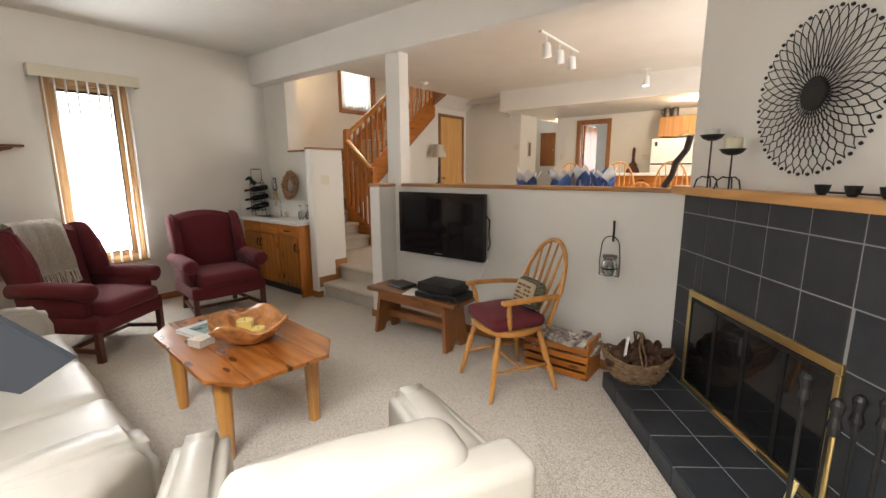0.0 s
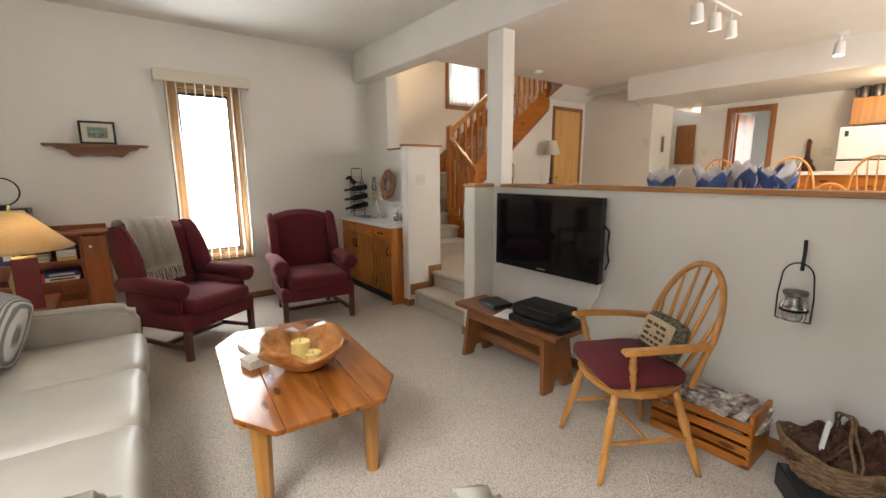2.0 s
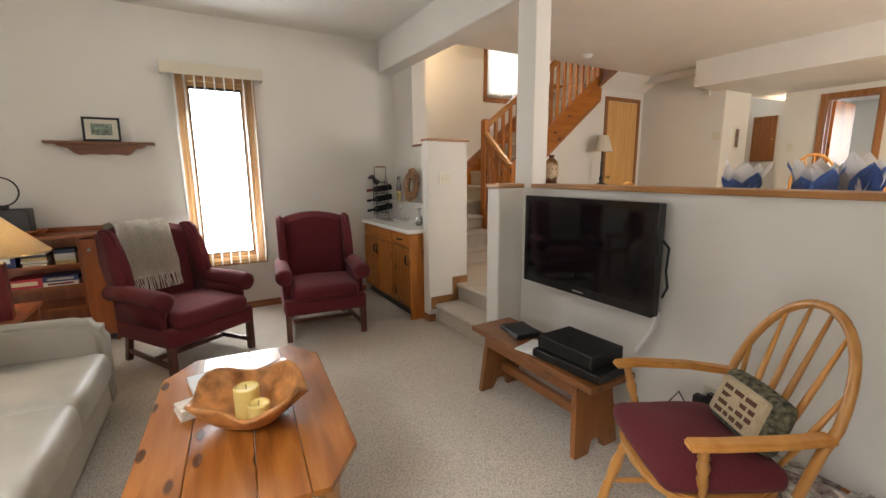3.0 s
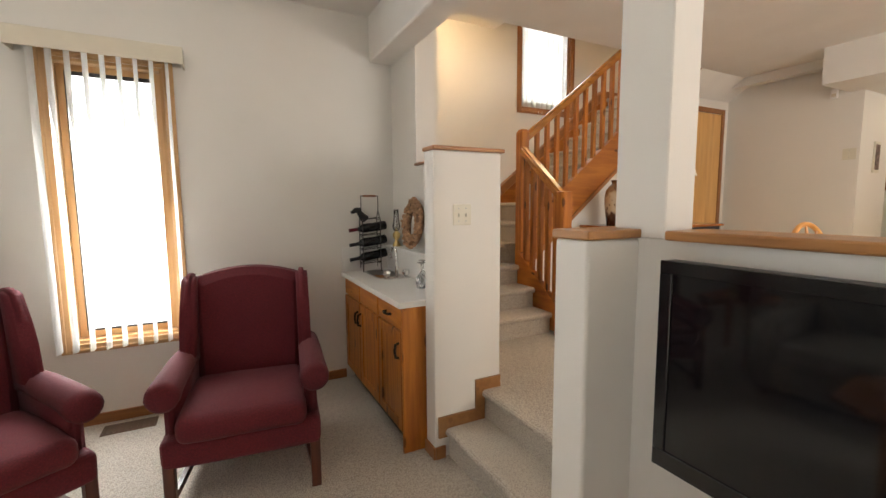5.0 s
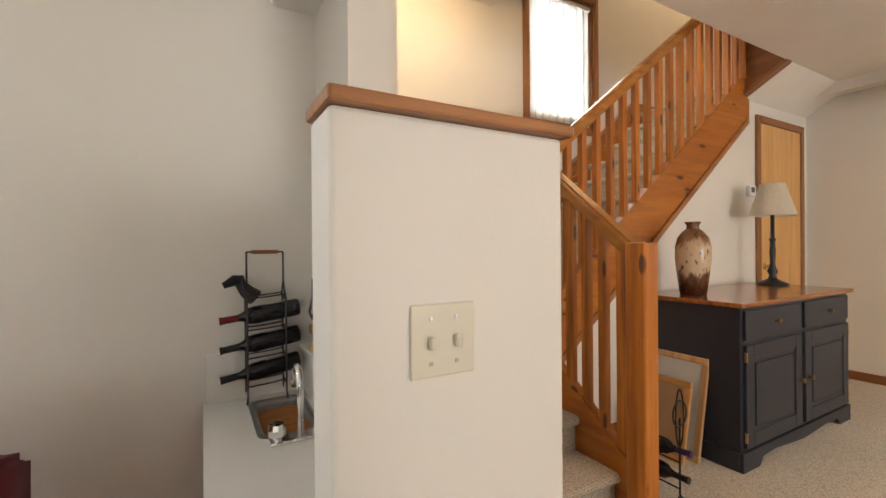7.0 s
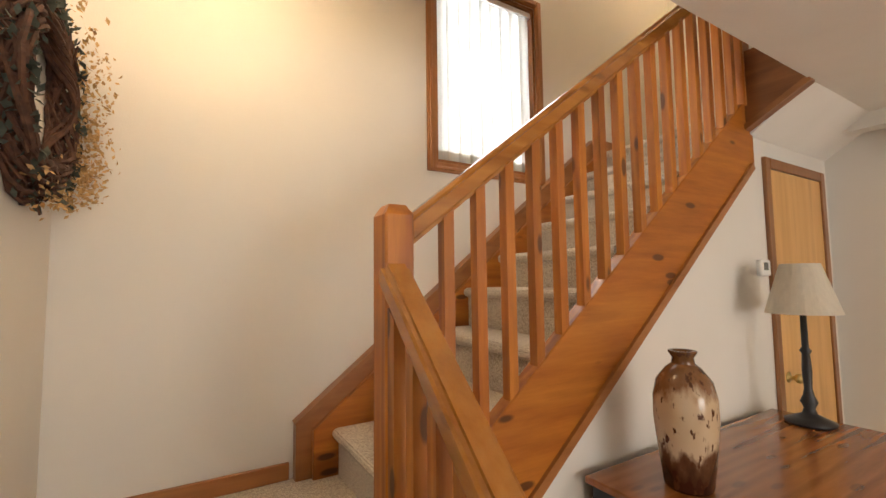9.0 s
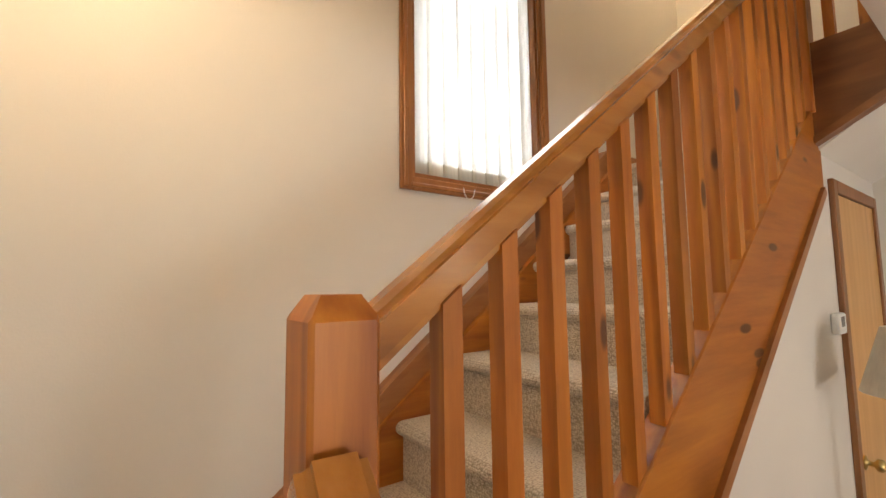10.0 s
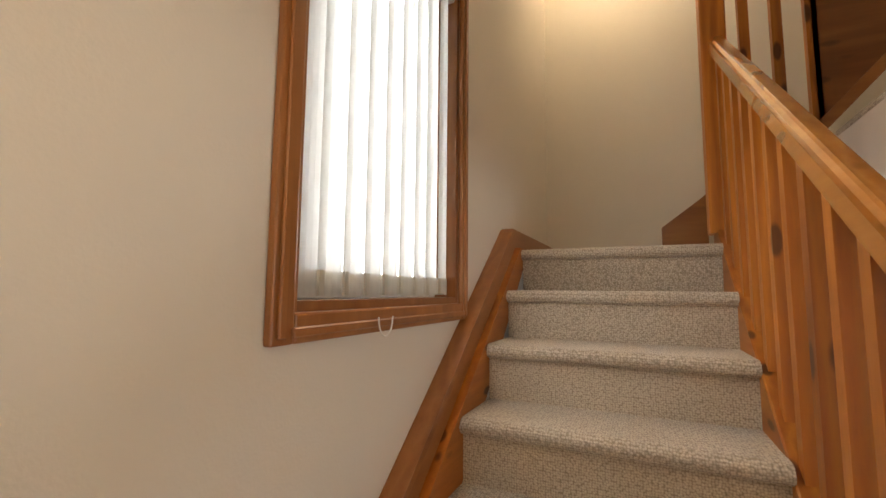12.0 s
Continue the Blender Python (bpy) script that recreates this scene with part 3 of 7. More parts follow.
# ---------------------------------------------------------------- windows
def window_unit(name, wx, y0, y1, z0, z1, mat, label, cas=0.07, frame_mat=None):
    """Casing on the room face, jambs, sash and pane in a wall normal to x."""
    w = base(name, pose(wx, 0, 0), label, "window", kind="structure")
    for a, b, c, d, nm in ((y0 - cas, y0, z0 - cas, z1 + cas, "casing"), (y1, y1 + cas, z0 - cas, z1 + cas, "casing"), (y0, y1, z1, z1 + cas, "casing"), (y0, y1, z0 - cas, z0, "window_sill")):
        bm = bmesh.new()
        box(bm, 0.0, 0.018, a, b, c, d, 0.005, 2)
        if d - c > b - a:
            box(bm, 0.016, 0.026, a + 0.012, a + 0.03, c + 0.012, d - 0.012, 0.003)
        else:
            box(bm, 0.016, 0.026, a - 0.01, b + 0.01, c + 0.012, c + 0.03, 0.003)
        part(nm, bm, mat, w)
    for a, b, c, d in ((y0, y0 + 0.02, z0, z1), (y1 - 0.02, y1, z0, z1), (y0 + 0.02, y1 - 0.02, z0, z0 + 0.02), (y0 + 0.02, y1 - 0.02, z1 - 0.02, z1)):
        part("jamb", one_box(-0.15, 0.001, a, b, c, d), mat, w)
    sash = bmesh.new()
    for a, b, c, d in ((y0 + 0.02, y0 + 0.06, z0 + 0.02, z1 - 0.02), (y1 - 0.06, y1 - 0.02, z0 + 0.02, z1 - 0.02), (y0 + 0.06, y1 - 0.06, z0 + 0.02, z0 + 0.06), (y0 + 0.06, y1 - 0.06, z1 - 0.06, z1 - 0.02)):
        box(sash, -0.115, -0.075, a, b, c, d, 0.004)
    part("window_frame", sash, frame_mat or DARK_Z, w)
    gk = bmesh.new()
    for a, b, c, d in ((y0 + 0.06, y0 + 0.072, z0 + 0.06, z1 - 0.06), (y1 - 0.072, y1 - 0.06, z0 + 0.06, z1 - 0.06), (y0 + 0.072, y1 - 0.072, z0 + 0.06, z0 + 0.072), (y0 + 0.072, y1 - 0.072, z1 - 0.085, z1 - 0.06)):
        box(gk, -0.104, -0.078, a, b, c, d)
    part("gasket", gk, BLACK if frame_mat is not WHITE else WHITE, w)
    p = part("pane", one_box(-0.098, -0.092, y0 + 0.055, y1 - 0.055, z0 + 0.055, z1 - 0.055), CLEAR, w)
    p.visible_shadow = False
    return w


CASE = wood("pine_casing", (0.40, 0.20, 0.07), (0.54, 0.31, 0.13), (0.64, 0.40, 0.19), "z", knots=0.0)
window_unit("window_1", LW, *LWIN, CASE, "tall narrow window in a light pine frame", 0.06, CASE)
window_unit("window_2", SW, *SWIN, TRIM_Z, "stairwell window in a red-brown stained frame", 0.055, WHITE)
tagged(part("backdrop", one_box(LW - 1.3, LW - 1.28, -1.5, 3.5, -0.5, 4.5), OUTSIDE), "bright overcast daylight outside the tall window", "backdrop", kind="structure")
tagged(part("backdrop", one_box(SW - 1.3, SW - 1.28, 3.7, 8.5, 1.0, 6.0), OUTSIDE), "bright overcast daylight outside the stair window", "backdrop", kind="structure")
tagged(part("backdrop", one_box(-3.2, 0.6, 12.3, 12.32, 0.5, 3.5), glow("bright_daylight_far", (0.85, 0.93, 1.0), 3.0)), "daylight outside the back-room window", "backdrop", kind="structure")


# unseen sliding glass door behind the start of the walk, added around the south lamp
sg = base("door_3", pose(0, 0, 0), "added, unseen sliding glass door in a pine frame, closed", "door", kind="structure")
for x0, x1, z0, z1 in ((-0.25, -0.20, 0.08, 2.3), (2.80, 2.85, 0.08, 2.3), (-0.20, 2.80, 2.25, 2.3), (-0.20, 2.80, 0.08, 0.13)):
    part("frame", one_box(x0, x1, -3.10, -2.99, z0, z1, 0.004), CASE, sg)
part("meeting_stile", one_box(1.26, 1.34, -3.02, -2.985, 0.13, 2.25, 0.004), CASE, sg)
for x0, x1 in ((-0.20, 1.30), (1.302, 2.80)):
    pane = part("pane", one_box(x0, x1, -3.078, -3.072, 0.13, 2.25), CLEAR, sg)
    pane.visible_shadow = False

def vertical_blind(x, y0, y1, ztop, zbot, n, turn, label, w=0.089, wave=0.0):
    b = base("vertical_blind", pose(x, 0, 0), label, "blind")
    bm = bmesh.new()
    box(bm, -0.02, 0.02, y0 - 0.02, y1 + 0.02, ztop, ztop + 0.035, 0.003)
    part("headrail", bm, WHITE, b, "white metal head rail")
    rnd = random.Random(3)
    for i in range(n):
        yy = y0 + (y1 - y0) * (i + 0.5) / n
        s = bmesh.new()
        rows = 5
        for k in range(rows + 1):
            u = (k / rows - 0.5)
            for z in (ztop - 0.004, zbot + rnd.uniform(-0.004, 0.004)):
                s.verts.new((0.012 * (1 - 4 * u * u), u * w, z))
        s.verts.ensure_lookup_table()
        for k in range(rows):
            s.faces.new((s.verts[2 * k], s.verts[2 * k + 1], s.verts[2 * k + 3], s.verts[2 * k + 2]))
        bmesh.ops.solidify(s, geom=s.faces[:], thickness=0.0012)
        a = turn + rnd.uniform(-3, 3)
        bmesh.ops.transform(s, matrix=pose(0, yy, 0, 0, 0, a), verts=s.verts)
        part("slat", s, BLIND, b)
        t = bmesh.new()
        box(t, -0.003, 0.003, -w / 2, w / 2, zbot + 0.003, zbot + 0.055)
        bmesh.ops.transform(t, matrix=pose(0.004, yy, 0, 0, 0, a), verts=t.verts)
        part("weight_pocket", t, THICK, b)
    return b


THICK = see_through("doubled_vinyl", (0.82, 0.79, 0.73), 0.7)
vertical_blind(LW + 0.075, 1.34, 2.10, 2.40, 0.53, 9, 84, "open white vertical blind in front of the tall window")
vertical_blind(SW - 0.03, SWIN[0] + 0.025, SWIN[1] - 0.025, SWIN[3] - 0.06, SWIN[2] + 0.026, 9, 9, "closed white vertical blind glowing in the stair window", 0.10)
vl = base("valance", pose(LW, 0, 0), "cream valance box above the tall window", "valance")
bm = bmesh.new()
box(bm, 0.125, 0.135, 1.285, 2.16, 2.365, 2.475, 0.003)
part("front_board", bm, plain("cream_valance", (0.66, 0.60, 0.48), 0.5, vary=0.04), vl)
for yy in (1.285, 2.15):
    part("end_board", one_box(0.0, 0.125, yy, yy + 0.01, 2.365, 2.475), IVORY, vl)
part("top_board", one_box(0.0, 0.125, 1.295, 2.15, 2.465, 2.475), IVORY, vl)
# pull chain under the stair blind
bm = bmesh.new()
tube(bm, [(SW + 0.03, 5.80 + 0.03 * math.cos(a), SWIN[2] - 0.02 - 0.045 * math.sin(a)) for a in [math.pi * i / 10 for i in range(11)]], 0.002, 5)
tagged(part("blind_chain", bm, WHITE), "thin beaded chain hanging below the stair blind", "chain")

# ---------------------------------------------------------------- main staircase
st = base("staircase", pose(0, 0, 0), "carpeted stair flight with knotty pine balustrade", "staircase", kind="structure")
GO = 0.2403
NUP = 9


def nose_y(j):
    return 4.93 + GO * (j - 1)


def tread_z(j):
    """The lower risers are a little taller than the upper ones."""
    return L2 + 0.205 * j if j < 4 else TOP - 0.187 * (NUP - j)


for j in range(1, NUP + 1):
    zt = tread_z(j)
    bm = bmesh.new()
    prism(bm, nosed(nose_y(j), nose_y(j) + GO + 0.08, zt, tread_z(j - 1) - 0.02), "x", -5.275, -4.495)
    part("step", bm, CARPET, st)


def zt_out(y):
    return 1.497 + 0.80 * (y - 5.246)


bm = bmesh.new()
prism(bm, [(4.86, zt_out(4.86)), (7.06, zt_out(7.06)), (7.06, 2.53), (6.98, 2.47), (4.86, 0.78)], "x", -4.497, -4.437)
bmesh.ops.bevel(bm, geom=bm.edges[:], offset=0.004, segments=1, affect="EDGES")
part("outer_stringer", bm, PINE_Y, st, "wide knotty pine stringer board")
bm = bmesh.new()
strip(bm, [(-4.432, 4.90, 0.835), (-4.432, 7.02, 2.525)], 0.02, 0.035)
part("stringer_moulding", bm, TRIM_Y, st)
# wall string with a moulded top
bm = bmesh.new()
z0, y0s = 1.297, 4.778
prism(bm, [(y0s, L2), (y0s, z0), (6.816, 2.90), (7.86, 2.90), (7.86, 2.80), (6.95, 2.80), (5.10, 1.18), (5.0, L2)], "x", SW, SW + 0.05)
part("wall_stringer", bm, TRIM_Y, st)
bm = bmesh.new()
prism(bm, [(y0s + 0.07, L2), (y0s + 0.07, z0 - 0.035), (6.85, 2.815), (6.99, 2.812), (5.2, 1.2), (5.07, L2)], "x", SW + 0.05, SW + 0.077)
part("inner_string", bm, PINE_Y, st)
bm = bmesh.new()
strip(bm, [(SW + 0.03, y0s, z0 - 0.005), (SW + 0.03, 6.80, 2.885)], 0.06, 0.022)
part("string_moulding", bm, TRIM_Y, st)


def newel(name, x0, x1, y0, y1, z0, z1, parent, top=0.03):
    bm = bmesh.new()
    c = 0.018
    vs = []
    for z, k in ((z0, 0), (z1 - top, 0), (z1, c)):
        vs.append([bm.verts.new(p) for p in ((x0 + k, y0 + k, z), (x1 - k, y0 + k, z), (x1 - k, y1 - k, z), (x0 + k, y1 - k, z))])
    for a, b in zip(vs, vs[1:]):
        for i in range(4):
            bm.faces.new((a[i], a[(i + 1) % 4], b[(i + 1) % 4], b[i]))
    bm.faces.new(vs[0][::-1])
    bm.faces.new(vs[-1])
    bmesh.ops.bevel(bm, geom=[e for e in bm.edges if abs(e.verts[0].co.z - e.verts[1].co.z) > 0.2], offset=0.006, segments=1, affect="EDGES")
    return part(name, bm, PINE_Z, parent, "square pine newel post with chamfered top")


newel("newel_post", -4.474, -4.381, 4.806, 4.892, 0.62, 2.130, st)
newel("newel_post", -4.52, -4.425, 6.965, 7.055, 2.86, 4.25, st)


def rail_z(y):
    return 2.083 + 0.772 * (y - 4.937)


bm = bmesh.new()
strip(bm, [(-4.462, 4.885, rail_z(4.885)), (-4.462, 6.97, rail_z(6.97))], 0.062, 0.075)
bmesh.ops.bevel(bm, geom=[e for e in bm.edges if e.calc_length() > 0.5], offset=0.018, segments=3, affect="EDGES")
part("handrail", bm, RAIL_Y, st, "smooth varnished oak handrail")
for i in range(16):
    yy = 5.044 + 0.1235 * i
    if yy > 6.93:
        break
    bm = bmesh.new()
    s = 0.0185
    prism(bm, [(yy - s, zt_out(yy - s) - 0.005), (yy + s, zt_out(yy + s) - 0.005), (yy + s, rail_z(yy + s) - 0.04), (yy - s, rail_z(yy - s) - 0.04)], "x", -4.48, -4.443)
    part("baluster", bm, PINE_Z, st)
# short flight up to the landing
sf = base("staircase", pose(0, 0, 0), "short carpeted flight with a pine handrail and newel post", "staircase", kind="structure")
for k in range(4):
    xn = -3.90 - 0.23 * k
    zt = L1 + RISE * (k + 1)
    bm = bmesh.new()
    pts = nosed(0, 0.30, zt + (0.002 if k == 3 else 0), zt - RISE - (0.0 if k == 0 else 0.02))
    prism(bm, [(xn - p, q) for p, q in pts], "y", BAR1 if k < 3 else BAR1 + 0.12, 4.775)
    part("step", bm, CARPET, sf)
newel("newel_post", -3.842, -3.749, 4.737, 4.828, L1, 1.545, sf, 0.004)


def low_z(x):
    return 1.495 + (x + 3.80) * (-0.775)


bm = bmesh.new()
strip(bm, [(-3.835, 4.79, low_z(-3.835) - 0.015), (-4.385, 4.83, low_z(-4.385) - 0.012)], 0.08, 0.07)
bmesh.ops.bevel(bm, geom=[e for e in bm.edges if e.calc_length() > 0.3], offset=0.016, segments=3, affect="EDGES")
part("handrail", bm, RAIL_X, sf, "smooth varnished oak handrail")
for k in range(5):
    xx = -3.905 - 0.1 * k
    s = 0.0185
    bm = bmesh.new()
    zb = L1 + 0.25 + (-3.90 - xx) * 0.763
    prism(bm, [(xx - s, zb + s), (xx + s, zb - s), (xx + s, low_z(xx + s) - 0.05), (xx - s, low_z(xx - s) - 0.05)], "y", 4.785, 4.822)
    part("baluster", bm, PINE_Z, sf)
bm = bmesh.new()
prism(bm, [(-3.84, L1 + 0.02), (-3.84, L1 + 0.23), (-4.40, L1 + 0.23 + 0.43), (-4.40, L1 + 0.35), (-4.0, L1 + 0.02)], "y", 4.776, 4.828)
part("outer_stringer", bm, PINE_X, sf)
# upper flight: apron board, guard posts and rail
uf = base("stair_guard", pose(0, 0, 0), "dark pine apron board and guard rail of the upper flight", "guard rail", kind="structure")
bm = bmesh.new()
prism(bm, [(-4.44, 2.72), (-4.14, 2.885), (-4.14, 3.17), (-4.44, 3.17)], "y", 6.985, 7.03)
part("apron_board", bm, DARK_X, uf)
bm = bmesh.new()
strip(bm, [(-4.44, 6.975, 2.735), (-4.14, 6.975, 2.90)], 0.02, 0.03)
part("apron_moulding", bm, TRIM_X, uf)
bm = bmesh.new()
prism(bm, [(-4.14, 3.23), (-3.3, 4.16), (-3.3, 5.1), (-4.14, 4.3)], "y", 6.99, 7.03)
part("upper_stringer", bm, DARK_X, uf, "dark pine side board of the upper flight")
bm = bmesh.new()
strip(bm, [(-4.14, 6.98, 3.25), (-3.3, 6.98, 4.18)], 0.02, 0.04)
part("upper_moulding", bm, TRIM_X, uf)
for k in range(3):
    xx = -4.36 + 0.11 * k
    part("baluster", one_box(xx - 0.018, xx + 0.018, 6.99, 7.026, 3.17, 4.05), PINE_Z, uf)
part("handrail", one_box(-4.43, -4.14, 6.975, 7.04, 4.05, 4.11, 0.015, 2), OAK_X, uf)
bm = bmesh.new()
prism(bm, [(-4.66, TOP), (-4.66, TOP + 0.20), (-4.44, TOP + 0.37), (-4.15, TOP + 0.68), (-4.15, 2.95), (-4.45, TOP)], "y", 7.82, 7.86)
part("wall_stringer", bm, TRIM_X, uf)
for k in range(2):
    xa, zc = -4.42 + 0.2 * k, TOP + 0.175 * (k + 1)
    bm = bmesh.new()
    prism(bm, [(xa, 2.76 + 0.135 * k), (xa, zc - 0.02), (xa + 0.02, zc), (-4.155, zc), (-4.155, 2.945)], "y", 7.035, 7.815)
    part("step", bm, CARPET, uf)
bm = bmesh.new()
lathe(bm, [(0.0, 0), (0.11, 0.0), (0.13, -0.03), (0.13, -0.055), (0.09, -0.085), (0.0, -0.10)], 28)
tagged(part("ceiling_lamp", bm, glow("lit_opal_glass", (1.0, 0.86, 0.62), 5.0), None, "", True), "round opal flush lamp glowing under the landing ceiling", "lamp").matrix_basis = pose(-4.75, 4.45, 3.40)
# ---------------------------------------------------------------- living room: large things
def wing_chair(m, label):
    c = base("wing_chair", m, label, "armchair", "pair of wing chairs")
    for sx in (-1, 1):
        b = bmesh.new()
        box(b, sx * 0.325 - 0.024, sx * 0.325 + 0.024, 0.276, 0.324, 0, 0.27, 0.004)
        part("leg", b, MAHOG, c)
        b = bmesh.new()
        vs = box(b, sx * 0.26 - 0.022, sx * 0.26 + 0.022, -0.34, -0.296, 0, 0.30, 0.004)
        for v in vs:
            if v.co.z < 0.1:
                v.co.y -= 0.07
        part("leg", b, MAHOG, c)
        b = bmesh.new()
        strip(b, [(sx * 0.315, 0.28, 0.085), (sx * 0.262, -0.36, 0.085)], 0.022, 0.035)
        part("stretcher", b, MAHOG, c)
    part("stretcher", one_box(-0.27, 0.27, -0.02, 0.02, 0.068, 0.10, 0.003), MAHOG, c)
    part("seat_base", soft_box(-0.355, 0.355, -0.32, 0.335, 0.235, 0.375, 0.03, 0.008, 4), BURGUNDY, c)
    part("seat_cushion", soft_box(-0.285, 0.285, -0.22, 0.37, 0.36, 0.485, 0.045, 0.022, 6), BURGUNDY, c, smooth=True)
    # back: outline with a gently arched top
    b = bmesh.new()
    n = 14
    rings = []
    for iy, (yo, ins) in enumerate(((-0.40, 0.03), (-0.385, 0.0), (-0.29, 0.0), (-0.255, 0.045))):
        ring = []
        pts = [(-0.285 + ins, 0.30), (-0.30 + ins, 0.62), (-0.305 + ins, 1.0 - ins)]
        for i in range(n + 1):
            u = -1 + 2 * i / n
            pts.append((u * (0.295 - ins), 1.015 - ins + 0.055 * (1 - u * u)))
        pts += [(0.305 - ins, 1.0 - ins), (0.30 - ins, 0.62), (0.285 - ins, 0.30)]
        for x, z in pts:
            ring.append(b.verts.new((x, yo - (z - 0.4) * 0.16, z)))
        rings.append(ring)
    for r0, r1 in zip(rings, rings[1:]):
        for i in range(len(r0)):
            j = (i + 1) % len(r0)
            b.faces.new((r0[i], r0[j], r1[j], r1[i]))
    b.faces.new(rings[0][::-1])
    b.faces.new(rings[-1])
    part("backrest", b, BURGUNDY, c, smooth=False)
    for sx in (-1, 1):
        # wing
        b = bmesh.new()
        prof = [(-0.36, 0.52), (-0.13, 0.55), (-0.115, 0.66), (-0.16, 0.78), (-0.205, 0.88), (-0.23, 0.96), (-0.28, 1.035), (-0.36, 1.055), (-0.47, 1.03), (-0.44, 0.80)]
        prism(b, prof, "x", sx * 0.275, sx * 0.345)
        bmesh.ops.bevel(b, geom=b.edges[:], offset=0.022, segments=3, affect="EDGES")
        part("wing", b, BURGUNDY, c, smooth=True)
        # rolled arm
        b = bmesh.new()
        prism(b, [(-0.34, 0.33), (0.26, 0.33), (0.26, 0.56), (-0.34, 0.56)], "x", sx * 0.285, sx * 0.345)
        bmesh.ops.bevel(b, geom=b.edges[:], offset=0.02, segments=2, affect="EDGES")
        part("arm_panel", b, BURGUNDY, c, smooth=True)
        b = bmesh.new()
        rings = [(-0.36, 0.060, 0.575), (-0.1, 0.064, 0.59), (0.18, 0.068, 0.585), (0.27, 0.074, 0.575), (0.305, 0.070, 0.572), (0.32, 0.05, 0.57)]
        tube(b, [(sx * 0.335, y, z) for y, r, z in rings], 0.06, 16, taper=[r for y, r, z in rings])
        part("arm_roll", b, BURGUNDY, c, smooth=True)
    return c


wing_chair(pose(-3.55, 1.31, 0, 0, 0, -56.5), "burgundy wing chair with a fringed beige throw over its back")
wing_chair(pose(-3.68, 2.41, 0, 0, 0, -97), "burgundy wing chair with dark wooden legs beside the wet bar")
# throw over the first chair's back
th = base("throw_blanket", pose(-3.55, 1.31, 0, 0, 0, -56.5), "fringed beige knitted throw draped over the wing chair", "blanket")
bm = bmesh.new()
path = [(-0.60, 0.62), (-0.575, 0.80), (-0.55, 0.98), (-0.525, 1.085), (-0.45, 1.10), (-0.375, 1.075), (-0.33, 1.0), (-0.305, 0.88), (-0.28, 0.76), (-0.265, 0.66)]
cols = 12
grid = []
for i, (yy, zz) in enumerate(path):
    row = []
    for k in range(cols + 1):
        u = k / cols
        x = -0.17 + u * 0.40 + 0.03 * (i / len(path)) + 0.012 * math.sin(i * 1.3 + k)
        row.append(bm.verts.new((x, yy + 0.010 * math.sin(k * 1.9 + i * 0.4) + 0.006, zz + 0.006 * math.sin(k * 2.3) - 0.02 * abs(u - 0.5))))
    grid.append(row)
for a, b in zip(grid, grid[1:]):
    for k in range(cols):
        bm.faces.new((a[k], a[k + 1], b[k + 1], b[k]))
bmesh.ops.solidify(bm, geom=bm.faces[:], thickness=0.012)
part("cloth", bm, THROW, th, smooth=True)
bm = bmesh.new()
for k in range(34):
    u = k / 33
    x = -0.14 + u * 0.40 + random.uniform(-0.004, 0.004)
    tube(bm, [(x, -0.258, 0.665), (x + random.uniform(-0.006, 0.006), -0.243, 0.62), (x + random.uniform(-0.014, 0.014), -0.225 + random.uniform(-0.01, 0.015), 0.55)], 0.0042, 4)
part("fringe", bm, THROW, th)


def leather_seat(name, m, width, n, label, cat, arm=0.17, depth=0.9, back=0.74, arm_h=0.62, seat=0.45):
    s = base(name, m, label, cat)
    h = width / 2
    part("base", soft_box(-h + 0.05, h - 0.05, -depth / 2 + 0.05, depth / 2 - 0.03, 0.06, 0.30, 0.03, 0.006, 4), LEATHER, s)
    w = (width - 2 * arm) / n
    for i in range(n):
        x0 = -h + arm + i * w
        part("seat_cushion", soft_box(x0 + 0.004, x0 + w - 0.004, -depth / 2 + 0.22, depth / 2 + 0.01, seat - 0.18, seat, 0.055, 0.022, 8), LEATHER, s, smooth=True)
        part("back_cushion", soft_box(x0 + 0.004, x0 + w - 0.004, -depth / 2 + 0.06, -depth / 2 + 0.27, 0.40, back, 0.06, 0.02, 6), LEATHER, s, smooth=True)
    part("back_frame", soft_box(-h + 0.03, h - 0.03, -depth / 2, -depth / 2 + 0.14, 0.06, back - 0.04, 0.035, 0.004, 4), LEATHER, s, smooth=True)
    for sx in (-1, 1):
        b = bmesh.new()
        prof = [(-depth / 2 + 0.02, 0.06), (depth / 2 - 0.02, 0.06), (depth / 2 - 0.01, arm_h - 0.09), (depth / 2 - 0.05, arm_h - 0.02), (depth / 2 - 0.13, arm_h), (-depth / 2 + 0.25, arm_h + 0.015), (-depth / 2 + 0.02, arm_h + 0.02)]
        prism(b, prof, "x", sx * (h - arm), sx * h)
        bmesh.ops.bevel(b, geom=b.edges[:], offset=0.04, segments=4, affect="EDGES")
        part("arm", b, LEATHER, s, smooth=True)
    for sx in (-1, 1):
        for sy in (-1, 1):
            b = bmesh.new()
            lathe(b, [(0.0, 0), (0.022, 0), (0.03, 0.07), (0.0, 0.07)], 12, pose(sx * (h - 0.1), sy * (depth / 2 - 0.1), 0))
            part("foot", b, MAHOG, s)
    return s


leather_seat("sofa", pose(-1.80, 0.42, 0, 0, 0, -2.5), 2.30, 3, "cream leather three-seat sofa with worn cushions", "sofa", 0.19, 0.92)
leather_seat("armchair", pose(-0.02, 1.08, 0, 0, 0, 62.7), 0.93, 1, "cream leather armchair lit by the window", "armchair", 0.17, 0.88, 0.82, 0.62, 0.41)

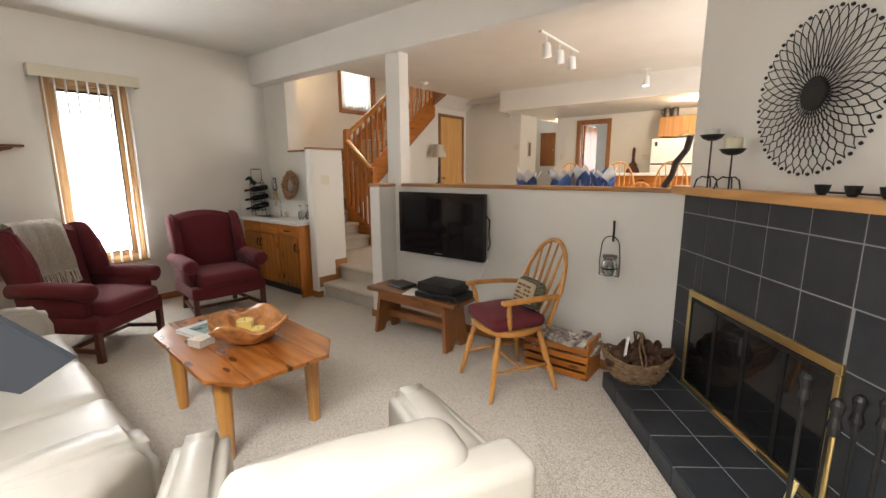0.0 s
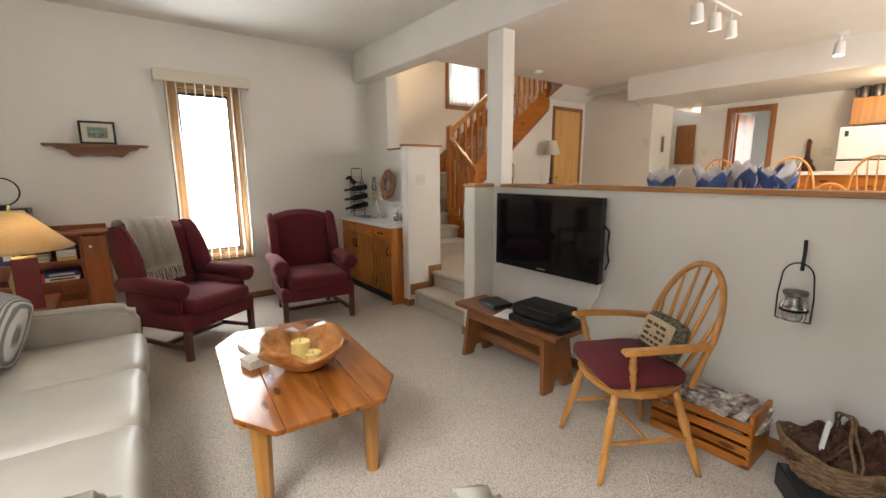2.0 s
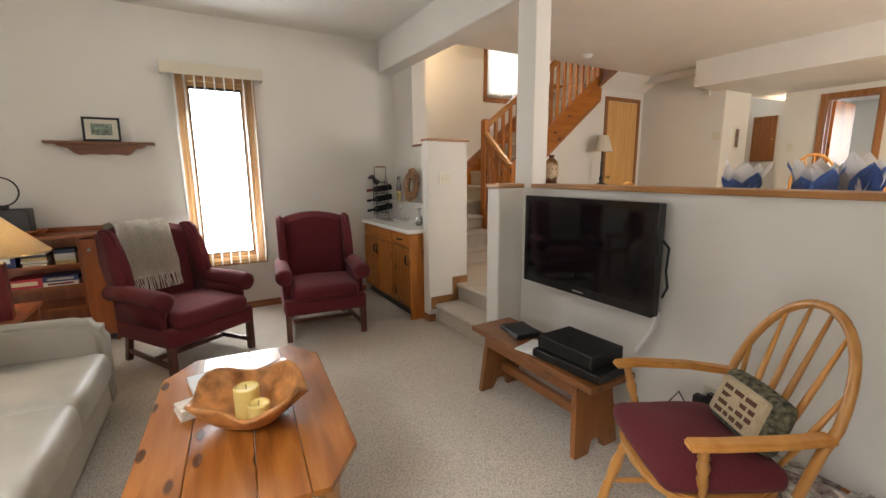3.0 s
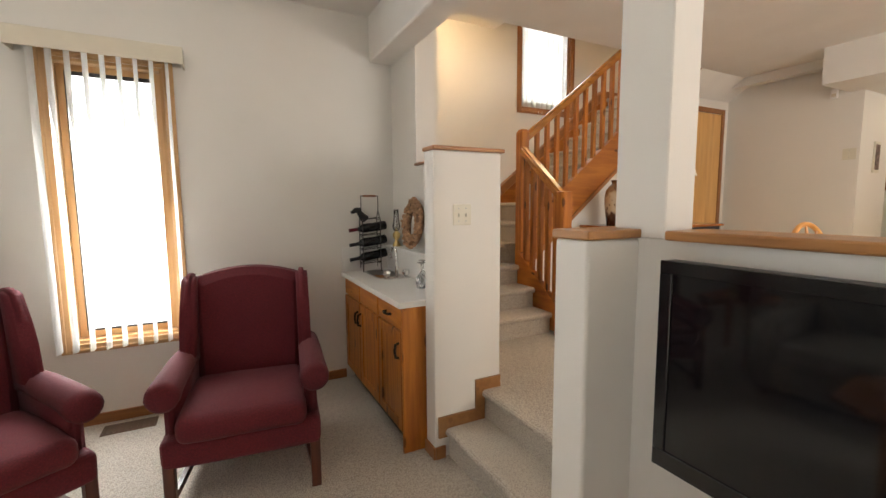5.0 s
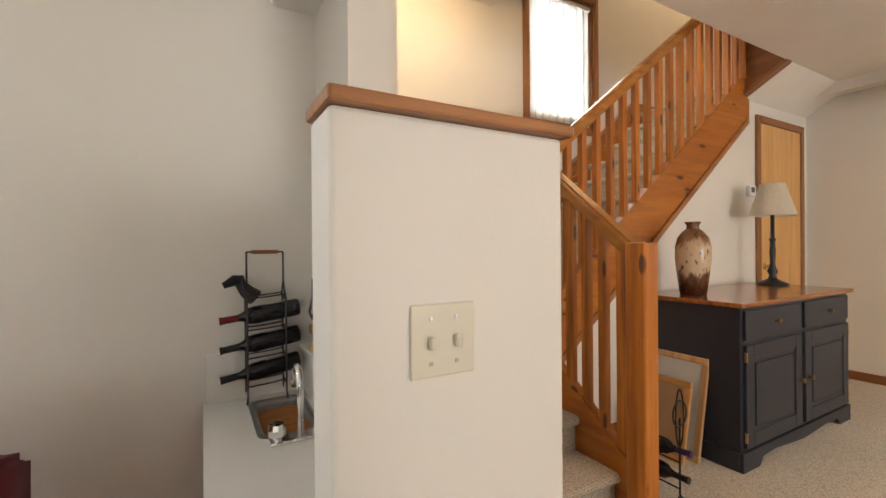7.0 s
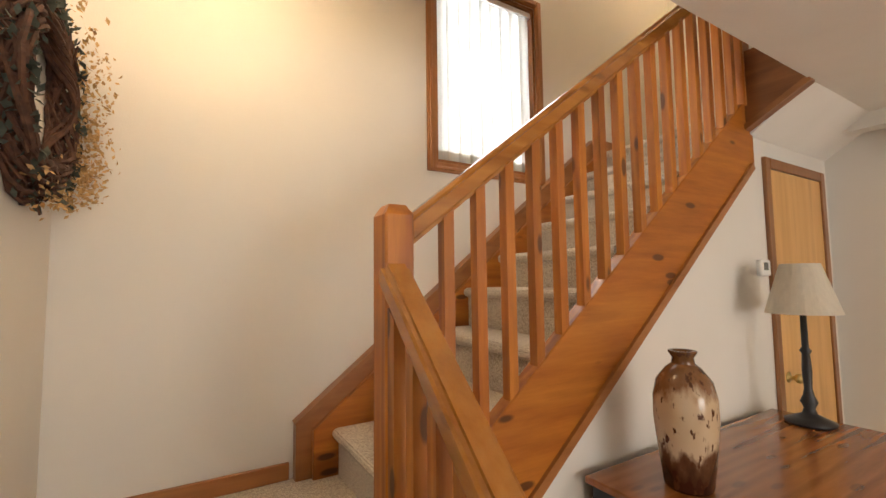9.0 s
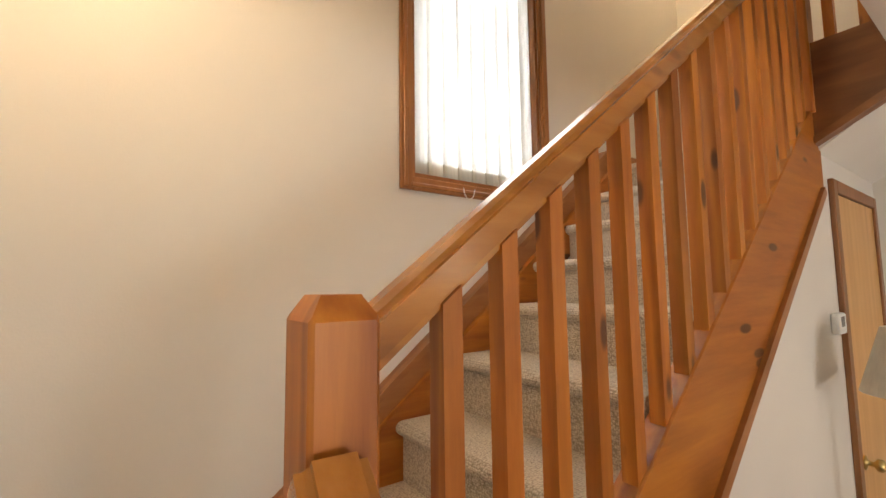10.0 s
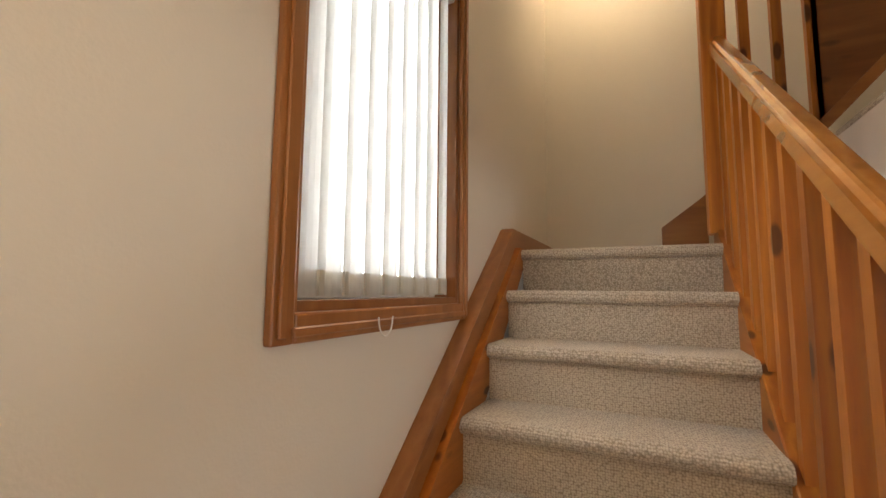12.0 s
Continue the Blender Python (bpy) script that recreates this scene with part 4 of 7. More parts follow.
# ------------------------------------------------ coffee table and what lies on it
TM = pose(-1.515, 1.545, 0, 0, 0, -5)
ct = base("coffee_table", TM, "knotty pine coffee table with clipped corners", "table")
ZT = 0.50
cut, run = 0.125, 0.185   # clipped corners: across and along
hl, hw = 0.607, 0.353
edges_y = [-hw, -0.19, 0.02, 0.17, hw]
for a, b_ in zip(edges_y, edges_y[1:]):
    bm = bmesh.new()
    lo, hi = a + 0.0012, b_ - 0.0012

    def xmax(y):
        return hl - max(0.0, abs(y) - (hw - cut)) * run / cut
    ys = sorted({lo, hi, *[k for k in (-hw + cut, hw - cut) if lo < k < hi]})
    poly = [(xmax(y), y) for y in ys] + [(-xmax(y), y) for y in reversed(ys)]
    prism(bm, poly, "z", ZT - 0.024, ZT)
    bmesh.ops.bevel(bm, geom=bm.edges[:], offset=0.0025, segments=1, affect="EDGES")
    part("plank", bm, TABLE_X, ct)
for sx in (-1, 1):
    for sy in (-1, 1):
        b = bmesh.new()
        cx, cy = sx * 0.37, sy * 0.25
        rings = []
        for z, r in ((0.0, 0.032), (0.34, 0.043), (0.37, 0.046), (ZT - 0.025, 0.046)):
            rings.append([b.verts.new((cx + r * math.cos(a), cy + r * math.sin(a), z)) for a in [math.pi / 8 + math.pi / 4 * k for k in range(8)]])
        for r0, r1 in zip(rings, rings[1:]):
            for k in range(8):
                b.faces.new((r0[k], r0[(k + 1) % 8], r1[(k + 1) % 8], r1[k]))
        b.faces.new(rings[0][::-1])
        b.faces.new(rings[-1])
        part("leg", b, MAPLE_Z, ct)
for sx in (-1, 1):
    part("apron", one_box(sx * 0.37 - 0.012, sx * 0.37 + 0.012, -0.21, 0.21, ZT - 0.115, ZT - 0.025, 0.003), MAPLE_X, ct)
    part("apron", one_box(-0.33, 0.33, sx * 0.255 - 0.012, sx * 0.255 + 0.012, ZT - 0.115, ZT - 0.025, 0.003), MAPLE_X, ct)

# burl bowl with wavy rim
BOWL = plain("burl_wood", (0.47, 0.20, 0.06), 0.3, vary=0.55, scale=16.0, coat=0.2)
bw = base("wooden_bowl", TM @ pose(0.10, 0.02, ZT, 0, 0, 20), "carved burl wood bowl with a wavy rim", "bowl")
bm = bmesh.new()
seg, rows = 40, 9
rings = []
for side in (0, 1):
    order = range(rows + 1) if side == 0 else range(rows, -1, -1)
    for i in order:
        t = i / rows
        ring = []
        for k in range(seg):
            a = 2 * math.pi * k / seg
            wob = 1 + 0.10 * math.sin(3 * a + 0.6) + 0.08 * math.sin(5 * a + 1.7) + 0.04 * math.sin(9 * a)
            r = (0.055 + 0.155 * t ** 0.8) * (1 + (wob - 1) * t)
            z = 0.012 + 0.128 * t ** 1.4 + 0.034 * t * t * math.sin(4 * a + 0.4)
            if side == 0:
                r, z = r + 0.006, z - 0.011
            ring.append(bm.verts.new((r * math.cos(a), r * math.sin(a), max(0.0, z))))
        rings.append(ring)
for r0, r1 in zip(rings, rings[1:]):
    for k in range(seg):
        bm.faces.new((r0[k], r0[(k + 1) % seg], r1[(k + 1) % seg], r1[k]))
bm.faces.new(rings[0][::-1])
bm.faces.new(rings[-1])
part("shell", bm, BOWL, bw, smooth=True)
WAX = plain("yellow_wax", (0.78, 0.60, 0.20), 0.45, vary=0.06)


def candle(m, r, h, label, mat):
    c = base("candle", m, label, "candle")
    b = bmesh.new()
    lathe(b, [(0, 0), (r, 0), (r, h - 0.004), (r - 0.005, h), (r * 0.75, h - 0.006), (0, h - 0.012)], 24)
    part("wax", b, mat, c, smooth=False)
    b = bmesh.new()
    tube(b, [(0, 0, h - 0.014), (0.001, 0, h + 0.008)], 0.0015, 5)
    part("wick", b, BLACK, c)


candle(TM @ pose(0.075, 0.005, ZT + 0.014), 0.047, 0.115, "yellow pillar candle standing in the wooden bowl", WAX)
candle(TM @ pose(0.155, 0.045, ZT + 0.016), 0.04, 0.075, "short yellow pillar candle in the wooden bowl", WAX)
bk = base("book", TM @ pose(-0.27, -0.05, ZT, 0, 0, 14), "large pale hardback book with a green landscape cover", "book")
part("pages", one_box(-0.135, 0.13, -0.165, 0.165, 0.003, 0.019), plain("paper", (0.75, 0.73, 0.68), 0.8), bk)
COVER = plain("pale_cover", (0.62, 0.64, 0.60), 0.25, vary=0.05)
part("cover", one_box(-0.14, 0.14, -0.17, 0.17, 0.019, 0.022, 0.001), COVER, bk)
part("cover", one_box(-0.14, 0.14, -0.17, 0.17, 0.0, 0.003, 0.001), COVER, bk)
part("cover_picture", one_box(-0.085, 0.085, -0.12, 0.11, 0.0222, 0.0227), plain("printed_landscape", (0.16, 0.24, 0.22), 0.25, vary=0.9, scale=22.0), bk)
co = base("coaster_stack", TM @ pose(-0.05, -0.20, ZT, 0, 0, 18), "stack of pale square stone coasters", "coasters")
for k in range(4):
    part("coaster", one_box(-0.05, 0.05, -0.05, 0.05, 0.0115 * k, 0.0115 * k + 0.010, 0.002, 1, pose(0, 0, 0, 0, 0, 4 * (k % 2))), plain("pale_stone", (0.62, 0.55, 0.45), 0.7, vary=0.15, scale=40.0) if k == 0 else bpy.data.materials["pale_stone"], co)

# ------------------------------------------------ television and bench
tv = base("television", pose(-1.444, 3.387, 0.71), "black flat-screen television mounted on the half wall", "television")
bm = bmesh.new()
box(bm, -0.485, 0.485, 0.0, 0.05, 0, 0.58, 0.008, 2)
box(bm, -0.33, 0.33, 0.05, 0.085, 0.08, 0.5, 0.012, 2)
part("body", bm, BLACK, tv)
bm = bmesh.new()
for a in ((-0.485, 0.485, 0.545, 0.58), (-0.485, 0.485, 0.0, 0.05), (-0.485, -0.45, 0.05, 0.545), (0.45, 0.485, 0.05, 0.545)):
    box(bm, a[0], a[1], -0.008, 0.0, a[2], a[3], 0.002)
part("bezel", bm, plain("gloss_black", (0.008, 0.008, 0.009), 0.12), tv)
part("screen", one_box(-0.45, 0.45, -0.003, 0.0, 0.05, 0.545), SCREEN, tv)
part("logo_bar", one_box(-0.04, 0.04, -0.0095, -0.008, 0.02, 0.028), STEEL, tv)
part("wall_mount", one_box(-0.15, 0.15, 0.085, 0.113, 0.18, 0.42, 0.004), IRON, tv)
bm = bmesh.new()
tube(bm, [(0.485, 0.03, 0.40), (0.515, 0.045, 0.36), (0.505, 0.05, 0.24), (0.52, 0.05, 0.16), (0.49, 0.06, 0.10)], 0.007, 6)
part("cable_loop", bm, BLACK, tv)
bm = bmesh.new()
strip(bm, [(-0.99, 3.488, 0.72), (-1.02, 3.488, 0.60), (-1.10, 3.486, 0.46)], 0.03, 0.014)
tagged(part("cable_cover", bm, WHITE), "white plastic cable cover running down the wall", "cable cover")

be = base("bench", pose(-1.475, 3.14, 0), "low stained pine bench under the television", "bench")
bm = bmesh.new()
box(bm, -0.505, 0.505, -0.165, 0.165, 0.395, 0.43, 0.006, 2)
part("top", bm, DARK_X, be)
part("front_rail", one_box(-0.37, 0.37, -0.135, -0.112, 0.32, 0.395, 0.003), DARK_X, be)
part("back_rail", one_box(-0.37, 0.37, 0.112, 0.135, 0.32, 0.395, 0.003), DARK_X, be)
for sx in (-1, 1):
    b = bmesh.new()
    prism(b, [(-0.16, 0.0), (-0.06, 0.0), (-0.035, 0.07), (0.035, 0.07), (0.06, 0.0), (0.16, 0.0), (0.13, 0.395), (-0.13, 0.395)], "x", sx * 0.37 - 0.016, sx * 0.37 + 0.016)
    for v in b.verts:
        v.co.x += sx * 0.035 * (1 - v.co.z / 0.395)
    part("leg_board", b, DARK_Z, be)
part("stretcher", one_box(-0.385, 0.385, -0.018, 0.018, 0.13, 0.19, 0.003), DARK_X, be)


def device(m, w, d, h, label, cat, slots=True):
    o = base(cat.replace(" ", "_"), m, label, cat)
    part("case", one_box(-w / 2, w / 2, -d / 2, d / 2, 0.006, h, 0.004, 1), BLACK, o)
    part("front_panel", one_box(-w / 2 + 0.004, w / 2 - 0.004, -d / 2 - 0.003, -d / 2, 0.010, h - 0.006), plain("gloss_black_panel", (0.01, 0.01, 0.011), 0.15) if "gloss_black_panel" not in bpy.data.materials else bpy.data.materials["gloss_black_panel"], o)
    if slots:
        part("display_window", one_box(-0.06, 0.04, -d / 2 - 0.0045, -d / 2 - 0.003, h * 0.45, h * 0.75), SCREEN, o)
    for sx in (-1, 1):
        part("foot", one_box(sx * (w / 2 - 0.04) - 0.015, sx * (w / 2 - 0.04) + 0.015, -d / 2 + 0.02, d / 2 - 0.02, 0, 0.006), BLACK, o)
    return o


device(pose(-1.19, 3.14, 0.43, 0, 0, 4), 0.43, 0.27, 0.05, "flat black disc player on the bench", "disc player")
device(pose(-1.21, 3.15, 0.481, 0, 0, 2), 0.36, 0.25, 0.075, "black cable box stacked on the disc player", "cable box")
device(pose(-1.70, 3.16, 0.43, 0, 0, -10), 0.22, 0.17, 0.035, "small black modem on the bench", "modem", False)
bm = bmesh.new()
box(bm, -0.07, 0.07, -0.10, 0.10, 0, 0.006, 0.001)
tagged(part("leaflet", bm, plain("white_paper", (0.78, 0.78, 0.76), 0.7)), "white paper leaflet on the bench", "leaflet").matrix_basis = pose(-1.48, 3.08, 0.43, 0, 0, 15)

# ------------------------------------------------ bow-back chair
CH = pose(-0.44, 2.885, 0, 0, 0, 149.5)
wc = base("bow_back_chair", CH, "honey maple bow-back armchair with a burgundy seat pad", "chair")


def turned_leg(p0, p1, r):
    b = bmesh.new()
    d = Vector(p1) - Vector(p0)
    L = d.length
    prof = [(0, 0), (r * 0.62, 0), (r * 0.75, L * 0.12), (r * 0.95, L * 0.33), (r * 0.7, L * 0.36), (r * 1.05, L * 0.39), (r * 0.7, L * 0.42), (r * 1.15, L * 0.62), (r * 0.78, L * 0.78), (r * 1.05, L * 0.81), (r * 0.78, L * 0.84), (r * 0.9, L), (0, L)]
    lathe(b, prof, 12, Matrix.Translation(p0) @ d.to_track_quat("Z", "Y").to_matrix().to_4x4())
    return b


for sx in (-1, 1):
    part("leg", turned_leg((sx * 0.235, 0.245, 0), (sx * 0.165, 0.155, 0.43), 0.021), MAPLE_Z, wc, smooth=True)
    part("leg", turned_leg((sx * 0.245, -0.255, 0), (sx * 0.155, -0.15, 0.43), 0.021), MAPLE_Z, wc, smooth=True)
    part("stretcher", turned_leg((sx * 0.205, 0.205, 0.185), (sx * 0.205, -0.205, 0.185), 0.013), MAPLE_Z, wc, smooth=True)
part("stretcher", turned_leg((-0.205, 0.0, 0.185), (0.205, 0.0, 0.185), 0.013), MAPLE_X, wc, smooth=True)
bm = bmesh.new()
pts = []
for k in range(28):
    a = 2 * math.pi * k / 28
    ca, sa = math.cos(a), math.sin(a)
    pts.append((0.245 * abs(ca) ** 0.7 * (1 if ca > 0 else -1) * (0.88 if sa < 0 else 1.0), 0.225 * abs(sa) ** 0.75 * (1 if sa > 0 else -1)))
prism(bm, pts, "z", 0.425, 0.462)
bmesh.ops.bevel(bm, geom=[e for e in bm.edges if abs(e.verts[0].co.z - e.verts[1].co.z) < 0.001], offset=0.008, segments=2, affect="EDGES")
part("seat", bm, MAPLE_X, wc)
LEAN = 0.37


def on_back(x, h):
    return Vector((x, -0.185 - LEAN * h, 0.46 + h))


hoop = []
for k in range(25):
    a = math.pi * k / 24
    hoop.append(on_back(-0.235 * math.cos(a) * (1.0 if 0.2 < a < 2.9 else 0.94), 0.538 * math.sin(a) ** 0.62))
bm = bmesh.new()
tube(bm, hoop, 0.0155, 10)
part("bow", bm, MAPLE_Z, wc, smooth=True)
for k in range(6):
    x = -0.16 + 0.064 * k
    top = 0.538 * (max(0.02, 1 - (x * 1.28 / 0.235) ** 2)) ** 0.31
    b = bmesh.new()
    tube(b, [on_back(x * 0.72, 0), on_back(x, top * 0.45), on_back(x * 1.28, top)], 0.008, 8, taper=[0.007, 0.0115, 0.006])
    part("spindle", b, MAPLE_Z, wc, smooth=True)
for sx in (-1, 1):
    bm = bmesh.new()
    strip(bm, [on_back(sx * 0.222, 0.20) + Vector((0, 0.0, 0)), Vector((sx * 0.255, -0.10, 0.672)), Vector((sx * 0.27, 0.10, 0.676)), Vector((sx * 0.262, 0.19, 0.672))], 0.05, 0.026)
    bmesh.ops.bevel(bm, geom=bm.edges[:], offset=0.007, segments=2, affect="EDGES")
    part("arm", bm, MAPLE_X, wc, smooth=False)
    part("arm_post", turned_leg((sx * 0.215, 0.10, 0.46), (sx * 0.262, 0.14, 0.662), 0.017), MAPLE_Z, wc, smooth=True)
part("seat_pad", soft_box(-0.215, 0.215, -0.175, 0.215, 0.462, 0.54, 0.034, 0.03, 6), BURGUNDY, wc, smooth=True)
pl = base("cushion", CH @ pose(-0.05, -0.14, 0.555, 70, 0, 180) @ Matrix.Scale(0.92, 4), "small tapestry pillow with embroidered words on the chair", "pillow")
TAPES = plain("tapestry_border", (0.10, 0.09, 0.055), 0.9, vary=0.9, scale=60.0)
part("body", soft_box(-0.15, 0.15, 0.0, 0.20, 0.0, 0.07, 0.03, 0.02, 5), TAPES, pl, smooth=True)
part("face_panel", soft_box(-0.115, 0.115, 0.025, 0.175, 0.055, 0.094, 0.012, 0.006, 3), cloth("tan_canvas", (0.40, 0.30, 0.17), (0.56, 0.45, 0.28)), pl, smooth=True)
INK = plain("brown_thread", (0.10, 0.04, 0.02), 0.9)
rr = random.Random(5)
for k in range(4):
    x = -0.09 + rr.uniform(0, 0.02)
    while x < 0.08:
        w = rr.uniform(0.02, 0.05)
        part("stitched_word", one_box(x, min(x + w, 0.09), 0.135 - k * 0.031, 0.135 - k * 0.031 + 0.016, 0.096, 0.099), INK, pl)
        x += w + 0.012
# ---------------------------------------------------------------- wet bar
CX0, CX1, CY0, CY1 = LW + 0.004, -3.364, 3.180, 3.575
cb = base("bar_cabinet", pose(0, 0, 0), "knotty pine wet bar cabinet with black iron pulls", "cabinet")
bm = bmesh.new()
box(bm, CX0, CX1 - 0.03, CY0 + 0.05, CY1 + 0.06, 0.10, 0.865)
part("body", bm, PINE_Z, cb)
part("toe_kick", one_box(CX0, CX1 - 0.03, CY0 + 0.09, CY1, 0, 0.10), BLACK, cb)
part("end_panel", one_box(CX1 - 0.028, CX1 - 0.008, CY0 + 0.02, CY1 + 0.06, 0.0, 0.865, 0.003), PINE_Z, cb)


def pull(x, y, z, vertical, parent):
    b = bmesh.new()
    L = 0.045
    pts = [(0, 0, -L), (0, -0.022, -L * 0.85), (0, -0.028, 0), (0, -0.022, L * 0.85), (0, 0, L)]
    if not vertical:
        pts = [(p[2], p[1], 0) for p in pts]
    tube(b, [(x + p[0], y + p[1], z + p[2]) for p in pts], 0.008, 8)
    part("handle", b, IRON, parent, "black iron pull")


xs = [CX0 + 0.01, CX0 + 0.42, CX0 + 0.84, CX1 - 0.04]
for i in range(3):
    a, b_ = xs[i] + 0.006, xs[i + 1] - 0.006
    d = part("drawer_front", one_box(a, b_, CY0 + 0.028, CY0 + 0.049, 0.725, 0.855, 0.004), PINE_X, cb)
    dd = bmesh.new()
    box(dd, a, b_, CY0 + 0.032, CY0 + 0.049, 0.115, 0.712, 0.004)
    for q in ((a, a + 0.06, 0.115, 0.712), (b_ - 0.06, b_, 0.115, 0.712), (a + 0.06, b_ - 0.06, 0.115, 0.175), (a + 0.06, b_ - 0.06, 0.652, 0.712)):
        box(dd, q[0], q[1], CY0 + 0.024, CY0 + 0.033, q[2], q[3], 0.002)
    dr = part("door", dd, PINE_Z, cb)
    pull(b_ - 0.03 if i != 1 else a + 0.03, CY0 + 0.024, 0.60, True, dr)
    if i == 2:
        pull((a + b_) / 2, CY0 + 0.028, 0.79, False, d)
bm = bmesh.new()
SX0, SX1, SY0, SY1 = -4.57, -4.18, 3.35, 3.545
us = [CX0, SX0, SX1, CX1]
vs_ = [CY0, SY0, SY1, CY1 + 0.06]
for i in range(3):
    for j in range(3):
        if (i, j) != (1, 1):
            box(bm, us[i], us[i + 1], vs_[j], vs_[j + 1], 0.866, 0.90)
bmesh.ops.remove_doubles(bm, verts=bm.verts, dist=0.0004)
seen_f = {}
for f in bm.faces:
    seen_f.setdefault(tuple(round(c, 3) for c in f.calc_center_median()), []).append(f)
bmesh.ops.delete(bm, geom=[f for fs in seen_f.values() if len(fs) > 1 for f in fs], context="FACES")
wt = base("worktop", pose(0, 0, 0), "pale laminate worktop with an upstand and ledge", "worktop")
part("slab", bm, LAMINATE, wt)
part("upstand", one_box(CX0 + 0.02, -3.34, CY1, BAR0 - 0.002, 0.90, 1.085), LAMINATE, wt)
part("side_upstand", one_box(CX0, CX0 + 0.018, CY0 + 0.01, BAR0 - 0.002, 0.90, 1.10, 0.002), LAMINATE, wt)
part("ledge", one_box(CX0 + 0.02, -3.34, CY1 - 0.018, BAR0 - 0.001, 1.085, 1.108, 0.004), LAMINATE, wt)
sk = base("bar_sink", pose(0, 0, 0), "small stainless steel bar sink with a chrome tap", "sink")
bm = bmesh.new()
prof = [(0.0, 0.901), (0.012, 0.904), (0.02, 0.899), (0.028, 0.885), (0.04, 0.77)]
rings = []
for ins, z in prof:
    x0, x1, y0, y1 = SX0 - 0.012 + ins, SX1 + 0.012 - ins, SY0 - 0.012 + ins, SY1 + 0.012 - ins
    r = 0.045
    ring = []
    for cx, cy, a0 in ((x1 - r, y1 - r, 0), (x0 + r, y1 - r, 90), (x0 + r, y0 + r, 180), (x1 - r, y0 + r, 270)):
        for k in range(5):
            a = radians(a0 + 22.5 * k)
            ring.append(bm.verts.new((cx + r * math.cos(a), cy + r * math.sin(a), z)))
    rings.append(ring)
for a, b_ in zip(rings, rings[1:]):
    for k in range(len(a)):
        bm.faces.new((a[k], a[(k + 1) % len(a)], b_[(k + 1) % len(a)], b_[k]))
bm.faces.new(rings[-1])
part("basin", bm, STEEL, sk)
tp = base("tap", pose(-4.13, 3.465, 0.90), "chrome gooseneck bar tap with clear knobs", "tap")
part("base_plate", one_box(-0.035, 0.035, -0.10, 0.10, 0, 0.012, 0.005, 2), CHROME, tp)
bm = bmesh.new()
tube(bm, [(0, 0, 0.01), (0, 0, 0.16)] + [(-0.055 + 0.055 * math.cos(a), 0, 0.17 + 0.055 * math.sin(a)) for a in [math.pi * k / 8 for k in range(9)]] + [(-0.11, 0, 0.14)], 0.011, 10)
part("spout", bm, CHROME, tp, smooth=True)
for sy in (-1, 1):
    bm = bmesh.new()
    lathe(bm, [(0.012, 0.01), (0.014, 0.02), (0.026, 0.024), (0.029, 0.045), (0.024, 0.062), (0, 0.064)], 10, pose(0, sy * 0.075, 0))
    part("knob", bm, CHROME, tp)

# bottle rack with three bottles
RM = pose(-4.595, 3.415, 0.90, 0, 0, 90)
rk = base("bottle_rack", RM, "wire bottle rack with a wooden handle and dog finial", "wine rack")
bm = bmesh.new()
for sx in (-0.075, 0.075):
    for sy in (-0.045, 0.045):
        tube(bm, [(sx * 1.05, sy * 1.15, 0.0), (sx, sy, 0.03), (sx, sy, 0.43)], 0.0042, 6)
for z in (0.07, 0.185, 0.30, 0.43):
    for sy in (-0.045, 0.045):
        tube(bm, [(-0.075, sy, z), (0.0, sy, z + 0.004), (0.075, sy, z + 0.012)], 0.0035, 6)
    for sx in (-0.075, 0.075):
        tube(bm, [(sx, -0.045, z + 0.012), (sx, 0.0, z - 0.012), (sx, 0.045, z + 0.012)], 0.003, 6)
for sx in (-0.072, 0.072):
    tube(bm, [(sx, -0.045, 0.43), (sx, 0, 0.50), (sx, 0, 0.62)], 0.004, 6)
    tube(bm, [(sx, 0.045, 0.43), (sx, 0, 0.50)], 0.004, 6)
tube(bm, [(-0.072, 0, 0.62), (0.072, 0, 0.62)], 0.004, 6)
part("wire_frame", bm, plain("dark_wire", (0.07, 0.065, 0.06), 0.45, 0.8), rk)
bm = bmesh.new()
tube(bm, [(-0.052, 0, 0.62), (0.052, 0, 0.62)], 0.0085, 10)
part("grip", bm, DARK_X, rk)
bm = bmesh.new()
tube(bm, [(-0.04, -0.02, 0.43), (-0.075, -0.022, 0.46), (-0.10, -0.022, 0.495)], 0.02, 8, taper=[0.034, 0.028, 0.02])
tube(bm, [(-0.085, -0.022, 0.505), (-0.12, -0.022, 0.505), (-0.16, -0.022, 0.485)], 0.02, 8, taper=[0.02, 0.022, 0.012])
for sy in (-0.04, -0.004):
    tube(bm, [(-0.09, sy, 0.515), (-0.088, sy, 0.488), (-0.086, sy, 0.475)], 0.008, 6)
part("finial", bm, IRON, rk)
BOTTLE = plain("dark_wine_bottle", (0.010, 0.009, 0.011), 0.1, vary=0.2)
FOIL = [plain("red_foil", (0.16, 0.012, 0.02), 0.3, 0.5), plain("black_foil", (0.012, 0.012, 0.014), 0.3, 0.4), plain("purple_foil", (0.06, 0.03, 0.14), 0.3, 0.4)]
PAPER = plain("dull_label", (0.42, 0.40, 0.34), 0.7, vary=0.15, scale=40.0)


